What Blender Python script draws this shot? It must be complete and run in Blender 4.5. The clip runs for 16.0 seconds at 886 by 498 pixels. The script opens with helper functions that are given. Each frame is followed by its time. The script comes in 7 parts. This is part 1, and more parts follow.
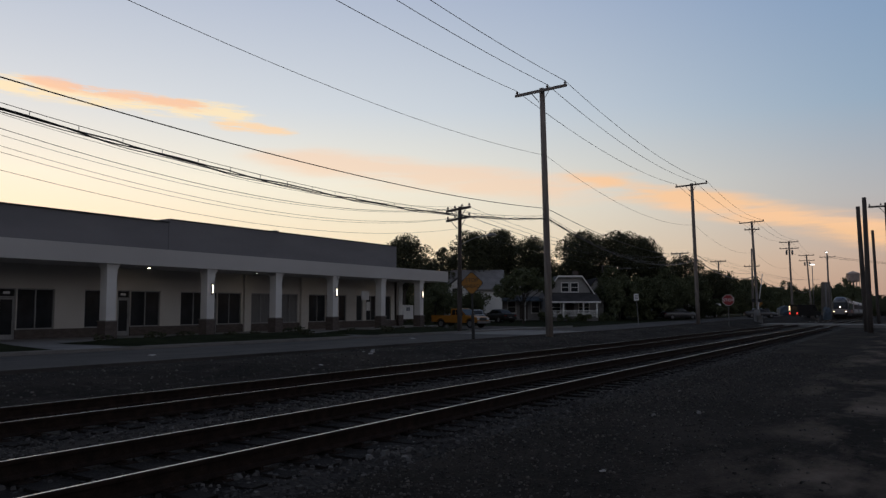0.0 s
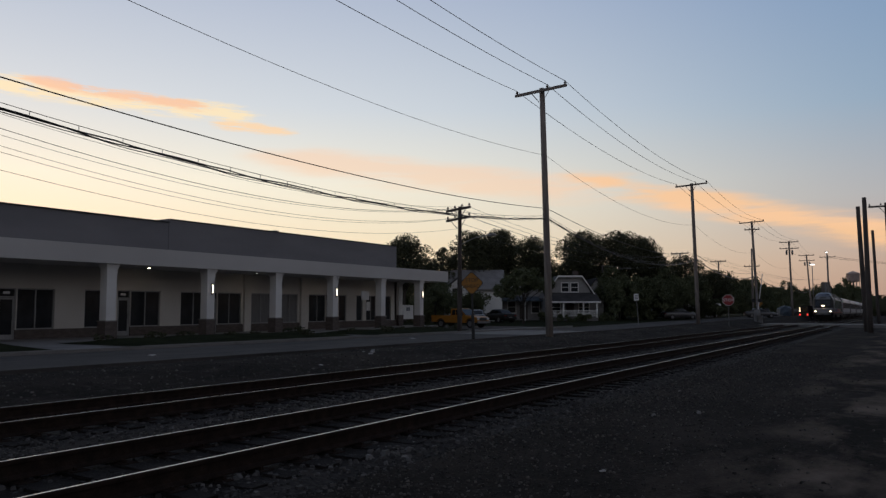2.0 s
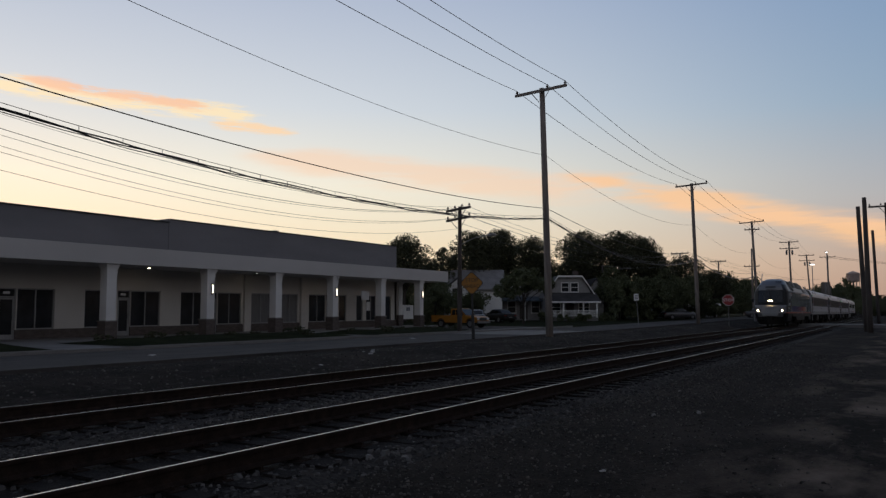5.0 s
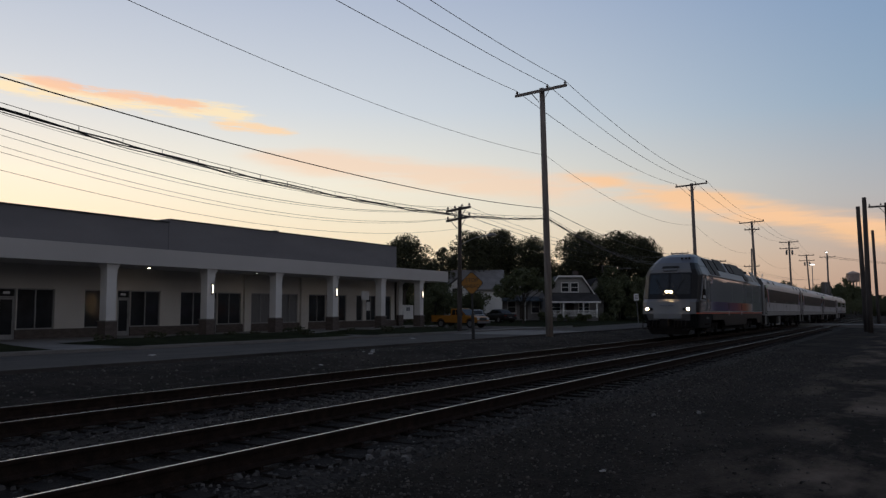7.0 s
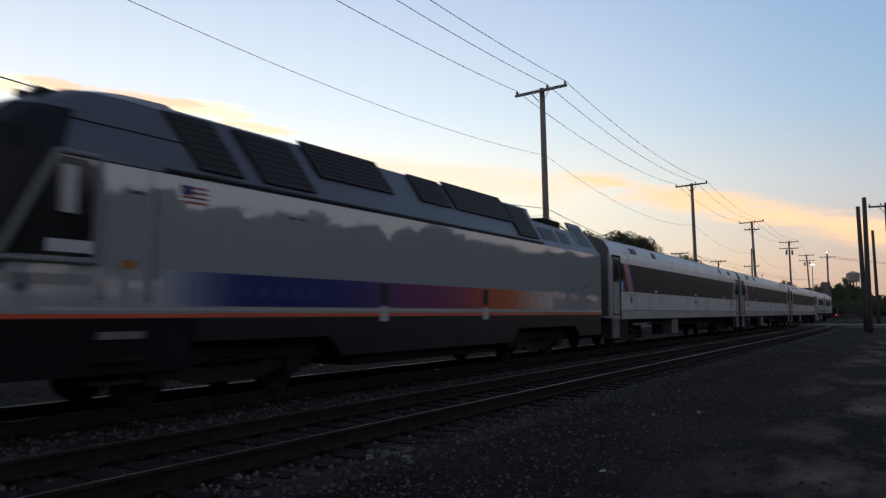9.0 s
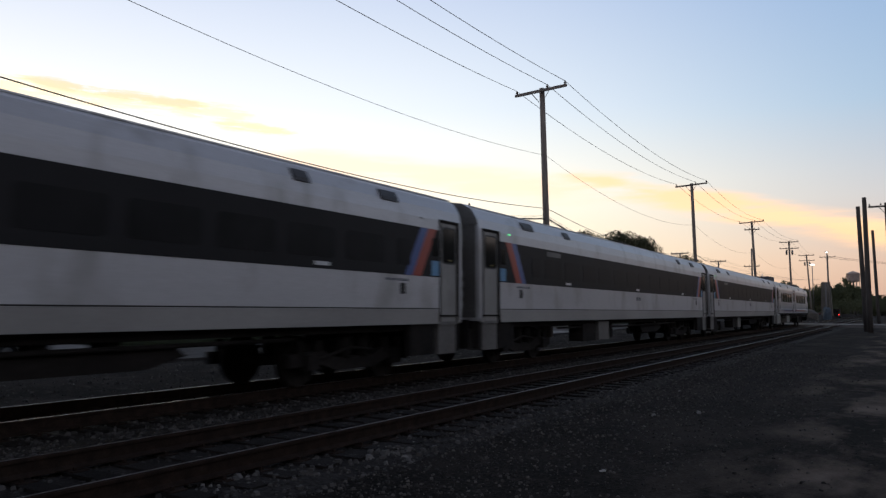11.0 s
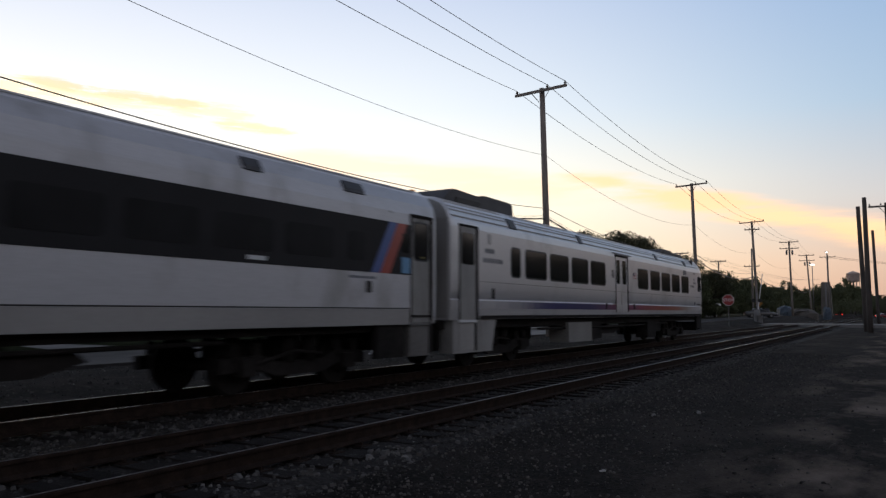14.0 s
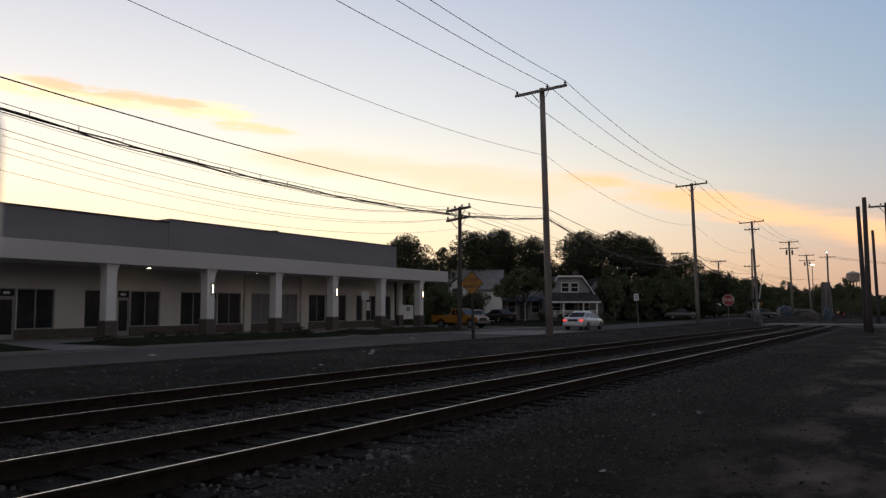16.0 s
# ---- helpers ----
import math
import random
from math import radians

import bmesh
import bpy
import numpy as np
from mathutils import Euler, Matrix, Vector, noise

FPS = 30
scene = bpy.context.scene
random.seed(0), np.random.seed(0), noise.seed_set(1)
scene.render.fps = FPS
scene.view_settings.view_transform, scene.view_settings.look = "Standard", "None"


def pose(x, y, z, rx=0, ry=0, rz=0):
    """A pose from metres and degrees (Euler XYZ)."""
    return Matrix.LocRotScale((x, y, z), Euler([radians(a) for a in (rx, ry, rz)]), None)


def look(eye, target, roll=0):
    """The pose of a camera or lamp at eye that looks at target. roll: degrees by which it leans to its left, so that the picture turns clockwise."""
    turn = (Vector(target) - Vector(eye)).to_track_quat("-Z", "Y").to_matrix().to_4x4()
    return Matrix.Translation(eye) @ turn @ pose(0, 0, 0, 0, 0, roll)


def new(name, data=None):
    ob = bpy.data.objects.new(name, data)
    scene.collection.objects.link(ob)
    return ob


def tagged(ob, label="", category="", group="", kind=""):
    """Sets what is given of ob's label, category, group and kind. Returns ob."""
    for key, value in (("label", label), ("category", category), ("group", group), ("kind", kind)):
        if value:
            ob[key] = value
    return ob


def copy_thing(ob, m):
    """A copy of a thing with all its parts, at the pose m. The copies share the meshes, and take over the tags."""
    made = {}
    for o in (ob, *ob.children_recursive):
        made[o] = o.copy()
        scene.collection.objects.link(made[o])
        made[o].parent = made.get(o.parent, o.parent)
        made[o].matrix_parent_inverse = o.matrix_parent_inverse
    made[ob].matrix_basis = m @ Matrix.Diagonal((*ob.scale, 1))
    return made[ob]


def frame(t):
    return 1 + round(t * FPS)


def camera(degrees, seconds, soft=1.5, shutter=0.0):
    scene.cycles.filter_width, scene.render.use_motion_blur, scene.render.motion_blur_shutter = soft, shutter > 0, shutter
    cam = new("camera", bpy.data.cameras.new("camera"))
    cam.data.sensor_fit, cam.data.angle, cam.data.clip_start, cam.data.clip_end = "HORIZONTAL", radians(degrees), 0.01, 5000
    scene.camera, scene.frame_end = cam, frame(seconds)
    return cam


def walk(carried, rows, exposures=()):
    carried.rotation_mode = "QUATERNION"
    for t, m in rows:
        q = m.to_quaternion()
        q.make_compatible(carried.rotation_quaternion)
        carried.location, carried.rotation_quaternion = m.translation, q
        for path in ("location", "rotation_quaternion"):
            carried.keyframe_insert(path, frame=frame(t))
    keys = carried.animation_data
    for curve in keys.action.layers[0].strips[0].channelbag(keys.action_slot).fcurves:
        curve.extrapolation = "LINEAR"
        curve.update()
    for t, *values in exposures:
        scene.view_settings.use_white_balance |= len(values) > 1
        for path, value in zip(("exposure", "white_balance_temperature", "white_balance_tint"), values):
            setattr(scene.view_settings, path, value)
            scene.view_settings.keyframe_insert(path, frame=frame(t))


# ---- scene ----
cam = camera(62.42, 16.0, soft=1.35, shutter=0.28)
EYE = (0.0, 0.0, 1.378)
AIM = look(EYE, (EYE[0] - 52.50, EYE[1] + 84.67, EYE[2] + 8.63))
walk(cam, [(0, AIM), (16, AIM)], exposures=[
    (0, -0.07, 6420, 10), (8.0, -0.07, 6400, 10), (8.5, -0.02, 6370, 9.5), (9.0, 0.36, 6150, 7), (9.6, 0.48, 6350, 9), (11.3, 0.50, 6500, 10), (14.6, 0.54, 6650, 10.5), (15.3, 0.56, 6700, 11), (15.7, 0.47, 6850, 11.5),
    (16.0, 0.30, 7050, 12.5)])

# ---- sky and light ----
SUN_AZ = radians(66)
SUN_WAY = Vector((-math.sin(SUN_AZ), math.cos(SUN_AZ), 0.0))


def build_world():
    w = bpy.data.worlds.new("dusk_sky")
    scene.world = w
    w.use_nodes = True
    nt = w.node_tree
    nt.nodes.clear()
    N, K = nt.nodes.new, nt.links.new

    def math_node(op, a, b=0.0, c=None):
        n = N("ShaderNodeMath")
        n.operation = op
        for i, v in enumerate((a, b) if c is None else (a, b, c)):
            if isinstance(v, (int, float)):
                n.inputs[i].default_value = v
            else:
                K(v, n.inputs[i])
        return n.outputs[0]

    def ramp(fac, stops):
        n = N("ShaderNodeValToRGB")
        els = n.color_ramp.elements
        while len(els) < len(stops):
            els.new(0.5)
        for e, (p, col) in zip(els, stops):
            e.position, e.color = p, (*col, 1)
        K(fac, n.inputs[0])
        return n.outputs[0]

    def mix(fac, a, b, mode="MIX"):
        n = N("ShaderNodeMix")
        n.data_type, n.blend_type = "RGBA", mode
        if isinstance(fac, (int, float)):
            n.inputs[0].default_value = fac
        else:
            K(fac, n.inputs[0])
        for s, v in ((n.inputs[6], a), (n.inputs[7], b)):
            if isinstance(v, tuple):
                s.default_value = (*v, 1)
            else:
                K(v, s)
        return n.outputs[2]

    tc = N("ShaderNodeTexCoord")
    sep = N("ShaderNodeSeparateXYZ")
    K(tc.outputs["Generated"], sep.inputs[0])
    x, y, z = sep.outputs
    flat = math_node("SQRT", math_node("ADD", math_node("MULTIPLY", x, x), math_node("MULTIPLY", y, y)))
    flat = math_node("MAXIMUM", flat, 0.001)
    toward = math_node("DIVIDE", math_node("ADD", math_node("MULTIPLY", x, SUN_WAY.x), math_node("MULTIPLY", y, SUN_WAY.y)), flat)
    side = N("ShaderNodeMapRange")
    side.interpolation_type = "SMOOTHSTEP"
    side.inputs[1].default_value, side.inputs[2].default_value = 0.30, 1.0
    K(toward, side.inputs[0])
    warm = ramp(z, [(0.0, (0.90, 0.60, 0.33)), (0.08, (0.93, 0.77, 0.53)), (0.17, (0.92, 0.86, 0.71)), (0.27, (0.66, 0.70, 0.74)),
                    (0.42, (0.44, 0.50, 0.63)), (0.7, (0.12, 0.14, 0.20)), (1.0, (0.064, 0.08, 0.128))])
    cool = ramp(z, [(0.0, (0.42, 0.26, 0.21)), (0.06, (0.50, 0.35, 0.29)), (0.14, (0.42, 0.415, 0.435)), (0.25, (0.275, 0.38, 0.505)),
                    (0.42, (0.19, 0.30, 0.49)), (0.7, (0.08, 0.106, 0.17)), (1.0, (0.055, 0.068, 0.11))])
    east = ramp(z, [(0.0, (0.14, 0.11, 0.105)), (0.1, (0.35, 0.31, 0.31)), (0.25, (0.36, 0.36, 0.40)), (0.5, (0.235, 0.25, 0.31)), (0.75, (0.095, 0.108, 0.15)), (1.0, (0.038, 0.047, 0.076))])
    back = N("ShaderNodeMapRange")
    back.interpolation_type = "SMOOTHSTEP"
    back.inputs[1].default_value, back.inputs[2].default_value = -0.5, 0.38
    K(toward, back.inputs[0])
    base = mix(side.outputs[0], mix(back.outputs[0], east, cool), warm)
    # sunlit cloud streaks: a long low bank and a small torn one above it
    azim = math_node("ARCTAN2", math_node("MULTIPLY", x, -1.0), y)
    elev = math_node("ARCTAN2", z, flat)
    vec = N("ShaderNodeCombineXYZ")
    K(math_node("MULTIPLY", azim, 3.0), vec.inputs[0])
    K(math_node("MULTIPLY", elev, 22.0), vec.inputs[1])
    noi = N("ShaderNodeTexNoise")
    noi.inputs["Scale"].default_value, noi.inputs["Detail"].default_value, noi.inputs["Roughness"].default_value = 1.7, 6, 0.55
    K(vec.outputs[0], noi.inputs["Vector"])
    ragged = noi.outputs[0]
    fine = N("ShaderNodeTexNoise")
    fine.inputs["Scale"].default_value, fine.inputs["Detail"].default_value, fine.inputs["Roughness"].default_value = 5.5, 8, 0.68
    K(vec.outputs[0], fine.inputs["Vector"])
    torn = fine.outputs[0]

    def bank(a0, e0, slope, half, low, high, az_lo, az_hi, fade, edge):
        line = math_node("ADD", e0, math_node("MULTIPLY", math_node("SUBTRACT", azim, a0), slope))
        off = math_node("DIVIDE", math_node("ABSOLUTE", math_node("SUBTRACT", elev, line)), half)
        body = math_node("SUBTRACT", 1.0, off)
        left = N("ShaderNodeMapRange")
        left.inputs[1].default_value, left.inputs[2].default_value = az_lo - fade, az_lo
        right = N("ShaderNodeMapRange")
        right.inputs[1].default_value, right.inputs[2].default_value = az_hi + fade, az_hi
        K(azim, left.inputs[0])
        K(azim, right.inputs[0])
        body = math_node("MULTIPLY", math_node("MULTIPLY", math_node("MAXIMUM", body, 0.0), left.outputs[0]), right.outputs[0])
        n = N("ShaderNodeMapRange")
        n.interpolation_type = "SMOOTHSTEP"
        n.inputs[1].default_value, n.inputs[2].default_value = low, high
        lumps = math_node("MULTIPLY_ADD", math_node("SUBTRACT", edge, 0.5), 3.4, 0.86)
        K(math_node("MULTIPLY", body, math_node("MAXIMUM", lumps, 0.0)), n.inputs[0])
        return n.outputs[0]

    for tone, share, row in (((1.0, 0.58, 0.30), 0.85, (0.244, 0.150, 0.25, 0.030, 0.12, 0.80, 0.0, 0.33, 0.10, ragged)), ((0.97, 0.62, 0.40), 0.55, (0.62, 0.190, 0.10, 0.034, 0.12, 0.85, 0.40, 0.74, 0.14, ragged)),
                             ((0.98, 0.60, 0.36), 0.45, (0.10, 0.118, 0.12, 0.018, 0.14, 0.80, -0.1, 0.22, 0.10, ragged)),
                             ((1.0, 0.80, 0.50), 0.9, (0.95, 0.262, 0.03, 0.022, 0.22, 0.78, 0.84, 1.15, 0.06, torn)), ((0.95, 0.50, 0.32), 0.7, (0.99, 0.270, 0.05, 0.014, 0.26, 0.80, 0.90, 1.06, 0.06, torn)),
                             ((1.0, 0.68, 0.40), 0.85, (0.80, 0.241, 0.06, 0.012, 0.22, 0.75, 0.78, 0.85, 0.04, torn))):
        base = mix(math_node("MULTIPLY", bank(*row), share), base, tone)
    sky = N("ShaderNodeTexSky")
    sky.sky_type = "NISHITA"
    sky.sun_disc = False
    sky.sun_elevation, sky.sun_rotation = radians(1.5), -SUN_AZ
    glow = mix(0.02, base, sky.outputs[0], "ADD")
    bg = N("ShaderNodeBackground")
    bg.inputs[1].default_value = 1.0
    K(glow, bg.inputs[0])
    out = N("ShaderNodeOutputWorld")
    K(bg.outputs[0], out.inputs[0])


build_world()
sun = new("sun", bpy.data.lights.new("sun", "SUN"))
sun.data.energy, sun.data.angle, sun.data.color = 0.12, radians(20), (1.0, 0.72, 0.45)
sun.matrix_basis = look((SUN_WAY * 50 + Vector((0, 0, 4))), (0, 0, 0))


# ---- materials ----
def surf(name, c1, c2, scale=4.0, rough=0.8, metal=0.0, bump=0.0, fine=40.0, stretch=(1, 1, 1), emit=None, power=0.0, rough2=None, coat=0.0, vary=0.0, spec=0.5, grain=0.22):
    """Two-scale procedural surface: broad stains between two colours, fine grain, relief."""
    m = bpy.data.materials.new(name)
    m.use_nodes = True
    nt = m.node_tree
    N, K = nt.nodes.new, nt.links.new
    p = nt.nodes["Principled BSDF"]
    p.inputs["Metallic"].default_value, p.inputs["Roughness"].default_value = metal, rough
    p.inputs["Coat Weight"].default_value = coat
    p.inputs["Specular IOR Level"].default_value = spec
    tc, mp = N("ShaderNodeTexCoord"), N("ShaderNodeMapping")
    mp.inputs["Scale"].default_value = stretch
    K(tc.outputs["Object"], mp.inputs[0])
    n1, n2 = N("ShaderNodeTexNoise"), N("ShaderNodeTexNoise")
    n1.inputs["Scale"].default_value, n1.inputs["Detail"].default_value = scale, 5
    n2.inputs["Scale"].default_value, n2.inputs["Detail"].default_value = fine, 3
    for n in (n1, n2):
        K(mp.outputs[0], n.inputs["Vector"])
    r = N("ShaderNodeMapRange")
    r.inputs[1].default_value, r.inputs[2].default_value = 0.32, 0.68
    K(n1.outputs[0], r.inputs[0])
    mx = N("ShaderNodeMix")
    mx.data_type = "RGBA"
    K(r.outputs[0], mx.inputs[0])
    mx.inputs[6].default_value, mx.inputs[7].default_value = (*c1, 1), (*c2, 1)
    g = N("ShaderNodeMix")
    g.data_type, g.blend_type = "RGBA", "MULTIPLY"
    gr = N("ShaderNodeMapRange")
    gr.inputs[1].default_value, gr.inputs[2].default_value, gr.inputs[3].default_value, gr.inputs[4].default_value = 0.3, 0.7, 1 - grain, 1 + grain * 0.7
    K(n2.outputs[0], gr.inputs[0])
    g.inputs[0].default_value = 1.0
    K(mx.outputs[2], g.inputs[6])
    K(gr.outputs[0], g.inputs[7])
    col = g.outputs[2]
    if vary:
        oi, vr, v = N("ShaderNodeObjectInfo"), N("ShaderNodeMapRange"), N("ShaderNodeMix")
        v.data_type, v.blend_type = "RGBA", "MULTIPLY"
        vr.inputs[3].default_value, vr.inputs[4].default_value = 1 - vary, 1 + vary
        K(oi.outputs["Random"], vr.inputs[0])
        v.inputs[0].default_value = 1.0
        K(col, v.inputs[6])
        K(vr.outputs[0], v.inputs[7])
        col = v.outputs[2]
    K(col, p.inputs["Base Color"])
    if rough2 is not None:
        rr = N("ShaderNodeMapRange")
        rr.inputs[3].default_value, rr.inputs[4].default_value = rough, rough2
        K(n1.outputs[0], rr.inputs[0])
        K(rr.outputs[0], p.inputs["Roughness"])
    if bump:
        b = N("ShaderNodeBump")
        b.inputs["Strength"].default_value, b.inputs["Distance"].default_value = bump, 0.02
        K(n2.outputs[0], b.inputs["Height"])
        K(b.outputs[0], p.inputs["Normal"])
    if emit:
        p.inputs["Emission Color"].default_value, p.inputs["Emission Strength"].default_value = (*emit, 1), power
    return m


def island_surf(name, c1, c2, rough=0.9, skew=1.0):
    """Loose pieces in one mesh, each with its own shade."""
    m = bpy.data.materials.new(name)
    m.use_nodes = True
    nt = m.node_tree
    p = nt.nodes["Principled BSDF"]
    p.inputs["Roughness"].default_value = rough
    ge, mx = nt.nodes.new("ShaderNodeNewGeometry"), nt.nodes.new("ShaderNodeMix")
    mx.data_type = "RGBA"
    pw = nt.nodes.new("ShaderNodeMath")
    pw.operation = "POWER"
    pw.inputs[1].default_value = skew
    nt.links.new(ge.outputs["Random Per Island"], pw.inputs[0])
    nt.links.new(pw.outputs[0], mx.inputs[0])
    mx.inputs[6].default_value, mx.inputs[7].default_value = (*c1, 1), (*c2, 1)
    nt.links.new(mx.outputs[2], p.inputs["Base Color"])
    return m


def glass_pane(name, tint=(0.02, 0.022, 0.025), rough=0.06):
    """Dark window glass over an unlit room: a smooth dielectric with a faint film of dust."""
    return surf(name, tint, tuple(v * 1.6 for v in tint), 1.5, rough, 0, 0, 30, rough2=rough + 0.05, grain=0.05)


M = {}
M["dirt"] = surf("dirt", (0.0102, 0.0084, 0.0072), (0.025, 0.0206, 0.0176), 0.45, 0.95, 0, 1.0, 26, spec=0.08, grain=0.85)
M["gravel"] = surf("gravel", (0.018, 0.0155, 0.0143), (0.041, 0.036, 0.033), 0.9, 0.95, 0, 1.0, 18, spec=0.15, grain=0.6)
M["stone"] = island_surf("stone", (0.021, 0.019, 0.018), (0.105, 0.097, 0.092), 0.9, 1.8)
M["shoulderstone"] = island_surf("shoulderstone", (0.018, 0.0158, 0.0142), (0.13, 0.116, 0.104), 0.9, 2.6)
M["vergestone"] = island_surf("vergestone", (0.026, 0.0235, 0.0215), (0.14, 0.128, 0.118), 0.9, 2.4)
M["palestone"] = island_surf("palestone", (0.08, 0.077, 0.074), (0.24, 0.228, 0.22), 0.9, 2.0)
M["tie"] = surf("tie", (0.010, 0.0085, 0.0078), (0.022, 0.018, 0.016), 3, 0.9, 0, 0.6, 20, (1, 12, 12), vary=0.3, spec=0.2)
M["rust"] = surf("rust", (0.021, 0.0145, 0.012), (0.038, 0.0255, 0.020), 6, 0.9, 0.0, 0.2, 60, spec=0.08)
M["railworn"] = surf("railworn", (0.40, 0.395, 0.39), (0.52, 0.51, 0.50), 5, 0.33, 1.0, 0, 30, (4, 0.2, 1))
M["railtop"] = surf("railtop", (0.50, 0.50, 0.51), (0.62, 0.62, 0.63), 5, 0.30, 1.0, 0, 30, (4, 0.2, 1))
M["steel"] = surf("steel", (0.16, 0.16, 0.165), (0.24, 0.24, 0.245), 4, 0.5, 0.7, 0, 30)
M["asphalt"] = surf("asphalt", (0.054, 0.0485, 0.046), (0.082, 0.074, 0.070), 0.5, 0.9, 0, 0.3, 40, spec=0.2)
M["concrete"] = surf("concrete", (0.165, 0.157, 0.15), (0.24, 0.229, 0.216), 0.7, 0.9, 0, 0.2, 30, spec=0.2)
M["grass"] = surf("grass", (0.012, 0.015, 0.007), (0.026, 0.031, 0.014), 1.2, 1.0, 0, 0.8, 25, spec=0.03)
M["stucco"] = surf("stucco", (0.55, 0.522, 0.485), (0.63, 0.60, 0.558), 0.5, 0.9, 0, 0.15, 60)
M["fascia"] = surf("fascia", (0.48, 0.465, 0.455), (0.53, 0.515, 0.505), 0.3, 0.7, 0, 0.05, 40, grain=0.04)
M["block"] = surf("block", (0.165, 0.162, 0.172), (0.205, 0.20, 0.21), 0.4, 0.85, 0, 0.2, 30, (1, 0.5, 2))
M["column_white"] = surf("column_white", (0.64, 0.63, 0.62), (0.72, 0.71, 0.69), 1.0, 0.7, 0, 0.05, 40, grain=0.04)
M["brick"] = surf("brick", (0.075, 0.060, 0.053), (0.12, 0.098, 0.088), 3, 0.9, 0, 0.5, 25, (1, 1, 3))
M["glass"] = glass_pane("glass")
M["frame"] = surf("frame", (0.26, 0.26, 0.26), (0.33, 0.33, 0.33), 2, 0.45, 0.4)
M["darkmetal"] = surf("darkmetal", (0.018, 0.018, 0.02), (0.035, 0.034, 0.034), 2, 0.55, 0.2)
M["wood"] = surf("wood", (0.17, 0.145, 0.13), (0.28, 0.245, 0.22), 1.2, 0.9, 0, 0.5, 30, (6, 6, 0.4))
M["darkwood"] = surf("darkwood", (0.05, 0.042, 0.038), (0.095, 0.08, 0.073), 1.2, 0.9, 0, 0.5, 30, (6, 6, 0.4))
M["insul"] = surf("insul", (0.06, 0.045, 0.04), (0.09, 0.07, 0.06), 8, 0.3)
M["wire"] = surf("wire", (0.05, 0.05, 0.052), (0.08, 0.08, 0.082), 3, 0.6, 0.3)
M["sconce"] = surf("sconce", (0.9, 0.9, 0.85), (0.95, 0.95, 0.9), 2, 0.5, emit=(1.0, 0.86, 0.64), power=4.5)
M["downlight"] = surf("downlight", (0.9, 0.9, 0.85), (0.95, 0.95, 0.9), 2, 0.5, emit=(1.0, 0.82, 0.58), power=42)
M["streetlight"] = surf("streetlight", (0.9, 0.9, 0.9), (0.95, 0.95, 0.95), 2, 0.5, emit=(0.95, 1.0, 1.0), power=3.5)
M["headlight"] = surf("headlight", (0.9, 0.9, 0.85), (0.95, 0.95, 0.9), 2, 0.4, emit=(1.0, 0.68, 0.36), power=42)
M["green_lamp"] = surf("green_lamp", (0.1, 0.5, 0.2), (0.12, 0.55, 0.22), 2, 0.4, emit=(0.15, 1.0, 0.35), power=0.8)
M["tail"] = surf("tail", (0.5, 0.02, 0.02), (0.55, 0.03, 0.03), 2, 0.3, emit=(1.0, 0.05, 0.04), power=1.5)
M["tail_off"] = surf("tail_off", (0.22, 0.02, 0.02), (0.26, 0.03, 0.03), 2, 0.25)
M["amber"] = surf("amber", (0.5, 0.2, 0.03), (0.55, 0.22, 0.04), 2, 0.3)
M["lens"] = surf("lens", (0.5, 0.5, 0.5), (0.6, 0.6, 0.6), 3, 0.15)
M["leaf"] = island_surf("leaf", (0.030, 0.034, 0.016), (0.074, 0.079, 0.036), 0.8)
M["leaf2"] = island_surf("leaf2", (0.058, 0.069, 0.034), (0.108, 0.122, 0.058), 0.85)
M["bark"] = surf("bark", (0.03, 0.025, 0.02), (0.06, 0.05, 0.042), 2, 0.95, 0, 0.6, 18, (3, 3, 0.6))
M["siding"] = surf("siding", (0.25, 0.245, 0.245), (0.31, 0.305, 0.30), 0.6, 0.75, 0, 0.1, 30, (1, 1, 6))
M["shingle"] = surf("shingle", (0.10, 0.098, 0.10), (0.16, 0.155, 0.155), 1.0, 0.9, 0, 0.4, 18)
M["shingle_pale"] = surf("shingle_pale", (0.19, 0.185, 0.185), (0.27, 0.262, 0.26), 1.0, 0.9, 0, 0.4, 18, spec=0.2)
M["trimwhite"] = surf("trimwhite", (0.68, 0.68, 0.66), (0.76, 0.76, 0.74), 1.0, 0.6)
M["sign_yellow"] = surf("sign_yellow", (0.30, 0.13, 0.012), (0.35, 0.155, 0.016), 2, 0.5)
M["label_yellow"] = surf("label_yellow", (0.20, 0.17, 0.03), (0.25, 0.21, 0.04), 2, 0.5)
M["sign_red"] = surf("sign_red", (0.28, 0.022, 0.025), (0.34, 0.03, 0.03), 2, 0.45)
M["black"] = surf("black", (0.012, 0.012, 0.012), (0.022, 0.022, 0.022), 3, 0.6)
M["white"] = surf("white", (0.7, 0.7, 0.7), (0.78, 0.78, 0.78), 2, 0.5)
M["litter"] = surf("litter", (0.30, 0.295, 0.29), (0.42, 0.41, 0.40), 6, 0.8)
M["rubber"] = surf("rubber", (0.012, 0.012, 0.012), (0.025, 0.025, 0.025), 6, 0.85)
M["blindglass"] = surf("blindglass", (0.16, 0.16, 0.165), (0.21, 0.21, 0.215), 1.5, 0.12, 0, 0, 30, (1, 12, 1), grain=0.1)
M["rubble"] = surf("rubble", (0.09, 0.08, 0.07), (0.16, 0.145, 0.13), 0.8, 0.95, 0, 0.8, 6)
M["grille"] = surf("grille", (0.014, 0.0135, 0.014), (0.022, 0.021, 0.021), 2, 0.6, spec=0.3)
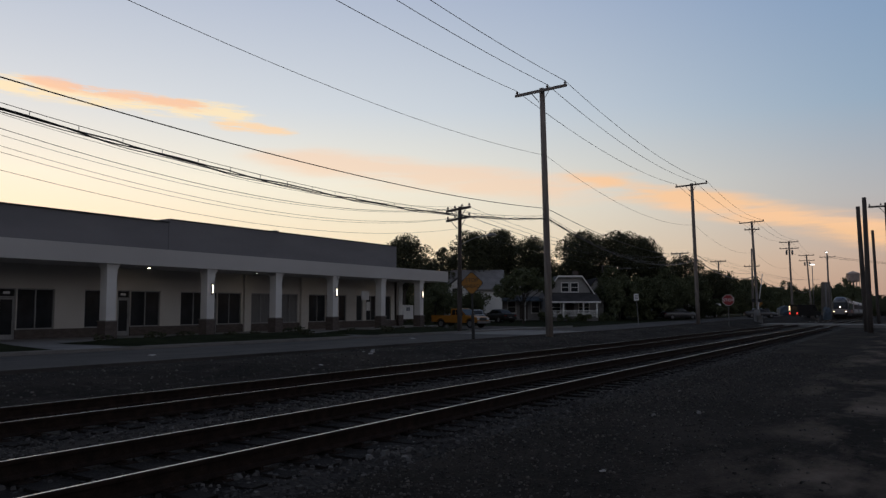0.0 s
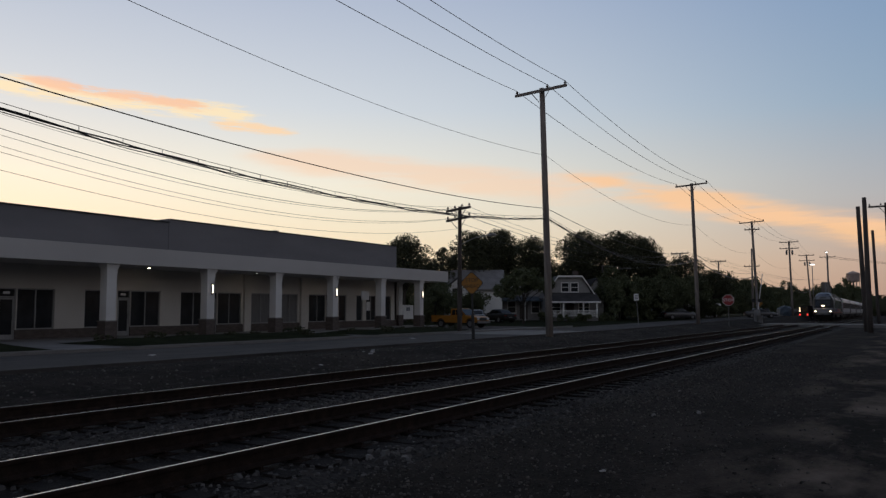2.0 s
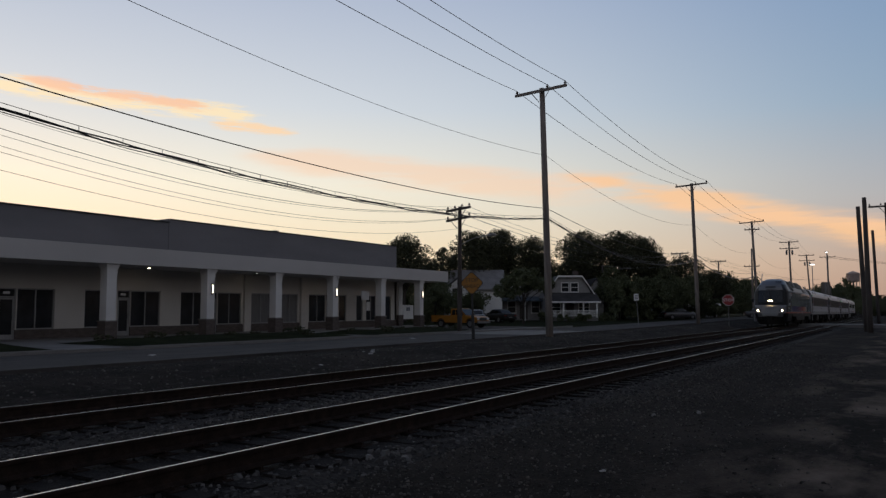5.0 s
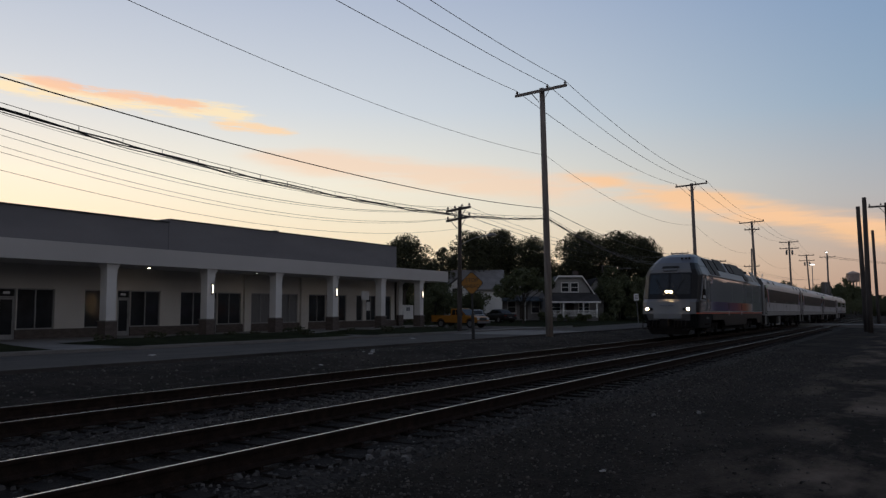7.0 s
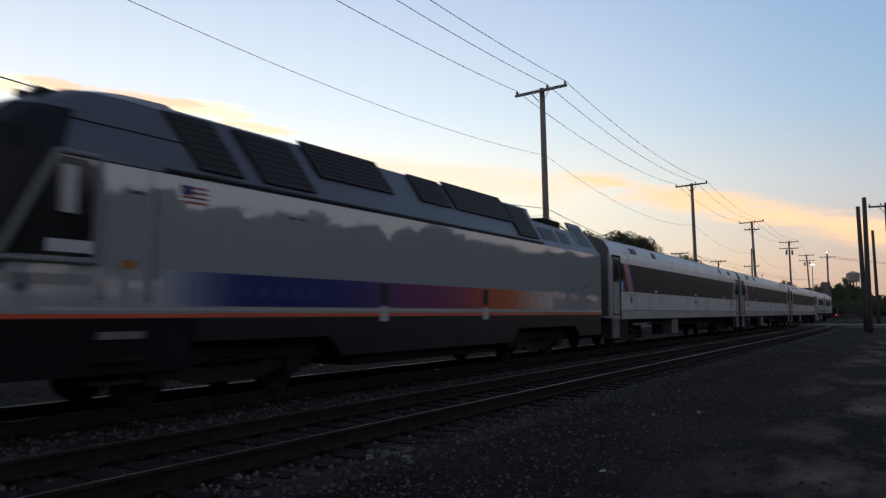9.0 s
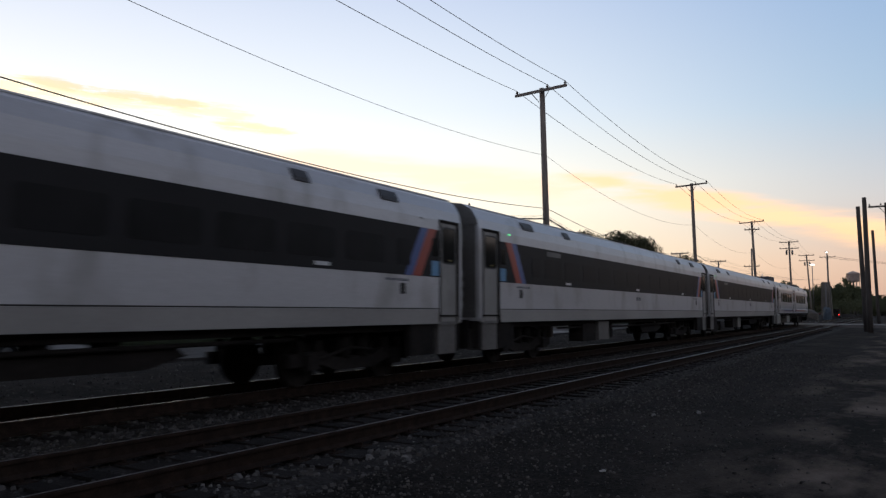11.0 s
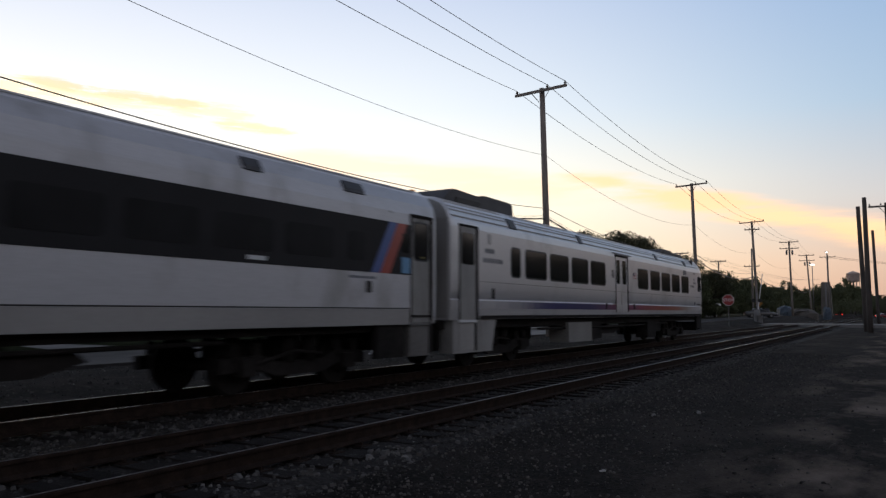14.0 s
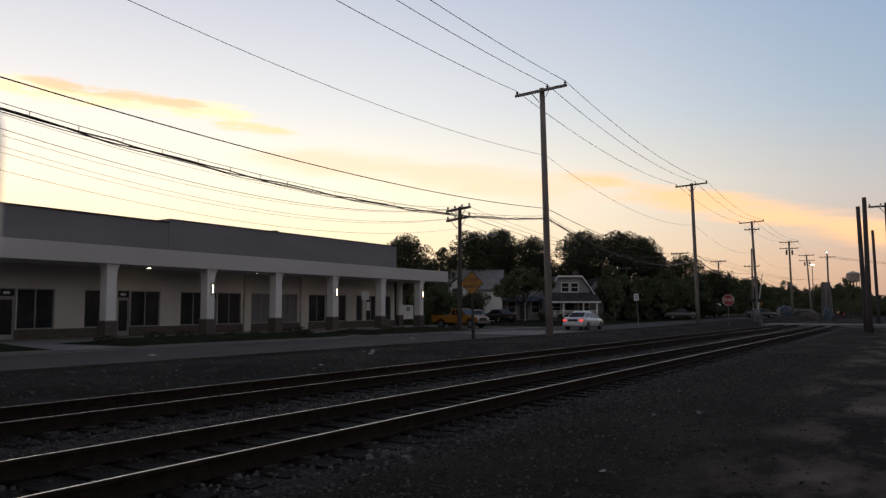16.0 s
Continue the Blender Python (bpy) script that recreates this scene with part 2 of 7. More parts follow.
# rolling stock
M["silver"] = surf("silver", (0.59, 0.59, 0.605), (0.66, 0.66, 0.675), 0.35, 0.30, 0.42, 0, 20, (0.3, 0.3, 2), rough2=0.44, grain=0.04)
M["lowsilver"] = surf("lowsilver", (0.38, 0.37, 0.37), (0.48, 0.47, 0.47), 0.5, 0.45, 0.3, 0, 20, (0.3, 0.3, 2), rough2=0.55, grain=0.04)
M["loco_silver"] = surf("loco_silver", (0.40, 0.415, 0.445), (0.44, 0.455, 0.485), 0.3, 0.025, 0.30, 0, 20, (0.3, 0.3, 1), rough2=0.05, coat=0.15, grain=0.04)
M["loco_roof"] = surf("loco_roof", (0.083, 0.096, 0.128), (0.11, 0.123, 0.155), 0.5, 0.35, 0.1, 0, 20, rough2=0.45, grain=0.04)
M["loco_black"] = surf("loco_black", (0.010, 0.0105, 0.012), (0.017, 0.018, 0.020), 0.8, 0.42, 0, 0, 20, spec=0.22)
M["loco_nose"] = surf("loco_nose", (0.175, 0.178, 0.186), (0.215, 0.218, 0.226), 0.6, 0.42, 0.25, 0, 20, rough2=0.5, grain=0.05)
M["under"] = surf("under", (0.014, 0.0125, 0.012), (0.028, 0.0245, 0.023), 1.2, 0.9, 0.0, 0.3, 12, spec=0.15)
M["blue"] = surf("blue", (0.010, 0.022, 0.13), (0.015, 0.028, 0.16), 1.0, 0.25, spec=0.35, grain=0.04)
M["orange_line"] = surf("orange_line", (0.60, 0.085, 0.035), (0.66, 0.10, 0.04), 1.0, 0.4, grain=0.04)
M["pale_stripe"] = surf("pale_stripe", (0.62, 0.64, 0.66), (0.7, 0.72, 0.74), 1.0, 0.35, grain=0.04)
M["band"] = surf("band", (0.024, 0.024, 0.026), (0.033, 0.033, 0.0355), 0.6, 0.45, 0, 0, 20, rough2=0.55, spec=0.08, grain=0.05)
M["coachglass"] = surf("coachglass", (0.017, 0.017, 0.018), (0.024, 0.024, 0.0255), 1.5, 0.4, 0, 0, 30, rough2=0.5, spec=0.07, grain=0.05)
M["carglass"] = glass_pane("carglass", (0.010, 0.011, 0.012), 0.08)
M["intake"] = surf("intake", (0.045, 0.045, 0.05), (0.07, 0.07, 0.075), 2, 0.6, 0.2)
M["doorglass"] = glass_pane("doorglass", (0.012, 0.0125, 0.014), 0.07)
M["paint_white"] = surf("paint_white", (0.62, 0.63, 0.64), (0.68, 0.69, 0.7), 0.8, 0.25, coat=0.6, grain=0.04)
M["paint_yellow"] = surf("paint_yellow", (0.28, 0.112, 0.008), (0.33, 0.135, 0.010), 0.8, 0.45, coat=0.15, grain=0.04)
M["paint_dark"] = surf("paint_dark", (0.008, 0.008, 0.009), (0.012, 0.012, 0.013), 0.8, 0.45, spec=0.25, grain=0.04)
M["paint_red"] = surf("paint_red", (0.20, 0.015, 0.02), (0.25, 0.02, 0.025), 0.8, 0.25, coat=0.6)
M["paint_silver"] = surf("paint_silver", (0.085, 0.085, 0.088), (0.115, 0.115, 0.118), 0.8, 0.3, 0.5, coat=0.6)
M["tarp_blue"] = surf("tarp_blue", (0.045, 0.07, 0.095), (0.07, 0.10, 0.135), 1.5, 0.6)
M["tank_white"] = surf("tank_white", (0.46, 0.38, 0.36), (0.54, 0.45, 0.42), 0.6, 0.6)


def add_patches(m, tone, scale, lo, hi, stretch, lane=None):
    """Broad dry patches over a ground material."""
    nt = m.node_tree
    N, K = nt.nodes.new, nt.links.new
    p = nt.nodes["Principled BSDF"]
    src = p.inputs["Base Color"].links[0].from_socket
    tc, mp, n, r, mx = N("ShaderNodeTexCoord"), N("ShaderNodeMapping"), N("ShaderNodeTexNoise"), N("ShaderNodeMapRange"), N("ShaderNodeMix")
    mp.inputs["Scale"].default_value = stretch
    K(tc.outputs["Object"], mp.inputs[0])
    K(mp.outputs[0], n.inputs["Vector"])
    n.inputs["Scale"].default_value, n.inputs["Detail"].default_value, n.inputs["Roughness"].default_value = scale, 7, 0.62
    r.inputs[1].default_value, r.inputs[2].default_value = lo, hi
    K(n.outputs[0], r.inputs[0])
    mx.data_type = "RGBA"
    fac = r.outputs[0]
    if lane:
        sp, lr, mu = N("ShaderNodeSeparateXYZ"), N("ShaderNodeMapRange"), N("ShaderNodeMath")
        mu.operation = "MULTIPLY"
        lr.inputs[1].default_value, lr.inputs[2].default_value = lane
        K(tc.outputs["Object"], sp.inputs[0])
        K(sp.outputs[0], lr.inputs[0])
        K(lr.outputs[0], mu.inputs[0])
        K(fac, mu.inputs[1])
        fac = mu.outputs[0]
    K(fac, mx.inputs[0])
    K(src, mx.inputs[6])
    mx.inputs[7].default_value = (*tone, 1)
    K(mx.outputs[2], p.inputs["Base Color"])


add_patches(M["dirt"], (0.041, 0.0335, 0.0285), 0.42, 0.49, 0.66, (1.0, 0.55, 1.0))
add_patches(M["dirt"], (0.007, 0.0062, 0.0058), 1.3, 0.56, 0.70, (1.0, 0.7, 1.0))
add_patches(M["dirt"], (0.050, 0.042, 0.036), 3.6, 0.56, 0.74, (1.0, 0.8, 1.0))
# dry sandy soil on the lane beside the tracks
add_patches(M["dirt"], (0.15, 0.118, 0.094), 0.9, 0.47, 0.66, (1.0, 0.5, 1.0), (-2.3, -0.7))
add_patches(M["asphalt"], (0.035, 0.034, 0.034), 0.6, 0.52, 0.66, (1.6, 0.25, 1.0))
add_patches(M["concrete"], (0.10, 0.094, 0.088), 0.7, 0.55, 0.75, (1.0, 1.0, 1.0))


# ---- mesh helpers ----
def box(bm, x0, x1, y0, y1, z0, z1, mi=0):
    v = [bm.verts.new((x, y, z)) for z in (z0, z1) for x, y in ((x0, y0), (x1, y0), (x1, y1), (x0, y1))]
    for q in ((3, 2, 1, 0), (4, 5, 6, 7), (0, 1, 5, 4), (1, 2, 6, 5), (2, 3, 7, 6), (3, 0, 4, 7)):
        bm.faces.new([v[i] for i in q]).material_index = mi
    return v


def cyl(bm, a, b, r0, r1=None, seg=10, caps=True, mi=0):
    a, b = Vector(a), Vector(b)
    r1 = r0 if r1 is None else r1
    q = (b - a).to_track_quat("Z", "Y")
    rings = []
    for c, r in ((a, r0), (b, r1)):
        rings.append([bm.verts.new(c + q @ Vector((r * math.cos(2 * math.pi * i / seg), r * math.sin(2 * math.pi * i / seg), 0))) for i in range(seg)])
    for i in range(seg):
        f = bm.faces.new((rings[0][i], rings[0][(i + 1) % seg], rings[1][(i + 1) % seg], rings[1][i]))
        f.smooth, f.material_index = True, mi
    if caps:
        bm.faces.new(rings[0][::-1]).material_index = mi
        bm.faces.new(rings[1]).material_index = mi


def tube(bm, pts, r, seg=5):
    rings = []
    for i, p in enumerate(pts):
        d = (Vector(pts[min(i + 1, len(pts) - 1)]) - Vector(pts[max(i - 1, 0)])).to_track_quat("Z", "Y")
        rings.append([bm.verts.new(Vector(p) + d @ Vector((r * math.cos(2 * math.pi * k / seg), r * math.sin(2 * math.pi * k / seg), 0))) for k in range(seg)])
    for a, b in zip(rings, rings[1:]):
        for k in range(seg):
            bm.faces.new((a[k], a[(k + 1) % seg], b[(k + 1) % seg], b[k])).smooth = True


def loft(bm, rings, closed=True, caps=True, mi=None, smooth=False):
    vs = [[bm.verts.new(p) for p in r] for r in rings]
    n = len(vs[0])
    for i, (a, b) in enumerate(zip(vs, vs[1:])):
        for k in range(n if closed else n - 1):
            f = bm.faces.new((a[k], a[(k + 1) % n], b[(k + 1) % n], b[k]))
            f.smooth = smooth
            if mi:
                f.material_index = mi(i, k)
    if caps and closed:
        bm.faces.new(vs[0][::-1])
        bm.faces.new(vs[-1])
    return vs


def prism(bm, outline, axis, lo, hi, mi=0):
    """Extrude a 2D outline along x, y or z."""
    def at(p, d):
        return {"x": (d, p[0], p[1]), "y": (p[0], d, p[1]), "z": (p[0], p[1], d)}[axis]
    a, b = [bm.verts.new(at(p, lo)) for p in outline], [bm.verts.new(at(p, hi)) for p in outline]
    n = len(outline)
    fs = [bm.faces.new(a[::-1]), bm.faces.new(b)] + [bm.faces.new((a[i], a[(i + 1) % n], b[(i + 1) % n], b[i])) for i in range(n)]
    for f in fs:
        f.material_index = mi
    return fs


def finish(name, bm, mat, bevel=0.0):
    if bevel:
        bmesh.ops.bevel(bm, geom=[e for e in bm.edges if e.is_manifold and e.calc_face_angle(0) > 0.5], offset=bevel, segments=2, affect="EDGES", clamp_overlap=True)
    bmesh.ops.recalc_face_normals(bm, faces=bm.faces)
    me = bpy.data.meshes.new(name)
    bm.to_mesh(me)
    bm.free()
    for m in (mat if isinstance(mat, (list, tuple)) else [mat]):
        me.materials.append(m)
    return me


def part(name, bm, mat, parent, label="", bevel=0.0):
    ob = new(name, finish(name, bm, mat, bevel))
    ob.parent = parent
    return tagged(ob, label)


def shared(name, me, parent, at):
    ob = new(name, me)
    ob.parent = parent
    ob.matrix_basis = at
    return ob


def root(name, m, label, category, group="", kind=""):
    ob = new(name)
    ob.matrix_basis = m
    ob.empty_display_size = 0.3
    return tagged(ob, label, category, group, kind)


def solid(name, bm, mat, label, category="", kind="", m=None, bevel=0.0, group=""):
    ob = new(name, finish(name, bm, mat, bevel))
    if m is not None:
        ob.matrix_basis = m
    return tagged(ob, label, category, group, kind)


def B(*a, **k):
    bm = bmesh.new()
    box(bm, *a, **k)
    return bm


def rounded(w, z0, z1, r, n=4, taper=0.0):
    """Half-width outline with rounded top corners, as (x, z) going round."""
    pts = [(w, z0), (w, z1 - r)]
    for i in range(1, n + 1):
        a = math.pi / 2 * i / n
        pts.append((w - r + r * math.cos(a), z1 - r + r * math.sin(a)))
    return pts + [(-x, z) for x, z in pts[::-1]]


def S(y):
    """Height of the street side, which climbs gently along the line."""
    y = min(max(y, -80.0), 150.0)
    return 0.06 + 0.0022 * (y - 22) + 0.0045 * max(0.0, y - 55)


def G(x, y):
    """Height of the bare ground."""
    near = -0.27 - 0.03 * max(0.0, min(1.0, (x + 4.6) / 3.0))
    if x < -12.4:
        k = min(1.0, (-12.4 - x) / 3.0)
        k = k * k * (3 - 2 * k)
        return near * (1 - k) + (S(y) - 0.03) * k
    return near


# ---- ground, street and tracks ----
TRACKS = (-6.39, -10.38)


def sheet(name, xs, ys, height, mat, label, category=""):
    me = bpy.data.meshes.new(name)
    vs = [(x, y, height(x, y)) for y in ys for x in xs]
    w = len(xs)
    me.from_pydata(vs, [], [(j * w + i, j * w + i + 1, (j + 1) * w + i + 1, (j + 1) * w + i) for j in range(len(ys) - 1) for i in range(w - 1)])
    me.materials.append(mat)
    for p in me.polygons:
        p.use_smooth = True
    return tagged(new(name, me), label, category, "", "structure")


def steps(lo, hi, d):
    n = max(1, round((hi - lo) / d))
    return [lo + (hi - lo) * i / n for i in range(n + 1)]


def ground_height(x, y):
    z = G(x, y)
    if abs(x) < 40 and -20 < y < 90:
        z += 0.035 * noise.noise((x * 0.55, y * 0.4, 3)) + 0.018 * noise.noise((x * 2.1, y * 2.1, 7))
    if x < -17.0:
        z = S(y) - 0.10
    if -12.05 < x < -4.75:
        z = -0.6
    return z


sheet("ground", [-2500, -400, -120] + steps(-60, -18, 6) + steps(-17.2, 8, 0.35) + [12, 20, 40, 120, 400, 2500],
      [-600, -150, -60, -30] + steps(-12, 60, 0.5) + steps(62, 130, 4) + [160, 220, 400, 900, 3500],
      ground_height, M["dirt"], "dark bare dirt and cinder ground beside the tracks", "ground")


def strip(name, x0, x1, y0, y1, lift, mat, label, thick=0.12, dy=6.0, category=""):
    """A slab that follows the street's climb."""
    bm = bmesh.new()
    ys = steps(y0, y1, dy)
    loft(bm, [[(x0, y, S(y) + lift - thick), (x1, y, S(y) + lift - thick), (x1, y, S(y) + lift), (x0, y, S(y) + lift)] for y in ys])
    return solid(name, bm, mat, label, category, "structure")


strip("street", -23.2, -17.65, -70, 210, 0.0, M["asphalt"], "worn grey asphalt side street along the railway", category="street")
strip("crossing_road", -90, -17.6, 92, 101, 0.012, M["asphalt"], "grey asphalt road that crosses the railway", 0.14, 3.0, category="road")
strip("kerb", -23.38, -23.2, -70, 58, 0.11, M["concrete"], "low concrete kerb along the street", 0.3, category="kerb")
strip("lot", -36.0, -23.38, -70, 56.5, 0.03, M["concrete"], "pale concrete forecourt and walkway before the shops", category="pavement")
strip("lawn", -160, -23.3, 56.6, 230, 0.03, M["grass"], "dim mown lawns before the houses", category="lawn")
strip("yard", -36.0, -25.6, 46.5, 56.4, 0.045, M["asphalt"], "asphalt parking yard beside the shops", 0.1, category="yard")
strip("pale_apron", -23.3, -17.7, 38, 47, 0.008, M["concrete"], "worn pale concrete apron where the yard meets the street", 0.05, 3.0, category="pavement")

bm = bmesh.new()
prism(bm, [(-17.8, -0.02), (-12.5, 0.02), (-4.2, 0.02), (8.0, -0.05), (60, -0.1), (60, -0.4), (-17.8, -0.4)], "y", 91.5, 101.5)
solid("crossing_deck", bm, M["concrete"], "pale concrete road deck level with the rails", "road deck", "structure")


def bed():
    """Stone bed under both tracks, uneven, with shoulders."""
    xs = [-12.9, -12.5, -12.2] + steps(-11.9, -4.9, 0.25) + [-4.6, -4.3, -4.0]
    ys = [-60, -20] + steps(-4, 45, 0.3) + steps(46, 90, 1.5) + steps(100, 400, 30)

    def h(x, y):
        edge = max(0.0, abs(x + 8.4) - 3.5)
        z = -0.235 - 0.16 * edge + 0.018 * noise.noise((x * 3, y * 3, 1)) + 0.012 * noise.noise((x * 8, y * 8, 5))
        return z
    return sheet("ballast", xs, ys, h, M["gravel"], "grey crushed-stone ballast under the two tracks", "ballast")


bed()


def stones(name, n, spots, size, mat, label, seed):
    """Loose crushed stone: small uneven blocks sunk into the ground."""
    rnd = random.Random(seed)
    vs, fs = [], []
    for _ in range(n):
        x, y, z = spots(rnd)
        s = size * (0.45 + 1.5 * rnd.random() ** 3)
        a = rnd.uniform(0, 6.28)
        i0 = len(vs)
        for k, (px, py, pz) in enumerate(((-1, -1, -0.5), (1, -1, -0.5), (1, 1, -0.5), (-1, 1, -0.5), (-0.6, -0.7, 0.7), (0.7, -0.5, 0.6), (0.5, 0.7, 0.8), (-0.7, 0.5, 0.55))):
            px, py, pz = px * s * rnd.uniform(0.6, 1.1), py * s * rnd.uniform(0.5, 0.9), pz * s * rnd.uniform(0.6, 1.1)
            vs.append((x + px * math.cos(a) - py * math.sin(a), y + px * math.sin(a) + py * math.cos(a), z + pz))
        fs += [tuple(i0 + q for q in f) for f in ((4, 5, 6, 7), (0, 1, 5, 4), (1, 2, 6, 5), (2, 3, 7, 6), (3, 0, 4, 7))]
    me = bpy.data.meshes.new(name)
    me.from_pydata(vs, [], fs)
    me.materials.append(mat)
    return tagged(new(name, me), label, "stones", "", "stuff")


def bed_spot(r):
    y = -3 + 46 * r.random() ** 1.6
    x = r.uniform(-12.6, -3.9)
    if min(abs(x - c) for c in TRACKS) < 0.72 and r.random() < 0.6:
        # fouled bed between the rails: most loose stone lies outside them
        x = r.choice((-12.2, -8.4, -4.5)) + r.uniform(-0.9, 0.9)
    return x, y, -0.238 - 0.16 * max(0.0, abs(x + 8.4) - 3.5) + 0.008


def shoulder_spot(r):
    y = -5 + 38 * r.random() ** 1.45
    x = -4.7 + abs(r.gauss(0, 1.7))
    return x, y, ground_height(x, y) + 0.004


def verge_spot(r):
    y = -4 + 70 * r.random() ** 1.3
    x = r.uniform(-17.4, -12.3)
    return x, y, ground_height(x, y) + 0.005


stones("ballast_stones", 42000, bed_spot, 0.026, M["stone"], "loose grey crushed stone between the rails", 1)
stones("shoulder_stones", 24000, shoulder_spot, 0.0135, M["shoulderstone"], "scattered stone along the track shoulder", 2)
stones("verge_stones", 8000, verge_spot, 0.021, M["vergestone"], "scattered stone on the verge beyond the tracks", 3)
stones("pale_stones", 70, lambda r: (bed_spot(r) if r.random() < 0.4 else shoulder_spot(r)), 0.028, M["palestone"], "pale broken stones and litter among the ballast", 4)


def rock_spot(r):
    x, y = ((-5.5, 4.9), (-4.8, 6.75), (-5.1, 7.1))[r.randrange(3)]
    x, y = x + r.gauss(0, 0.13), y + r.gauss(0, 0.16)
    return x, y, -0.222 - 0.16 * max(0.0, abs(x + 8.4) - 3.5)


stones("pale_rocks", 46, rock_spot, 0.034, M["palestone"], "small patches of pale broken stone beside the rail", 8)


def rail_mesh(y0, y1, h, top):
    """A rail with a polished strip of half-width h on its head."""
    bm = bmesh.new()
    web = [(-0.07, -0.185), (0.07, -0.185), (0.07, -0.172), (0.012, -0.145), (0.012, -0.046), (0.036, -0.038), (0.036, -0.010), (max(0.029, h + 0.004), -0.002), (h, 0.0),
           (-h, 0.0), (-max(0.029, h + 0.004), -0.002), (-0.036, -0.010), (-0.036, -0.038), (-0.012, -0.046), (-0.012, -0.145), (-0.07, -0.172)]
    fs = prism(bm, web, "y", y0, y1)
    for f in fs[2:]:
        if f.calc_center_median().z > -0.0005:
            f.material_index = 1
    return finish("rail", bm, [M["rust"], top])


def tie_mesh():
    bm = bmesh.new()
    box(bm, -1.3, 1.3, -0.115, 0.115, -0.36, -0.195)
    for sx in (-0.7525, 0.7525):
        box(bm, sx - 0.18, sx + 0.18, -0.09, 0.09, -0.1949, -0.1855, 1)
        for q in (-0.12, 0.12):
            box(bm, sx + q - 0.015, sx + q + 0.015, -0.05, -0.02, -0.1855, -0.15, 1)
    return finish("tie", bm, [M["tie"], M["rust"]])


rail_me = {TRACKS[0]: rail_mesh(-70, 420, 0.014, M["railtop"]), TRACKS[1]: rail_mesh(-70, 420, 0.013, M["railworn"])}
tie_me = tie_mesh()
for name, cx, lab in (("railway_track", TRACKS[0], "near railway track with rusty rails and polished heads on dark ties"),
                      ("railway_track", TRACKS[1], "far railway track with rusty rails on which the train runs")):
    tr = root(name, pose(cx, 0, 0), lab, "railway track", "parallel tracks")
    for sx in (-0.7525, 0.7525):
        shared("rail", rail_me[cx], tr, pose(sx, 0, 0))
    rnd = random.Random(5)
    for i in range(150):
        y = -3 + i * 0.53
        shared("tie", tie_me, tr, pose(rnd.uniform(-0.03, 0.03), y + rnd.uniform(-0.02, 0.02), rnd.uniform(-0.02, 0.0), 0, 0, rnd.uniform(-1, 1)))

# ---- shop building ----
MALL = Matrix.Translation((-33.0, 22.0, 0.06)) @ Euler((math.atan(0.0064), 0, 0)).to_matrix().to_4x4()
mall = root("shop_building", MALL, "long single-storey shop building, pale walls, deep white canopy on columns", "shop building")
Y0, Y1 = -42.0, 28.6
# openings along the shop front: start, end, kind
FRONT = [(-40.5, -39.4, "d"), (-39.3, -37.4, "w"), (-35.0, -32.6, "w"), (-28.9, -27.9, "d"), (-27.8, -24.6, "w"), (-22.4, -20.2, "w"), (-16.8, -15.9, "d"), (-15.8, -12.6, "w"), (-10.4, -7.6, "w"),
         (-3.70, -2.86, "d"), (-2.82, -0.96, "w"), (0.64, 1.78, "w"), (2.53, 3.32, "d"), (3.34, 5.25, "w"), (6.66, 8.58, "w"), (8.68, 9.40, "d"), (9.44, 11.36, "w"),
         (12.23, 14.02, "w"), (15.0, 16.60, "w"), (17.77, 19.61, "w"), (19.66, 20.40, "d"), (21.1, 21.97, "w"), (23.22, 24.0, "w"), (24.44, 25.78, "w"), (27.0, 27.81, "w")]
WX = -3.0
bm = bmesh.new()
edge = Y0
for a, b, k in FRONT + [(Y1, Y1, "e")]:
    if a > edge:
        box(bm, WX - 0.25, WX, edge, a, 0.5, 3.70)
    if k != "e":
        box(bm, WX - 0.25, WX, a, b, 2.50, 3.70)
    edge = b
box(bm, -14, WX, Y1 - 0.25, Y1, 0, 3.70)
box(bm, -14, WX, Y0, Y0 + 0.25, 0, 3.70)
box(bm, -14.25, -14, Y0, Y1, 0, 3.70)
part("wall", bm, M["stucco"], mall, "cream stucco shop front wall")
bm = bmesh.new()
edge = Y0
for a, b, k in [f for f in FRONT if f[2] == "d"] + [(Y1, Y1, "e")]:
    box(bm, WX - 0.25, WX + 0.03, edge, a, 0, 0.5)
    edge = b
part("plinth", bm, M["brick"], mall, "dark brick plinth below the windows")
part("floor_slab", B(-14, 0.45, Y0, 31.0, -0.6, 0.012), M["concrete"], mall)
part("interior_back", B(-8.2, -8.0, Y0, Y1, 0.02, 3.6), M["darkmetal"], mall, "dark unlit shop interior")
bm = bmesh.new()
box(bm, -3.4, 0.45, Y0, 31.35, 3.70, 4.58)
part("canopy", bm, M["fascia"], mall, "plain pale canopy fascia", 0.01)
bm = bmesh.new()
box(bm, -14.2, -3.0, Y0, 5.68, 3.70, 6.50)
part("parapet_wall", bm, M["block"], mall, "grey painted block wall above the canopy", 0.01)
bm = bmesh.new()
box(bm, -14.2, -2.97, 5.68, 28.55, 3.70, 6.68)
part("parapet_wall", bm, M["block"], mall, "grey painted block wall above the canopy", 0.01)
for a, b, h in ((Y0, 5.66, 6.50), (5.70, 28.55, 6.68)):
    part("coping", B(-14.25, -2.90, a, b, h, h + 0.06), M["darkmetal"], mall, "thin dark metal coping")
part("pilaster", B(WX, WX + 0.16, 11.52, 12.08, 0.0, 3.69), M["stucco"], mall)
part("pilaster", B(WX, WX + 0.16, 16.80, 17.52, 0.0, 3.69), M["stucco"], mall)
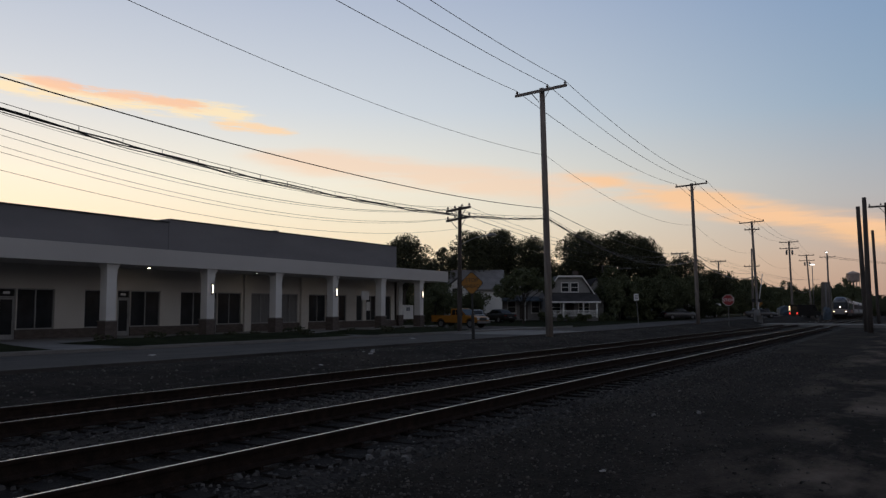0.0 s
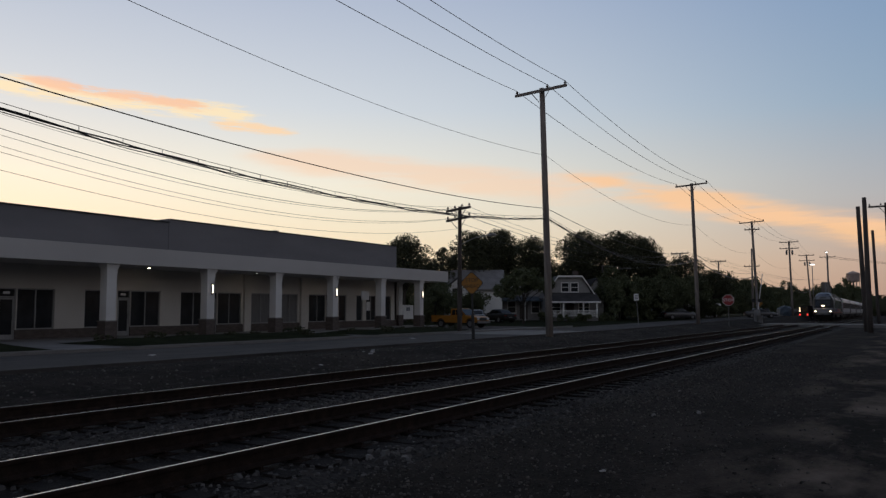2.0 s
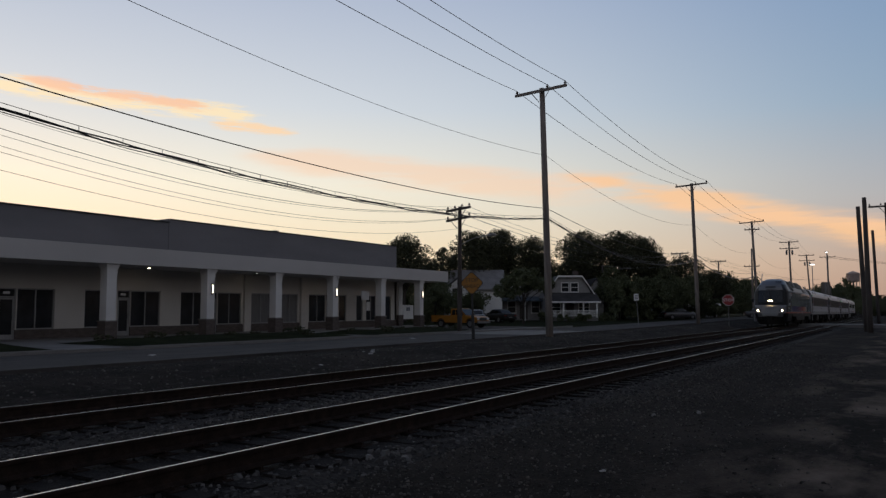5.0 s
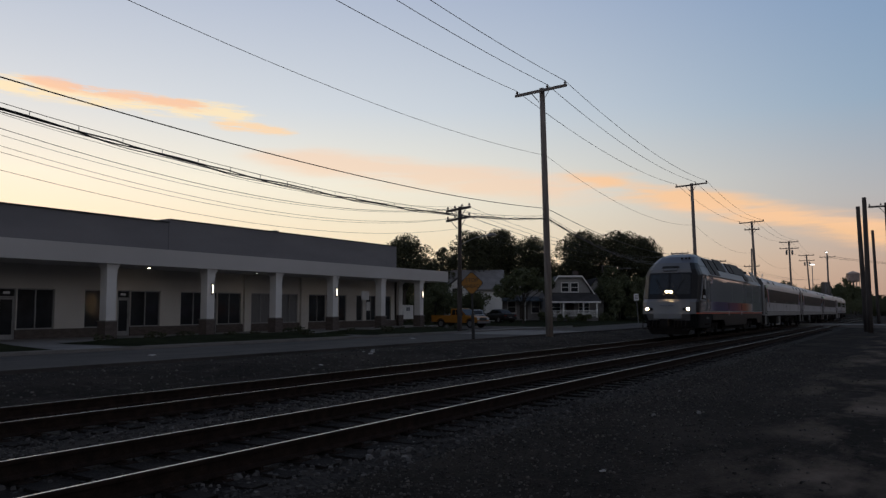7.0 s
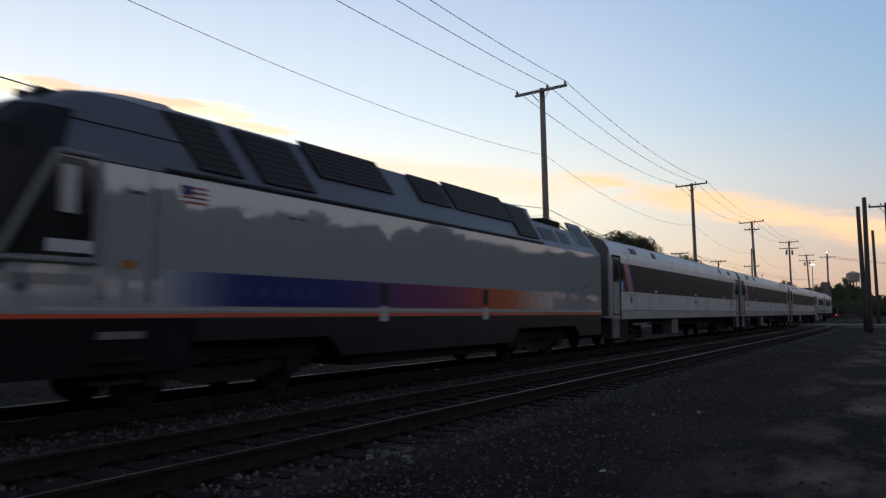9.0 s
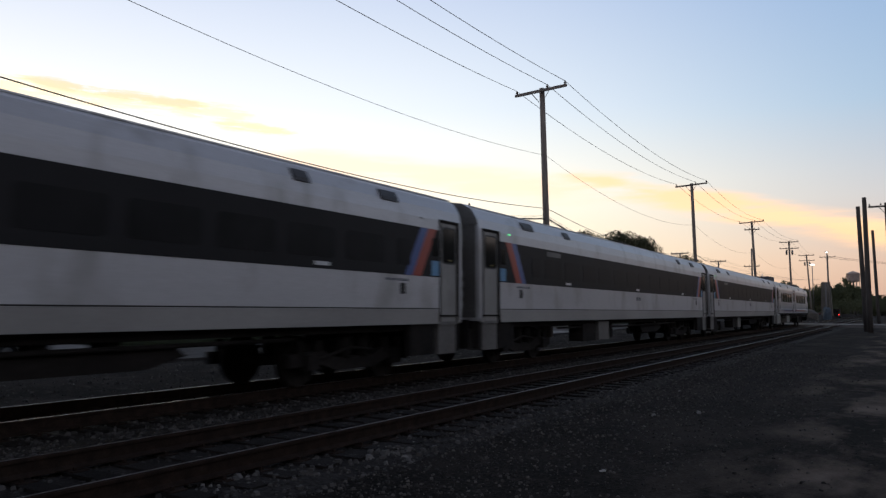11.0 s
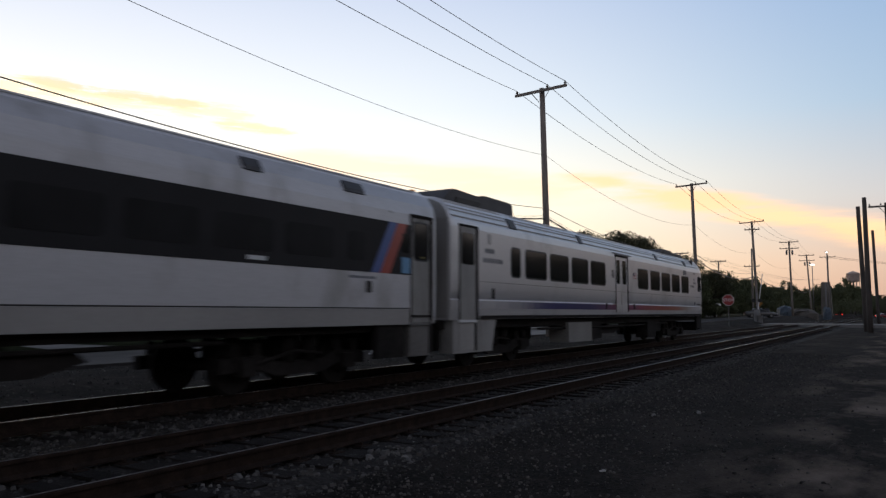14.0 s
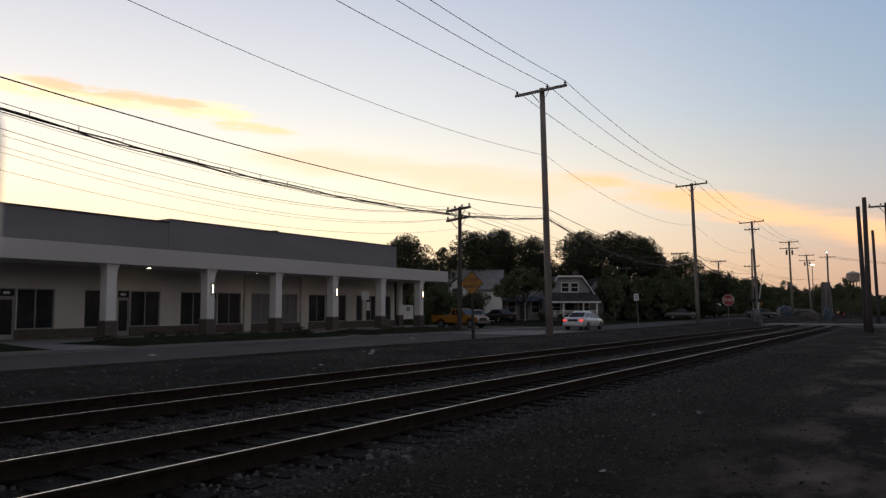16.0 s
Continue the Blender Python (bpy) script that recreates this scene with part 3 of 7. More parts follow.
part("rooftop_vent", B(-3.7, -3.25, 14.5, 14.9, 6.745, 6.86), M["steel"], mall, "small roof vent box")


def shop_window(a, b):
    pane = M["blindglass"] if 12 < a < 16 else M["glass"]
    n = 2 if b - a > 1.3 else 1
    bm = bmesh.new()
    xs = (WX - 0.16, WX - 0.06)
    box(bm, *xs, a, b, 0.5, 0.56)
    box(bm, *xs, a, b, 2.44, 2.50)
    for i in range(n + 1):
        y = a + (b - a) * i / n
        y = min(max(y, a + 0.03), b - 0.03)
        box(bm, *xs, y - 0.03, y + 0.03, 0.56, 2.44)
    w = part("window", bm, M["frame"], mall, "aluminium-framed shop window")
    for i in range(n):
        y = a + (b - a) * i / n
        part("pane", B(WX - 0.12, WX - 0.10, y + 0.031, y + (b - a) / n - 0.031, 0.561, 2.439), pane, w)


def shop_door(a, b):
    bm = bmesh.new()
    xs = (WX - 0.16, WX - 0.05)
    for y in (a + 0.025, b - 0.025):
        box(bm, *xs, y - 0.025, y + 0.025, 0.02, 2.50)
    box(bm, *xs, a + 0.05, b - 0.05, 2.05, 2.11)
    box(bm, *xs, a + 0.05, b - 0.05, 2.45, 2.50)
    d = part("shop_door", bm, M["frame"], mall, "glazed shop door in a pale frame")
    bm = bmesh.new()
    for y in (a + 0.09, b - 0.09):
        box(bm, WX - 0.14, WX - 0.07, y - 0.04, y + 0.04, 0.03, 2.04)
    box(bm, WX - 0.14, WX - 0.07, a + 0.13, b - 0.13, 0.03, 0.28)
    box(bm, WX - 0.14, WX - 0.07, a + 0.13, b - 0.13, 1.95, 2.04)
    part("leaf_frame", bm, M["frame"], d)
    part("pane", B(WX - 0.115, WX - 0.095, a + 0.13, b - 0.13, 0.281, 1.949), M["glass"], d)
    part("pane", B(WX - 0.115, WX - 0.095, a + 0.051, b - 0.051, 2.111, 2.449), M["glass"], d)
    part("number_plate", B(WX - 0.094, WX - 0.088, (a + b) / 2 - 0.16, (a + b) / 2 + 0.16, 2.22, 2.34), M["white"], d, "small pale plate over the door")
    part("pull_handle", B(WX - 0.069, WX - 0.03, b - 0.17, b - 0.14, 0.95, 1.25), M["darkmetal"], d)


for a, b, k in FRONT:
    (shop_window if k == "w" else shop_door)(a, b)


def column(x, y):
    bm = bmesh.new()
    box(bm, x - 0.265, x + 0.265, y - 0.265, y + 0.265, 0.92, 3.40)
    c = part("column", bm, M["column_white"], mall, "square white column", 0.015)
    bm = bmesh.new()
    box(bm, x - 0.32, x + 0.32, y - 0.32, y + 0.32, 0.0, 0.86)
    part("brick_base", bm, M["brick"], c, "dark brick column base", 0.01)
    part("base_cap", B(x - 0.35, x + 0.35, y - 0.35, y + 0.35, 0.861, 0.92), M["concrete"], c)
    bm = bmesh.new()
    for h0, h1, w in ((3.26, 3.31, 0.295), (3.31, 3.46, 0.275), (3.46, 3.52, 0.30), (3.52, 3.58, 0.325), (3.58, 3.699, 0.36)):
        box(bm, x - w, x + w, y - w, y + w, h0, h1 - 0.0005)
    part("capital", bm, M["column_white"], c, "stepped white capital")
    return c


for i, y in enumerate((-36.0, -30.2, -24.4, -18.5, -12.2, -6.1, 0.0, 6.13, 11.46, 16.88, 22.4, 27.6)):
    c = column(-0.05, y)
    if i in (5, 7, 9, 11):
        bm = bmesh.new()
        cyl(bm, (0.30, y + 0.05, 2.36), (0.30, y + 0.05, 2.82), 0.030, seg=12)
        part("wall_light", bm, M["sconce"], c, "lit tall white wall lamp")
        part("lamp_mount", B(0.221, 0.30, y + 0.01, y + 0.09, 2.27, 2.90), M["darkmetal"], c)
column(-3.1, 29.0)
for y in (-20.4, -12.4, 3.4, 11.3, 18.1, 25.0):
    bm = bmesh.new()
    cyl(bm, (-1.6, y, 3.692), (-1.6, y, 3.699), 0.05, seg=12)
    part("downlight", bm, M["downlight"], mall, "lit recessed canopy lamp")
part("wall_panel", B(-3.05, -2.9, 29.45, 31.0, 0.55, 1.75), M["trimwhite"], mall, "white panel between the end columns")
bm = bmesh.new()
for q in (29.95, 30.25):
    box(bm, -2.899, -2.89, q, q + 0.2, 1.25, 1.55)
part("panel_bars", bm, M["loco_roof"], mall)
part("hanging_sign", B(-0.95, -0.90, 21.2, 22.1, 2.1, 2.75), M["white"], mall, "small pale hanging shop sign")
part("window_poster", B(WX - 0.09, WX - 0.085, 24.6, 25.1, 1.3, 2.0), M["white"], mall, "pale poster in a shop window")

# planting beds with low shrubs before the shops
def bed_patch(y0, y1, x0=-29.6, x1=-24.3):
    bm = bmesh.new()
    ys = steps(y0, y1, 1.0)
    rnd = random.Random(int(y0 * 7))
    xs = steps(x0, x1, 0.6)
    vs = [[bm.verts.new((x + rnd.uniform(-0.1, 0.1), y + rnd.uniform(-0.1, 0.1), S(y) + 0.05 + (0.0 if x in (xs[0], xs[-1]) or y in (ys[0], ys[-1]) else 0.16 * math.sin(math.pi * (x - x0) / (x1 - x0)) + 0.10 * rnd.random()))) for x in xs] for y in ys]
    for r0, r1 in zip(vs, vs[1:]):
        for k in range(len(xs) - 1):
            bm.faces.new((r0[k], r0[k + 1], r1[k + 1], r1[k]))
    b = solid("planting_bed", bm, M["grass"], "dark grassy planting bed before the shops", "planting bed", "", group="planting beds")
    bm = bmesh.new()
    loft(bm, [[(x1 + 0.05, y, S(y)), (x1 + 0.17, y, S(y)), (x1 + 0.17, y, S(y) + 0.08), (x1 + 0.05, y, S(y) + 0.08)] for y in ys])
    part("edging", bm, M["concrete"], b, "pale concrete edging")


for a, b in ((-30, -16), (-12, 0), (3, 14.5), (17.6, 30.5), (32.5, 43.5)):
    bed_patch(a, b)


# ---- poles and wires ----
def pole(name, base, top, r0, r1, arms, label, mat="wood", group="utility poles", braces=True):
    """A leaning wooden pole; arms: (distance below the top, length, count of insulators)."""
    b, t = Vector(base), Vector(top)
    p = root(name, Matrix.Translation(b), label, "utility pole", group)
    t = t - b
    bm = bmesh.new()
    loft(bm, [[(t.x * k + r * math.cos(a), t.y * k + r * math.sin(a), t.z * k - (0.5 if k == 0 else 0)) for a in [2 * math.pi * i / 12 for i in range(12)]]
              for k, r in ((0, r0), (0.25, r0 * 0.75 + r1 * 0.25), (0.6, r0 * 0.4 + r1 * 0.6), (1, r1))], smooth=True)
    part("shaft", bm, M[mat], p)
    for down, length, n, tilt in arms:
        c = t * (1 - down / t.z)
        bm = bmesh.new()
        h = length / 2
        dz = tilt * h
        prism(bm, [(-h, -0.07 - dz), (h, -0.07 + dz), (h, 0.07 + dz), (-h, 0.07 - dz)], "y", -r1 - 0.12, -r1 - 0.005)
        bmesh.ops.translate(bm, verts=bm.verts, vec=c)
        arm = part("crossarm", bm, M[mat], p)
        if braces:
            for s in (-1, 1):
                bm = bmesh.new()
                tube(bm, [(c.x + s * 0.55, c.y - r1 - 0.10, c.z - 0.03 + s * tilt * 0.55), (c.x + s * 0.10, c.y - r1 - 0.02, c.z - 0.62)], 0.022, 4)
                part("brace", bm, M[mat], arm)
        for i in range(n):
            k = -1 + 2 * i / (n - 1)
            if n == 3 and i == 1:
                k = 0.28
            q = Vector((c.x + k * (h - 0.10), c.y - r1 - 0.06, c.z + 0.07 + k * (h - 0.1) * tilt))
            bm = bmesh.new()
            cyl(bm, q, q + Vector((0, 0, 0.07)), 0.02, seg=6)
            cyl(bm, q + Vector((0, 0, 0.05)), q + Vector((0, 0, 0.12)), 0.075, 0.055, 8)
            cyl(bm, q + Vector((0, 0, 0.12)), q + Vector((0, 0, 0.20)), 0.05, 0.035, 8)
            part("insulator", bm, M["insul"], arm)
    return p


LINE = [((-16.2, -2.0, 0.0), (-16.1, -2.6, 13.4 + 0.75)), ((-16.29, 37.38, 0.10), (-16.04, 36.17, 13.61)), ((-16.75, 74.74, 0.36), (-16.70, 73.39, 14.02)), ((-16.92, 112.39, 0.62), (-17.12, 110.89, 14.28)),
        ((-16.89, 152.5, 0.9), (-16.91, 151.13, 14.77)), ((-17.11, 191.35, 0.9), (-17.62, 189.66, 14.82))]
for i, (b, t) in enumerate(LINE):
    arms = [(0.18, 3.05, 3, 0.045)]
    if i == 3:
        arms = [(0.15, 3.3, 3, 0.045), (1.2, 2.0, 4, 0.0)]
    if i >= 4:
        arms = [(0.2, 3.3, 3, 0.0), (1.4, 3.3, 4, 0.0)]
    p = pole("utility_pole", b, t, 0.205, 0.145, arms, "tall weathered grey wooden utility pole with a crossarm at its top")
    if i >= 4:
        for s in (-0.5, 0.5):
            bm = bmesh.new()
            k = 1 - 2.1 / (t[2] - b[2])
            o = (Vector(t) - Vector(b)) * k
            cyl(bm, (o.x + s, o.y, o.z - 0.45), (o.x + s, o.y, o.z + 0.35), 0.17, seg=10)
            cyl(bm, (o.x + s, o.y, o.z + 0.35), (o.x + s, o.y, o.z + 0.5), 0.05, seg=6)
            part("transformer", bm, M["steel"], p, "grey cylindrical transformer")
pole("utility_pole", (-13.15, 186.7, 0.0), (-12.98, 185.5, 14.4), 0.2, 0.14, [(0.6, 3.2, 4, 0.0)], "distant wooden utility pole with one crossarm")
pole("utility_pole", (-27.58, 112.9, 0.4), (-27.5, 112.0, 10.3), 0.17, 0.12, [(0.1, 2.6, 4, 0.0)], "distant wooden street pole among the trees")
pole("utility_pole", (-25.84, 131.7, 0.5), (-25.73, 130.8, 10.1), 0.17, 0.12, [(0.1, 2.6, 4, 0.0)], "distant wooden street pole among the trees")
pole("utility_pole", (-20.23, 129.2, 0.5), (-19.96, 128.3, 11.8), 0.17, 0.12, [(2.9, 2.4, 4, 0.0)], "distant wooden street pole among the trees")
lamp_pole = pole("street_pole", (-23.6, 40.05, 0.1), (-23.12, 39.3, 8.0), 0.16, 0.11, [(0.18, 1.75, 4, 0.10), (0.78, 1.75, 4, 0.10)], "dark wooden street pole with two crossarms and an unlit lamp arm", "darkwood")
for base, top, girth in (((-2.40, 74.26, -0.25), (-2.58, 73.05, 10.6), (0.22, 0.16)), ((-1.98, 69.8, -0.25), (-1.95, 68.7, 10.76), (0.22, 0.16)), ((-2.09, 107.5, -0.3), (-2.27, 106.2, 11.65), (0.21, 0.16))):
    pole("bare_pole", base, top, *girth, [], "thick dark leaning wooden pole with no crossarm", "darkwood", "bare poles")
pole("utility_pole", (-0.38, 71.2, -0.25), (-0.42, 70.1, 10.4), 0.2, 0.15, [(0.3, 2.6, 4, 0.0)], "dark wooden pole with a crossarm beside the bare poles", "darkwood")


def lamp_arm(parent, origin, reach, drop, lit, name="lamp_arm"):
    bm = bmesh.new()
    o = Vector(origin)
    pts = [o + Vector((reach * k, -0.1 * k, drop * (1 - (1 - k) ** 2))) for k in (0, 0.2, 0.4, 0.6, 0.8, 1)]
    tube(bm, pts, 0.035, 6)
    arm = part(name, bm, M["steel"], parent, "curved steel lamp arm")
    e = pts[-1]
    bm = bmesh.new()
    loft(bm, [[(e.x + sx, e.y + w * math.cos(a), e.z + h * math.sin(a)) for a in [2 * math.pi * i / 8 for i in range(8)]] for sx, w, h in ((-0.05, 0.05, 0.04), (0.15, 0.14, 0.09), (0.45, 0.16, 0.10), (0.62, 0.06, 0.04))], smooth=True)
    part("lamp_head", bm, M["steel"], arm, "grey cobra-head lamp")
    if lit:
        bm = bmesh.new()
        cyl(bm, (e.x + 0.3, e.y, e.z - 0.13), (e.x + 0.3, e.y, e.z - 0.09), 0.2, 0.24, 10)
        part("lens", bm, M["streetlight"], arm, "lit white lens")


lamp_arm(lamp_pole, (0.28, -0.47, 5.45), 2.05, 0.55, False)


def wire(a, b, sag, r, name="wire", label="thin dark overhead wire", group="overhead wires", n=24):
    a, b = Vector(a), Vector(b)
    bm = bmesh.new()
    tube(bm, [a.lerp(b, i / n) - Vector((0, 0, sag * 4 * (i / n) * (1 - i / n))) for i in range(n + 1)], r, 5)
    return solid(name, bm, M["wire"], label, "wire", m=None, group=group)


def arm_point(i, k):
    t = Vector(LINE[i][1])
    h = 1.42
    k = 0.28 if k == 0 else k
    return t + Vector((k * h, -0.2, 0.08 + 0.045 * k * h))


for i in range(len(LINE) - 1):
    for k in (-1, 0, 1):
        wire(arm_point(i, k), arm_point(i + 1, k), 0.75, 0.0150)


def on_pole(i, z, dx=0.08):
    b, t = Vector(LINE[i][0]), Vector(LINE[i][1])
    k = (z - b.z) / (t.z - b.z)
    return b.lerp(t, k) + Vector((dx, 0, 0))


for i in range(len(LINE) - 1):
    wire(on_pole(i, 10.25 if i == 0 else 9.95), on_pole(i + 1, 9.95), 1.08, 0.009)
    wire(on_pole(i, 7.05), on_pole(i + 1, 7.05), 0.85, 0.017, "cable", "single thick dark overhead cable")
    a, b = on_pole(i, 6.9 if i == 0 else 6.6), on_pole(i + 1, 6.6)
    if i < 2:
        # lashed bundle: carrier, loose thick cables and hangers
        wire(a + Vector((0, 0, 0.05)), b + Vector((0, 0, 0.05)), 1.33, 0.009, "carrier_wire", "thin carrier wire above the cable bundle")
        bundle = root("lashed_cable", Matrix(), "thick black lashed bundle of overhead cables", "cable", "overhead wires")
        for q, (r, ph) in enumerate(((0.022, 0.0), (0.017, 1.7), (0.012, 3.9))):
            bm = bmesh.new()
            n = 90
            pts = []
            for j in range(n + 1):
                k = j / n
                w = 0.03 * math.sin(k * 38 + ph) + 0.015 * math.sin(k * 95 + ph)
                pts.append(a.lerp(b, k) - Vector((0.02 * q, 0, 1.33 * 4 * k * (1 - k) + 0.045 + 0.035 * q + abs(w))))
            tube(bm, pts, r, 5)
            part("cable", bm, M["wire"], bundle)
        bm = bmesh.new()
        cyl(bm, (0, 0, -0.10), (0, 0, 0.055), 0.008, seg=5)
        hanger = finish("hanger", bm, M["wire"])
        for j in range(34):
            k = (j + 0.5) / 34
            shared("hanger", hanger, bundle, Matrix.Translation(a.lerp(b, k) - Vector((0, 0, 1.33 * 4 * k * (1 - k)))))
    else:
        wire(a, b, 1.1, 0.05, "cable", "single thick dark overhead cable")

for z0, z1, dx, sag, r in ((7.95, 9.27, 0.7, 1.79, 0.007), (7.9, 9.64, 0.0, 2.32, 0.012), (7.85, 9.49, -0.7, 2.19, 0.008), (7.35, 8.91, 0.7, 2.39, 0.008), (7.25, 9.13, -0.7, 2.30, 0.008), (6.6, 8.09, 0.0, 2.11, 0.008)):
    wire((-23.2 + dx, 39.2, z0), (-23.2 + dx, -2.0, z1), sag, r)
    wire((-23.2 + dx, 39.4, z0), (-27.5 + dx, 112.0, z0 + 2.2), 1.5, 0.010)
for k in (-1.2, -0.6, 0.6, 1.2):
    wire((-27.5 + k, 111.9, 10.35), (-25.7 + k, 130.7, 10.15), 0.3, 0.013)
    wire((-25.7 + k, 130.7, 10.15), (-19.9 + k, 240, 11.0), 1.2, 0.013)
    wire((-13.0 + k, 185.4, 13.9), (30 + k, 180, 11.0), 1.5, 0.016)


# ---- the train ----
M["coach_silver"] = surf("coach_silver", (0.50, 0.503, 0.53), (0.59, 0.593, 0.62), 0.35, 0.36, 0.25, 0, 20, (0.3, 0.3, 2), rough2=0.48, grain=0.05)
M["coach_door"] = surf("coach_door", (0.25, 0.245, 0.24), (0.35, 0.345, 0.34), 1.2, 0.5, 0.2, 0, 20, (1, 1, 0.4), rough2=0.6, grain=0.06)
M["coach_sill"] = surf("coach_sill", (0.30, 0.29, 0.285), (0.38, 0.37, 0.36), 0.6, 0.5, 0.2, 0, 20, (0.3, 0.6, 1), rough2=0.6, grain=0.06)
M["well_grey"] = surf("well_grey", (0.115, 0.11, 0.105), (0.17, 0.165, 0.16), 0.8, 0.6, 0, 0, 20)
add_patches(M["coach_silver"], (0.32, 0.315, 0.31), 1.3, 0.52, 0.74, (1.0, 0.7, 0.3))
add_patches(M["coach_door"], (0.13, 0.125, 0.12), 1.6, 0.50, 0.72, (1.0, 1.0, 0.35))
add_patches(M["silver"], (0.40, 0.40, 0.41), 1.1, 0.54, 0.76, (1.0, 0.5, 0.4))
RUN = -10.32
WHEEL_R = 0.46


def nose_at(t):
    """Where the locomotive's nose stands: braking gently, then steady."""
    return 38.9 + 17.8 * (7 - t) + (0.212 * (7 - t) ** 2 if t < 7 else 0.0)


wheelsets, carriages = [], []


def wheelset_mesh(r):
    bm = bmesh.new()
    cyl(bm, (-0.9, 0, 0), (0.9, 0, 0), 0.08, seg=10)
    for s in (-1, 1):
        cyl(bm, (s * 0.68, 0, 0), (s * 0.705, 0, 0), r + 0.03, seg=24)
        cyl(bm, (s * 0.706, 0, 0), (s * 0.81, 0, 0), r, seg=24)
        cyl(bm, (s * 0.811, 0, 0), (s * 0.86, 0, 0), 0.13, seg=10)
        for a in range(6):
            c, q = math.cos(a * math.pi / 3), math.sin(a * math.pi / 3)
            cyl(bm, (s * 0.811, 0.26 * c, 0.26 * q), (s * 0.83, 0.26 * c, 0.26 * q), 0.05, seg=6)
    return finish("wheelset", bm, M["under"])


WHEELS = wheelset_mesh(WHEEL_R)


def bogie(parent, y, base=2.6, heavy=False):
    """Two-axle bogie: side frames, springs, brake gear and two wheelsets that turn."""
    h = base / 2
    frames = []
    for s in (-1, 1):
        bm = bmesh.new()
        prism(bm, [(-h - 0.55, 0.38), (-h - 0.55, 0.62), (-h + 0.35, 0.66), (-0.55, 0.52), (0.55, 0.52), (h - 0.35, 0.66), (h + 0.55, 0.62), (h + 0.55, 0.38),
                   (h - 0.25, 0.42), (0.6, 0.28), (-0.6, 0.28), (-h + 0.25, 0.42)], "x", s * 1.02 - 0.08, s * 1.02 + 0.08)
        for q in (-h, h):
            box(bm, s * 1.05 - 0.14, s * 1.05 + 0.14, q - 0.17, q + 0.17, 0.32, 0.60)
            for d in (-0.26, 0.26):
                cyl(bm, (s * 1.03, q + d, 0.55), (s * 1.03, q + d, 0.86), 0.09, seg=8)
        cyl(bm, (s * 1.0, -0.28, 0.5), (s * 1.0, -0.28, 0.98), 0.16, seg=10)
        cyl(bm, (s * 1.0, 0.28, 0.5), (s * 1.0, 0.28, 0.98), 0.16, seg=10)
        tube(bm, [(s * 1.14, -h + 0.1, 0.50), (s * 1.16, -0.2, 0.70), (s * 1.16, 0.5, 0.62)], 0.035, 6)
        if heavy:
            box(bm, s * 1.0 - 0.15, s * 1.0 + 0.15, -h - 0.7, h + 0.7, 0.60, 0.80)
        frames.append(finish("side_frame", bm, M["under"]))
    bm = bmesh.new()
    box(bm, -0.95, 0.95, -0.3, 0.3, 0.55, 0.85)
    b = part("bogie", bm, M["under"], parent, "dark greasy steel bogie")
    b.matrix_basis = pose(0, y, 0)
    for f in frames:
        shared("side_frame", f, b, Matrix())
    for q in (-h, h):
        w = shared("wheelset", WHEELS, b, pose(0, q, WHEEL_R))
        wheelsets.append((w, q))
    return b


def plate(parent, name, y0, y1, z0, z1, mat, x, label="", d=0.006, skew=0.0, sides=(1, -1)):
    """A thin panel on the flank; skew leans its upper edge along the car."""
    for s in sides:
        bm = bmesh.new()
        prism(bm, [(y0, z0), (y1, z0), (y1 + skew, z1), (y0 + skew, z1)], "x", min(s * x, s * (x + d)), max(s * x, s * (x + d)))
        part(name, bm, mat, parent, label)


def soft_plate(parent, name, y0, y1, z0, z1, mat, x, label="", d=0.006, r=0.09, sides=(1, -1)):
    """A panel with rounded corners."""
    pts = []
    for cy, cz, a0 in ((y1 - r, z0 + r, -90), (y1 - r, z1 - r, 0), (y0 + r, z1 - r, 90), (y0 + r, z0 + r, 180)):
        for k in range(4):
            a = radians(a0 + 30 * k)
            pts.append((cy + r * math.cos(a), cz + r * math.sin(a)))
    for s in sides:
        bm = bmesh.new()
        prism(bm, pts, "x", min(s * x, s * (x + d)), max(s * x, s * (x + d)))
        part(name, bm, mat, parent, label)


def bars(parent, y, z, n, w, h, gap, mat, x, sides=(1,), name="lettering_bar"):
    """Unreadable lettering as one row of plain bars."""
    for s in sides:
        for i in range(n):
            a = y + i * (w + gap)
            part(name, B(min(s * x, s * (x + 0.004)), max(s * x, s * (x + 0.004)), a, a + w, z, z + h), mat, parent)


def gradient_stripe(parent, z0, z1, x, d, stops, label):
    """A colour-fading decal band in short lengths."""
    for (a, p), (b, q) in zip(stops, stops[1:]):
        n = 3 if max(abs(u - v) for u, v in zip(p, q)) > 0.03 else 1
        for i in range(n):
            k = (i + 0.5) / n
            col = tuple(u + (v - u) * k for u, v in zip(p, q))
            plate(parent, "flank_stripe", a + (b - a) * i / n, a + (b - a) * (i + 1) / n, z0, z1, surf("stripe_paint", col, tuple(v * 1.12 for v in col), 1.0, 0.28, spec=0.35, grain=0.04), x, label, d=d)


def lerp_list(v, table):
    for (a, p), (b, q) in zip(table, table[1:]):
        if v <= b:
            return p + (q - p) * (v - a) / (b - a)
    return table[-1][1]


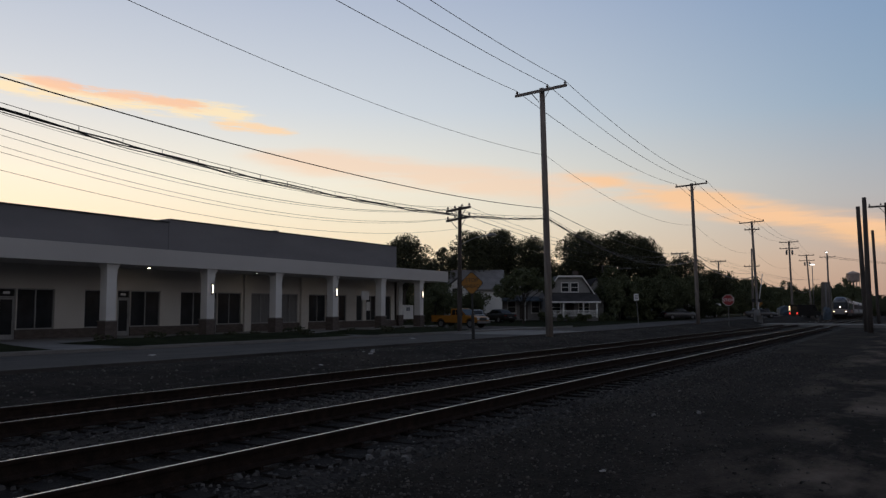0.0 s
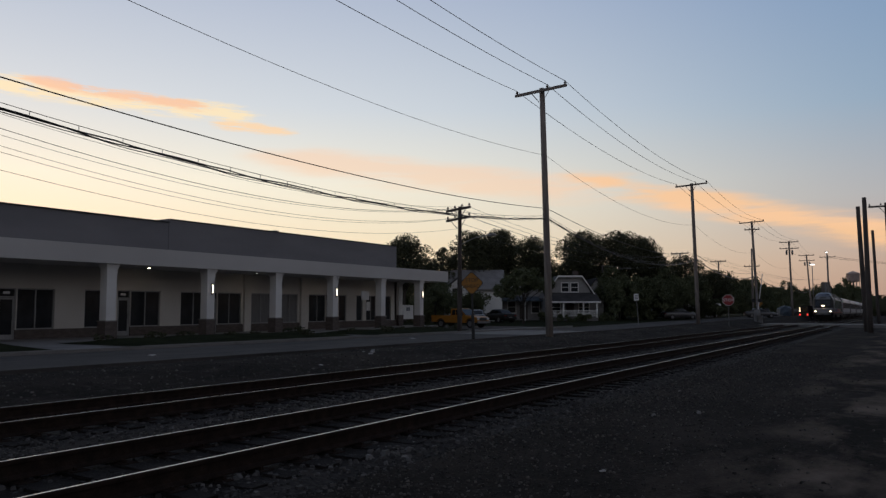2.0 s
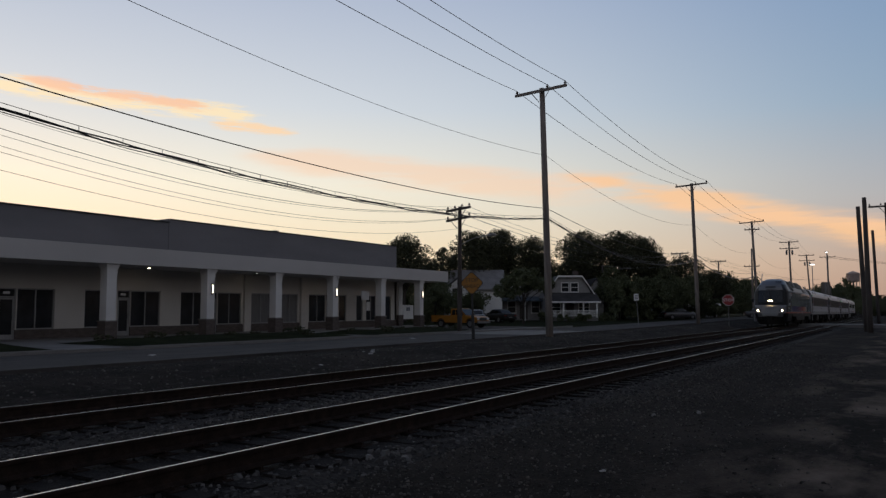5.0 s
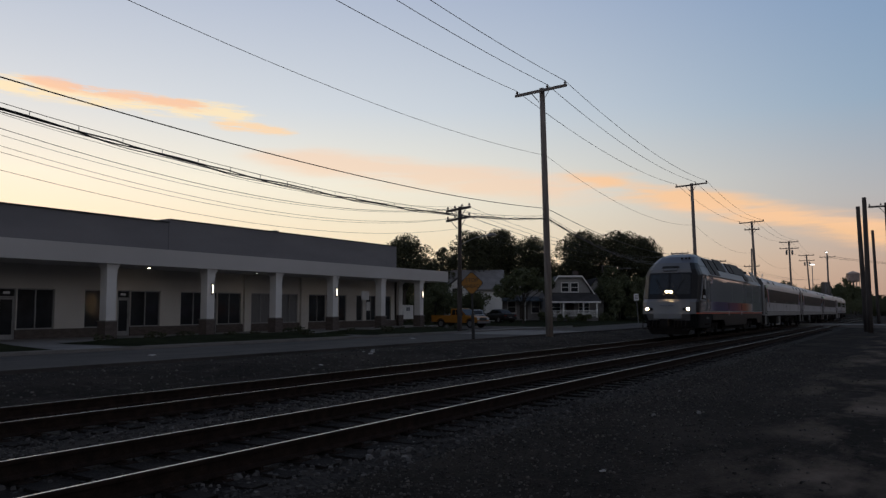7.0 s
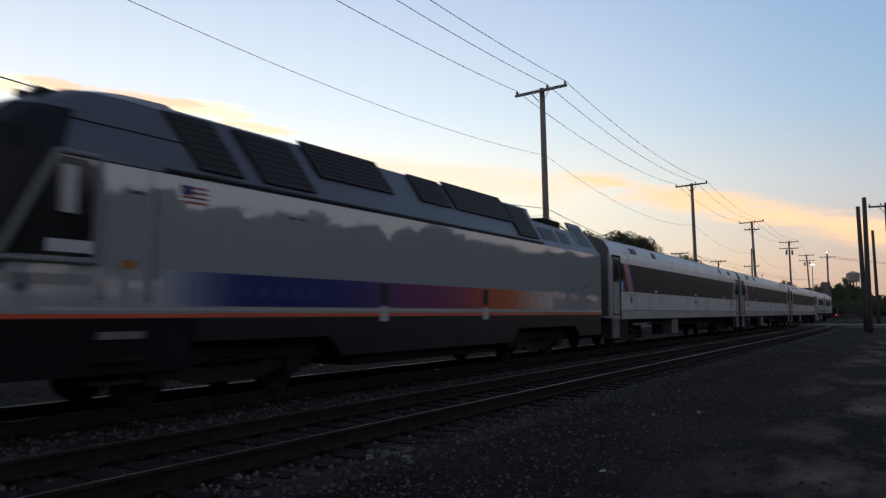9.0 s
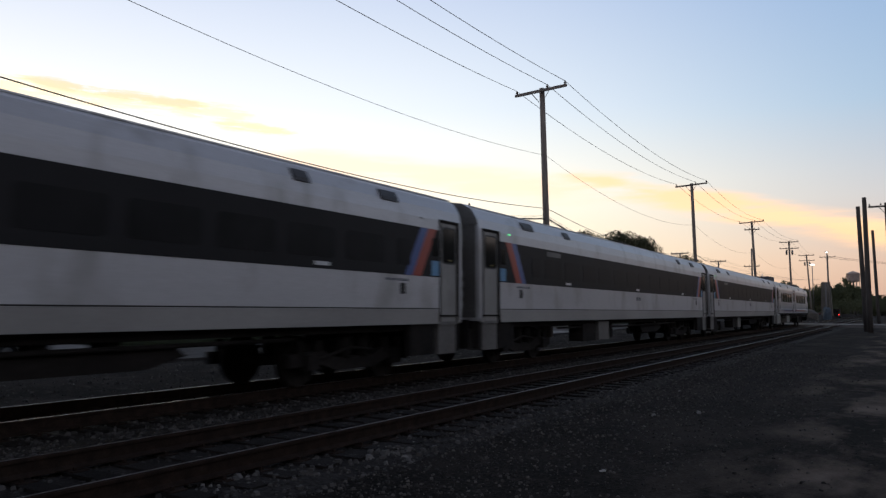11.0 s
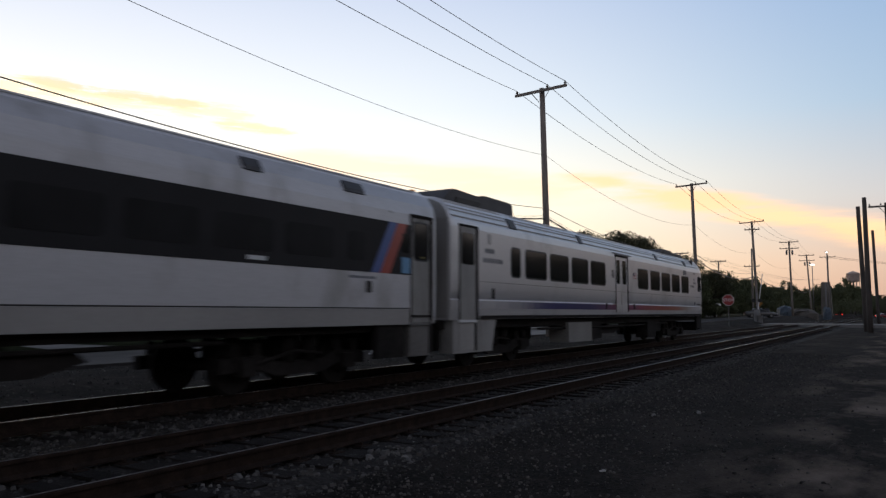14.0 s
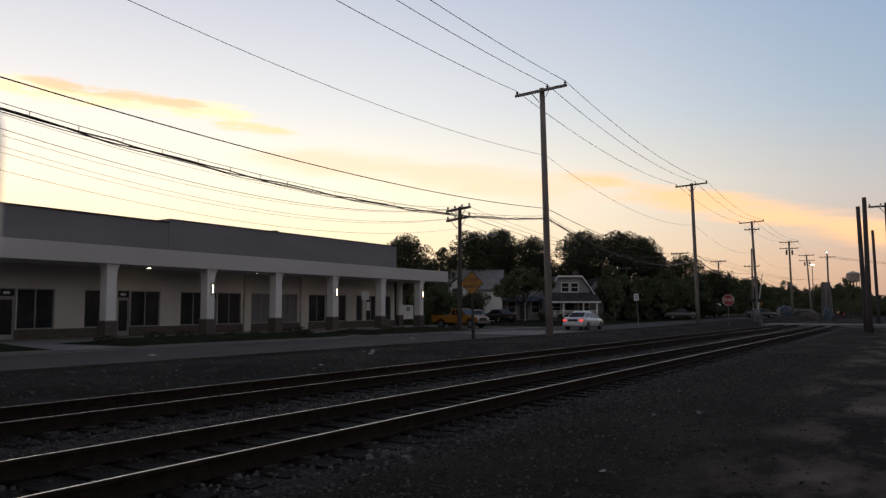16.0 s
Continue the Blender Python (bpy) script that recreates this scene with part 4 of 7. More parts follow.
def locomotive():
    L = root("locomotive", pose(RUN, 0, 0), "silver passenger locomotive, dark roof, black skirt, blue-purple-orange flank stripe, lit headlights", "locomotive")
    W = 1.50
    front = [(0.55, 0.60), (0.95, 0.38), (1.30, 0.18), (1.92, 0.27), (2.08, 0.50), (3.50, 0.95), (3.68, 0.98), (4.05, 1.42), (4.42, 2.2), (4.60, 2.9), (4.65, 3.25)]
    width = [(0.55, 1.36), (1.30, W), (3.36, W), (3.50, 1.45), (4.46, 0.99), (4.65, 0.62)]
    levels = [0.55, 0.95, 1.30, 1.36, 1.92, 2.08, 2.6, 3.1, 3.36, 3.50, 3.68, 4.05, 4.42, 4.60, 4.65]
    rings = []
    for z in levels:
        yf, w = lerp_list(z, front), lerp_list(z, width)
        half = [(w, 4.0), (w, max(yf + 0.75, 1.0 + (z - 1.4) * 0.44)), (w - 0.03, yf + 0.55), (w * 0.92, yf + 0.30), (w * 0.76, yf + 0.07), (w * 0.38, yf)]
        rings.append([(x, y, z) for x, y in half] + [(-x, y, z) for x, y in half[::-1]])

    def colour(i, k):
        z = levels[i]
        k = min(k, 10 - k)
        if z < 1.30:
            return 5 if k >= 4 and z >= 0.95 else 3
        if z < 1.36:
            return 4 if k < 3 else 5
        if k == 0:
            return 0 if z < 3.36 else 2
        if k in (1, 2):
            return (1 if z < 4.05 else 2)
        if z < 2.08:
            return 5
        if k == 3 and z < 4.05:
            return 1
        if z < 3.50:
            return 1
        if z < 4.05:
            return 5
        return 2
    bm = bmesh.new()
    vs = loft(bm, rings, closed=False, mi=colour)
    f = bm.faces.new(vs[-1])
    f.material_index = 2
    part("cab", bm, [M["loco_silver"], M["loco_black"], M["loco_roof"], M["loco_black"], M["orange_line"], M["loco_nose"]], L, "rounded cab with raked black windscreen and silver nose")
    # hood
    high = [(W, 1.30), (W, 3.36), (1.45, 3.46), (0.99, 4.46), (0.62, 4.60)]
    low = [(W, 1.30), (W, 3.36), (1.45, 3.46), (1.32, 3.62), (1.2, 3.66)]

    def sec(half, y):
        return [(x, y, z) for x, z in half] + [(-x, y, z) for x, z in half[::-1]]
    bm = bmesh.new()
    loft(bm, [sec(high, 4.0), sec(high, 16.5)], mi=lambda i, k: 0 if k in (0, 8) else 1)
    part("hood", bm, [M["loco_silver"], M["loco_roof"]], L, "smooth silver flank below a sloped dark roof")
    bm = bmesh.new()
    loft(bm, [sec(low, 16.501), sec(low, 21.45)], mi=lambda i, k: 0 if k in (0, 8) else 1)
    part("rear_hood", bm, [M["loco_silver"], M["loco_roof"]], L, "lower rear hood with a roof well")
    def sloped(name, corners, mat, parent, label, s, out, thick):
        """A slab on the rear roof's slope; corners: along the car and up the slope."""
        bm = bmesh.new()
        rings = []
        for o in (out, out + thick):
            rings.append([bm.verts.new((s * (1.43 - 0.42 * k + 0.9 * o), y, 3.47 + 0.92 * k + 0.42 * o)) for y, k in corners])
        bm.faces.new(rings[0][::-1])
        bm.faces.new(rings[1])
        for i in range(len(corners)):
            j = (i + 1) % len(corners)
            bm.faces.new((rings[0][i], rings[0][j], rings[1][j], rings[1][i]))
        return part(name, bm, mat, parent, label)

    for s in (1, -1):
        rear = sloped("roof_rear", [(16.55, 0.0), (19.75, 0.0), (19.45, 0.62), (16.35, 0.72)], M["loco_roof"], L, "sloped rear roof panel", s, -0.05, 0.05)
        for y0, y1 in ((16.85, 17.95), (18.3, 19.0)):
            sloped("roof_panel", [(y0, 0.12), (y1, 0.12), (y1 - 0.16, 0.50), (y0 - 0.16, 0.50)], M["loco_black"], rear, "dark sloped roof panel", s, 0.001, 0.012)
        fin = sloped("roof_fin", [(19.76, 0.0), (21.42, 0.0), (20.62, 0.98), (19.46, 0.98)], M["loco_roof"], L, "slanted blue-grey corner fin", s, -0.06, 0.06)
        sloped("fin_panel", [(19.98, 0.16), (20.95, 0.16), (20.45, 0.86), (19.74, 0.86)], M["loco_black"], fin, "", s, 0.001, 0.012)
    part("roof_housing", B(-0.8, 0.8, 18.0, 19.5, 3.64, 4.38), M["under"], L, "dark rounded roof housing", 0.2)
    part("end_wall", B(-1.12, 1.12, 21.2, 21.40, 3.60, 3.95), M["loco_roof"], L)
    bm = bmesh.new()
    for y in (17.3, 18.2, 19.1):
        cyl(bm, (-0.6, y, 3.66), (-0.6, y, 4.05), 0.07, seg=8)
        cyl(bm, (0.6, y, 3.66), (0.6, y, 4.05), 0.07, seg=8)
    box(bm, -0.8, 0.8, 17.2, 19.4, 4.05, 4.13)
    for s in (-1, 1):
        tube(bm, [(s * 0.5, 16.7, 4.15), (s * 0.45, 18.4, 4.36), (s * 0.6, 19.6, 4.2)], 0.035, 6)
    tube(bm, [(-0.8, 16.9, 4.30), (0.8, 16.9, 4.30)], 0.05, 6)
    part("pantograph", bm, M["darkmetal"], L, "folded dark pantograph in the roof well")
    # slanted roof grilles
    for s in (1, -1):
        for b0, b1, t0, t1, k0, k1 in ((4.05, 4.95, 3.65, 4.55, 0.06, 0.93), (5.40, 6.65, 5.0, 6.30, 0.06, 0.93), (6.95, 9.30, 6.62, 8.97, 0.42, 1.08), (10.4, 11.7, 10.12, 11.42, 0.42, 1.02),
                                       (11.95, 15.0, 11.62, 14.67, 0.42, 1.08), (15.15, 16.4, 14.85, 16.1, 0.06, 0.93)):
            bm = bmesh.new()

            def on_slope(y, k, out):
                return (s * (1.45 - 0.46 * k + 0.85 * out), y, 3.46 + 1.0 * k + 0.42 * out)
            quad = [(b0, k0), (b1, k0), (t1, k1), (t0, k1)]
            a = [bm.verts.new(on_slope(y, k, 0.002)) for y, k in quad]
            b = [bm.verts.new(on_slope(y, k, 0.05)) for y, k in quad]
            bm.faces.new(a)
            bm.faces.new(b)
            for i in range(4):
                bm.faces.new((a[i], a[(i + 1) % 4], b[(i + 1) % 4], b[i]))
            g = part("roof_grille", bm, M["grille"], L, "dark mesh roof grille")
            for i in range(1, 8):
                bm = bmesh.new()
                k = k0 + (k1 - k0) * i / 8
                f = i / 8
                ya, yb = b0 + (t0 - b0) * f + 0.05, b1 + (t1 - b1) * f - 0.05
                tube(bm, [on_slope(ya, k, 0.051), on_slope(yb, k, 0.051)], 0.007, 4)
                part("louvre", bm, M["grille"], g)
        bm = bmesh.new()
        box(bm, s * 1.475 - 0.05, s * 1.475 + 0.05, 3.4, 16.6, 3.40, 3.44)
        part("gutter", bm, M["loco_black"], L)
    # skirt with cut-outs over the bogies
    for s in (1, -1):
        bm = bmesh.new()
        prism(bm, [(4.0, 1.30), (21.4, 1.30), (21.4, 0.62), (19.4, 0.62), (19.0, 0.95), (14.9, 0.95), (14.5, 0.58), (7.4, 0.58), (7.0, 0.95), (4.0, 0.95)], "x", s * 1.47 - 0.03, s * 1.47 + 0.03)
        part("skirt", bm, M["loco_black"], L, "black lower skirt")
        for z, mt in ((0.42, "rust"), (0.72, "rust"), (1.02, "steel")):
            part("cab_step", B(min(s * 1.2, s * 1.49), max(s * 1.2, s * 1.49), 2.45, 3.15, z, z + (0.10 if mt == "steel" else 0.04)), M[mt], L, "steel cab step")
    part("tank", B(-1.2, 1.2, 8.0, 14.0, 0.35, 1.0), M["under"], L, "", 0.05)
    part("underframe", B(-1.35, 1.35, 1.2, 21.2, 0.95, 1.30), M["under"], L)
    plate(L, "orange_line", 4.0, 21.45, 1.302, 1.365, M["orange_line"], W, "thin orange line")
    plate(L, "pale_line", 1.6, 21.45, 1.40, 1.45, M["lowsilver"], W)
    gradient_stripe(L, 1.47, 1.98, W, 0.004, [(3.4, (0.34, 0.36, 0.42)), (4.1, (0.12, 0.14, 0.26)), (4.8, (0.012, 0.025, 0.13)), (7.2, (0.014, 0.022, 0.13)), (8.4, (0.06, 0.03, 0.14)), (9.4, (0.13, 0.032, 0.12)), (11.2, (0.17, 0.035, 0.11)),
                                              (12.3, (0.30, 0.06, 0.08)), (13.2, (0.40, 0.085, 0.03)), (14.4, (0.42, 0.12, 0.05)), (15.6, (0.44, 0.28, 0.22)), (17.2, (0.52, 0.50, 0.50))], "flank stripe fading from blue through purple to orange")
    for y in (8.62, 12.92):
        soft_plate(L, "fuel_hatch", y - 0.08, y + 0.16, 1.55, 1.95, M["loco_black"], W, "recessed dark filler hatch", 0.008, 0.05)
        soft_plate(L, "filler_plate", y - 0.10, y + 0.18, 1.20, 1.50, M["lowsilver"], W, "", 0.010, 0.03)
    # flag
    plate(L, "flag", 3.67, 4.15, 2.98, 3.24, M["white"], W, "small striped flag decal", d=0.004)
    for s in (1,):
        bm = bmesh.new()
        for i in range(4):
            box(bm, W + 0.0041, W + 0.006, 3.67, 4.15, 2.98 + 0.074 * i, 3.012 + 0.074 * i)
        part("flag_stripe", bm, M["sign_red"], L)
        part("flag_canton", B(W + 0.0061, W + 0.008, 3.67, 3.88, 3.10, 3.24), M["blue"], L)
    # cab side window, door, mirror
    for s in (1, -1):
        bm = bmesh.new()
        prism(bm, [(1.20, 2.08), (2.30, 2.08), (2.32, 3.24), (2.24, 3.34), (1.80, 3.34)], "x", min(s * 1.5, s * 1.51), max(s * 1.5, s * 1.51))
        w = part("cab_window", bm, M["carglass"], L, "black slanted cab side window")
        bm = bmesh.new()
        for p, q in (((1.12, 2.02), (1.80, 3.40)), ((1.80, 3.40), (2.38, 3.40)), ((2.38, 3.40), (2.36, 2.02)), ((2.36, 2.02), (1.12, 2.02))):
            tube(bm, [(s * 1.503, *p), (s * 1.503, *q)], 0.045, 6)
        part("window_surround", bm, M["loco_nose"], w, "silver window surround")
        part("mirror", B(min(s * 1.53, s * 1.60), max(s * 1.53, s * 1.60), 1.82, 2.02, 2.62, 3.22), M["lowsilver"], w, "pale folded mirror housing", 0.02)
        bm = bmesh.new()
        for y in (2.44, 3.16):
            box(bm, min(s * 1.5, s * 1.507), max(s * 1.5, s * 1.507), y - 0.015, y + 0.015, 1.40, 3.34)
        d = part("cab_door", bm, M["lowsilver"], L, "silver cab door outline")
        for y in (2.42, 3.20):
            bm = bmesh.new()
            tube(bm, [(s * 1.52, y, 1.55), (s * 1.57, y, 1.62), (s * 1.57, y, 3.05), (s * 1.52, y, 3.12)], 0.018, 6)
            part("handrail", bm, M["steel"], d, "upright steel handrail")
        plate(L, "notice", 2.72, 2.98, 1.96, 2.08, M["sign_yellow"], W, "small yellow notice", d=0.004, sides=(s,))
        plate(L, "door_handle", 2.86, 3.02, 3.0, 3.04, M["darkmetal"], W, d=0.02, sides=(s,))
    bars(L, 1.72, 2.13, 4, 0.12, 0.16, 0.03, M["pale_stripe"], 1.511, name="number_bar")
    bars(L, 1.1, 1.72, 7, 0.13, 0.14, 0.05, M["loco_nose"], W + 0.001)
    bars(L, 4.8, 1.62, 5, 0.28, 0.16, 0.12, surf("faint_blue", (0.016, 0.03, 0.155), (0.02, 0.036, 0.18), 1, 0.3), W + 0.005)
    # small flank fittings
    for y, z in ((5.9, 2.98), (6.15, 2.98), (16.9, 3.1), (17.2, 3.1), (18.7, 2.1), (19.9, 2.2)):
        plate(L, "flank_fitting", y, y + 0.16, z, z + 0.03, M["darkmetal"], W, d=0.015, sides=(1,))
    for y in (9.9, 13.6, 17.5, 20.6):
        plate(L, "panel_joint", y, y + 0.008, 2.0, 3.38, M["lowsilver"], W, d=0.003)
    # windscreen, lamps, coupler
    bm = bmesh.new()
    for s in (-1, 1):
        def ws(x, z):
            return (s * x, lerp_list(z, front) + 0.07 * max(0.0, (x - 0.5) / 0.6) - 0.012, z)
        a = [bm.verts.new(p) for p in (ws(0.06, 2.35), ws(0.55, 2.35), ws(1.08, 2.35), ws(1.05, 3.40), ws(0.55, 3.42), ws(0.06, 3.42))]
        bm.faces.new((a[0], a[1], a[4], a[5]))
        bm.faces.new((a[1], a[2], a[3], a[4]))
    geom = bmesh.ops.extrude_face_region(bm, geom=bm.faces[:])
    bmesh.ops.translate(bm, verts=[v for v in geom["geom"] if isinstance(v, bmesh.types.BMVert)], vec=(0, 0.01, 0))
    part("windscreen", bm, M["carglass"], L, "two raked dark windscreen panes")
    for s in (-1, 1):
        bm = bmesh.new()
        tube(bm, [(s * 0.2, 0.40, 2.30), (s * 0.55, 0.62, 2.85), (s * 0.75, 0.80, 3.2)], 0.015, 5)
        part("wiper", bm, M["black"], L)
    plate_y = lerp_list(3.75, front)
    part("destination_board", B(-0.45, 0.45, plate_y - 0.012, plate_y + 0.2, 3.62, 3.80), M["black"], L, "dark board above the windscreen")
    for x, z, r in ((-1.06, 1.55, 0.072), (1.06, 1.55, 0.072), (-0.11, 2.47, 0.064), (0.11, 2.47, 0.064)):
        y = lerp_list(z, front) + (0.0 if abs(x) > 1 else 0.02)
        bm = bmesh.new()
        cyl(bm, (x, y - 0.06, z), (x, y + 0.2, z), r + 0.03, seg=14)
        h = part("lamp_housing", bm, M["loco_black"], L)
        bm = bmesh.new()
        cyl(bm, (x, y - 0.085, z), (x, y - 0.061, z), r, seg=14)
        part("headlight", bm, M["headlight"], h, "lit warm white headlight")
    for x in (-0.85, 0.85):
        bm = bmesh.new()
        cyl(bm, (x, lerp_list(1.55, front) - 0.02, 1.55), (x, 0.25, 1.55), 0.075, seg=12)
        part("marker_lamp", bm, M["loco_black"], L, "unlit dark marker lamp")
    for x, length in ((0.42, 0.46), (0.62, 0.34), (0.80, 0.40)):
        bm = bmesh.new()
        cyl(bm, (x, 2.1, 4.15), (x, 2.1, 4.30), 0.03, seg=6)
        cyl(bm, (x, 2.1 + length * 0.4, 4.31), (x, 2.1 - length * 0.6, 4.31), 0.03, 0.06, 8)
        part("horn", bm, M["black"], L, "black roof horn")
    bm = bmesh.new()
    for p, q in (((-0.35, 3.60), (0.35, 3.60)), ((0.35, 3.60), (0.42, 3.84)), ((0.42, 3.84), (-0.42, 3.84)), ((-0.42, 3.84), (-0.35, 3.60))):
        tube(bm, [(p[0], lerp_list(p[1], front) - 0.01, p[1]), (q[0], lerp_list(q[1], front) - 0.01, q[1])], 0.028, 6)
    part("board_surround", bm, M["black"], L, "black surround of the board above the windscreen")
    for s in (1, -1):
        for z0, z1, y0, y1 in ((3.37, 3.37, 2.42, 4.02), (3.92, 3.92, 2.05, 3.95)):
            bm = bmesh.new()
            w0, w1 = lerp_list(z0, width) + 0.004, lerp_list(z1, width) + 0.004
            tube(bm, [(s * w0, y0, z0), (s * w1, y1, z1)], 0.012, 5)
            part("roof_seam", bm, M["loco_black"], L)
    soft_plate(L, "flank_emblem", 1.30, 1.52, 1.62, 1.84, M["loco_roof"], W, "small dark round emblem", 0.004, 0.10, (1,))
    bm = bmesh.new()
    box(bm, -0.72, 0.72, 0.13, 0.30, 1.05, 1.30)
    part("nose_panel", bm, M["loco_nose"], L, "pale lower nose panel", 0.02)
    bm = bmesh.new()
    for i in range(5):
        x = -0.32 + i * 0.14
        box(bm, x, x + 0.09, 0.05, 0.08, 1.72, 1.77)
    part("nose_lettering", bm, M["loco_roof"], L)
    bm = bmesh.new()
    box(bm, -0.16, 0.16, -0.45, 0.4, 0.70, 1.0)
    box(bm, -0.22, 0.22, -0.62, -0.40, 0.66, 1.04)
    prism(bm, [(-0.95, 0.22), (0.95, 0.22), (1.2, 0.66), (-1.2, 0.66)], "y", 0.42, 0.55)
    for x in (-0.75, -0.55, -0.38, 0.38, 0.55, 0.75, 0.95):
        tube(bm, [(x, 0.12, 0.98), (x + 0.02, -0.16, 0.66), (x + 0.06, -0.02, 0.44), (x + 0.1, 0.2, 0.5)], 0.03, 6)
    for x in (-1.15, 1.15):
        box(bm, x - 0.16, x + 0.16, 0.16, 0.5, 0.50, 0.54)
        box(bm, x - 0.16, x + 0.16, 0.12, 0.5, 0.80, 0.84)
        tube(bm, [(x - 0.15, 0.14, 0.5), (x - 0.15, 0.10, 0.95)], 0.02, 5)
    part("coupler", bm, M["under"], L, "dark coupler, hoses and pilot plate")
    part("end_diaphragm", B(-1.25, 1.25, 21.45, 21.95, 1.3, 3.5), M["under"], L, "black folded end diaphragm", 0.05)
    bogie(L, 5.0, 2.8, True)
    bogie(L, 16.9, 2.8, True)
    return L


def coach_under(C, rows, tank=None, grey_box=None, grey="well_grey"):
    part("underframe", B(-1.35, 1.35, 0.4, 25.5, 0.98, 1.17), M["under"], C)
    for y, w, x, z in rows:
        for s in (1,):
            part("equipment_box", B(min(s * x, s * (x - 0.5)), max(s * x, s * (x - 0.5)), y, y + w, z, 0.985), M["under"], C, "", 0.03)
    if tank:
        y0, y1, z0, z1 = tank
        bm = bmesh.new()
        for s in (1,):
            prism(bm, [(y0, z1), (y0 + 0.35, z0), (y1 - 0.7, z0), (y1, z1 - 0.15), (y1 - 0.2, z1)], "x", s * 1.0 - 0.25, s * 1.0 + 0.25)
        part("water_tank", bm, M["under"], C, "low black tank with sloped ends")
        for y in (y0 + 0.9, y1 - 1.3):
            for s in (1,):
                part("tank_hanger", B(s * 1.0 - 0.2, s * 1.0 + 0.2, y, y + 0.25, z1 - 0.02, 0.985), M["under"], C)
    if grey_box:
        for s in (1, -1):
            part("battery_box", B(min(s * 0.8, s * 1.46), max(s * 0.8, s * 1.46), *grey_box, 0.43, 1.06), M[grey], C, "grey metal battery box", 0.03)
    bm = bmesh.new()
    for s in (-1, 1):
        tube(bm, [(s * 1.3, 5.9, 0.9), (s * 1.34, 12, 0.86), (s * 1.3, 20, 0.9)], 0.04, 6)
    part("pipe", bm, M["under"], C)
    bogie(C, 3.9)
    bogie(C, 22.0)


def end_fittings(C, y, s, sheet="end_grey"):
    """Diaphragm, corner posts and cables at a car's end; s is the outward direction."""
    bm = bmesh.new()
    rings = []
    for i in range(7):
        k = 0.05 * (i % 2)
        yy = y + s * 0.05 * i
        rings.append([(-0.62 - k, yy, 1.25), (0.62 + k, yy, 1.25), (0.62 + k, yy, 3.45 + k), (-0.62 - k, yy, 3.45 + k)])
    loft(bm, rings)
    part("diaphragm", bm, M["under"], C, "black rubber gangway diaphragm")
    for x in (-1.05, 1.05):
        for z in (1.5, 1.75, 2.0, 2.25):
            part("jumper_socket", B(x - 0.12, x + 0.12, min(y, y + s * 0.07), max(y, y + s * 0.07), z, z + 0.16), M["steel"], C)
        bm = bmesh.new()
        tube(bm, [(x, y, 1.4), (x * 0.95, y + s * 0.16, 1.0), (x * 0.9, y + s * 0.28, 0.9)], 0.03, 6)
        part("jumper_cable", bm, M["under"], C)
    part("end_sill", B(-1.3, 1.3, min(y, y + s * 0.12), max(y, y + s * 0.12), 0.50, 1.2), M["under"], C, "dark end sill and drawgear")
    part("end_sheet", B(-1.5, 1.5, min(y, y + s * 0.004), max(y, y + s * 0.004), 1.25, 3.55), M[sheet], C, "dull grey end wall")
    bm = bmesh.new()
    box(bm, -0.13, 0.13, min(y - s * 0.3, y + s * 0.28), max(y - s * 0.3, y + s * 0.28), 0.72, 0.98)
    part("coupler", bm, M["under"], C)


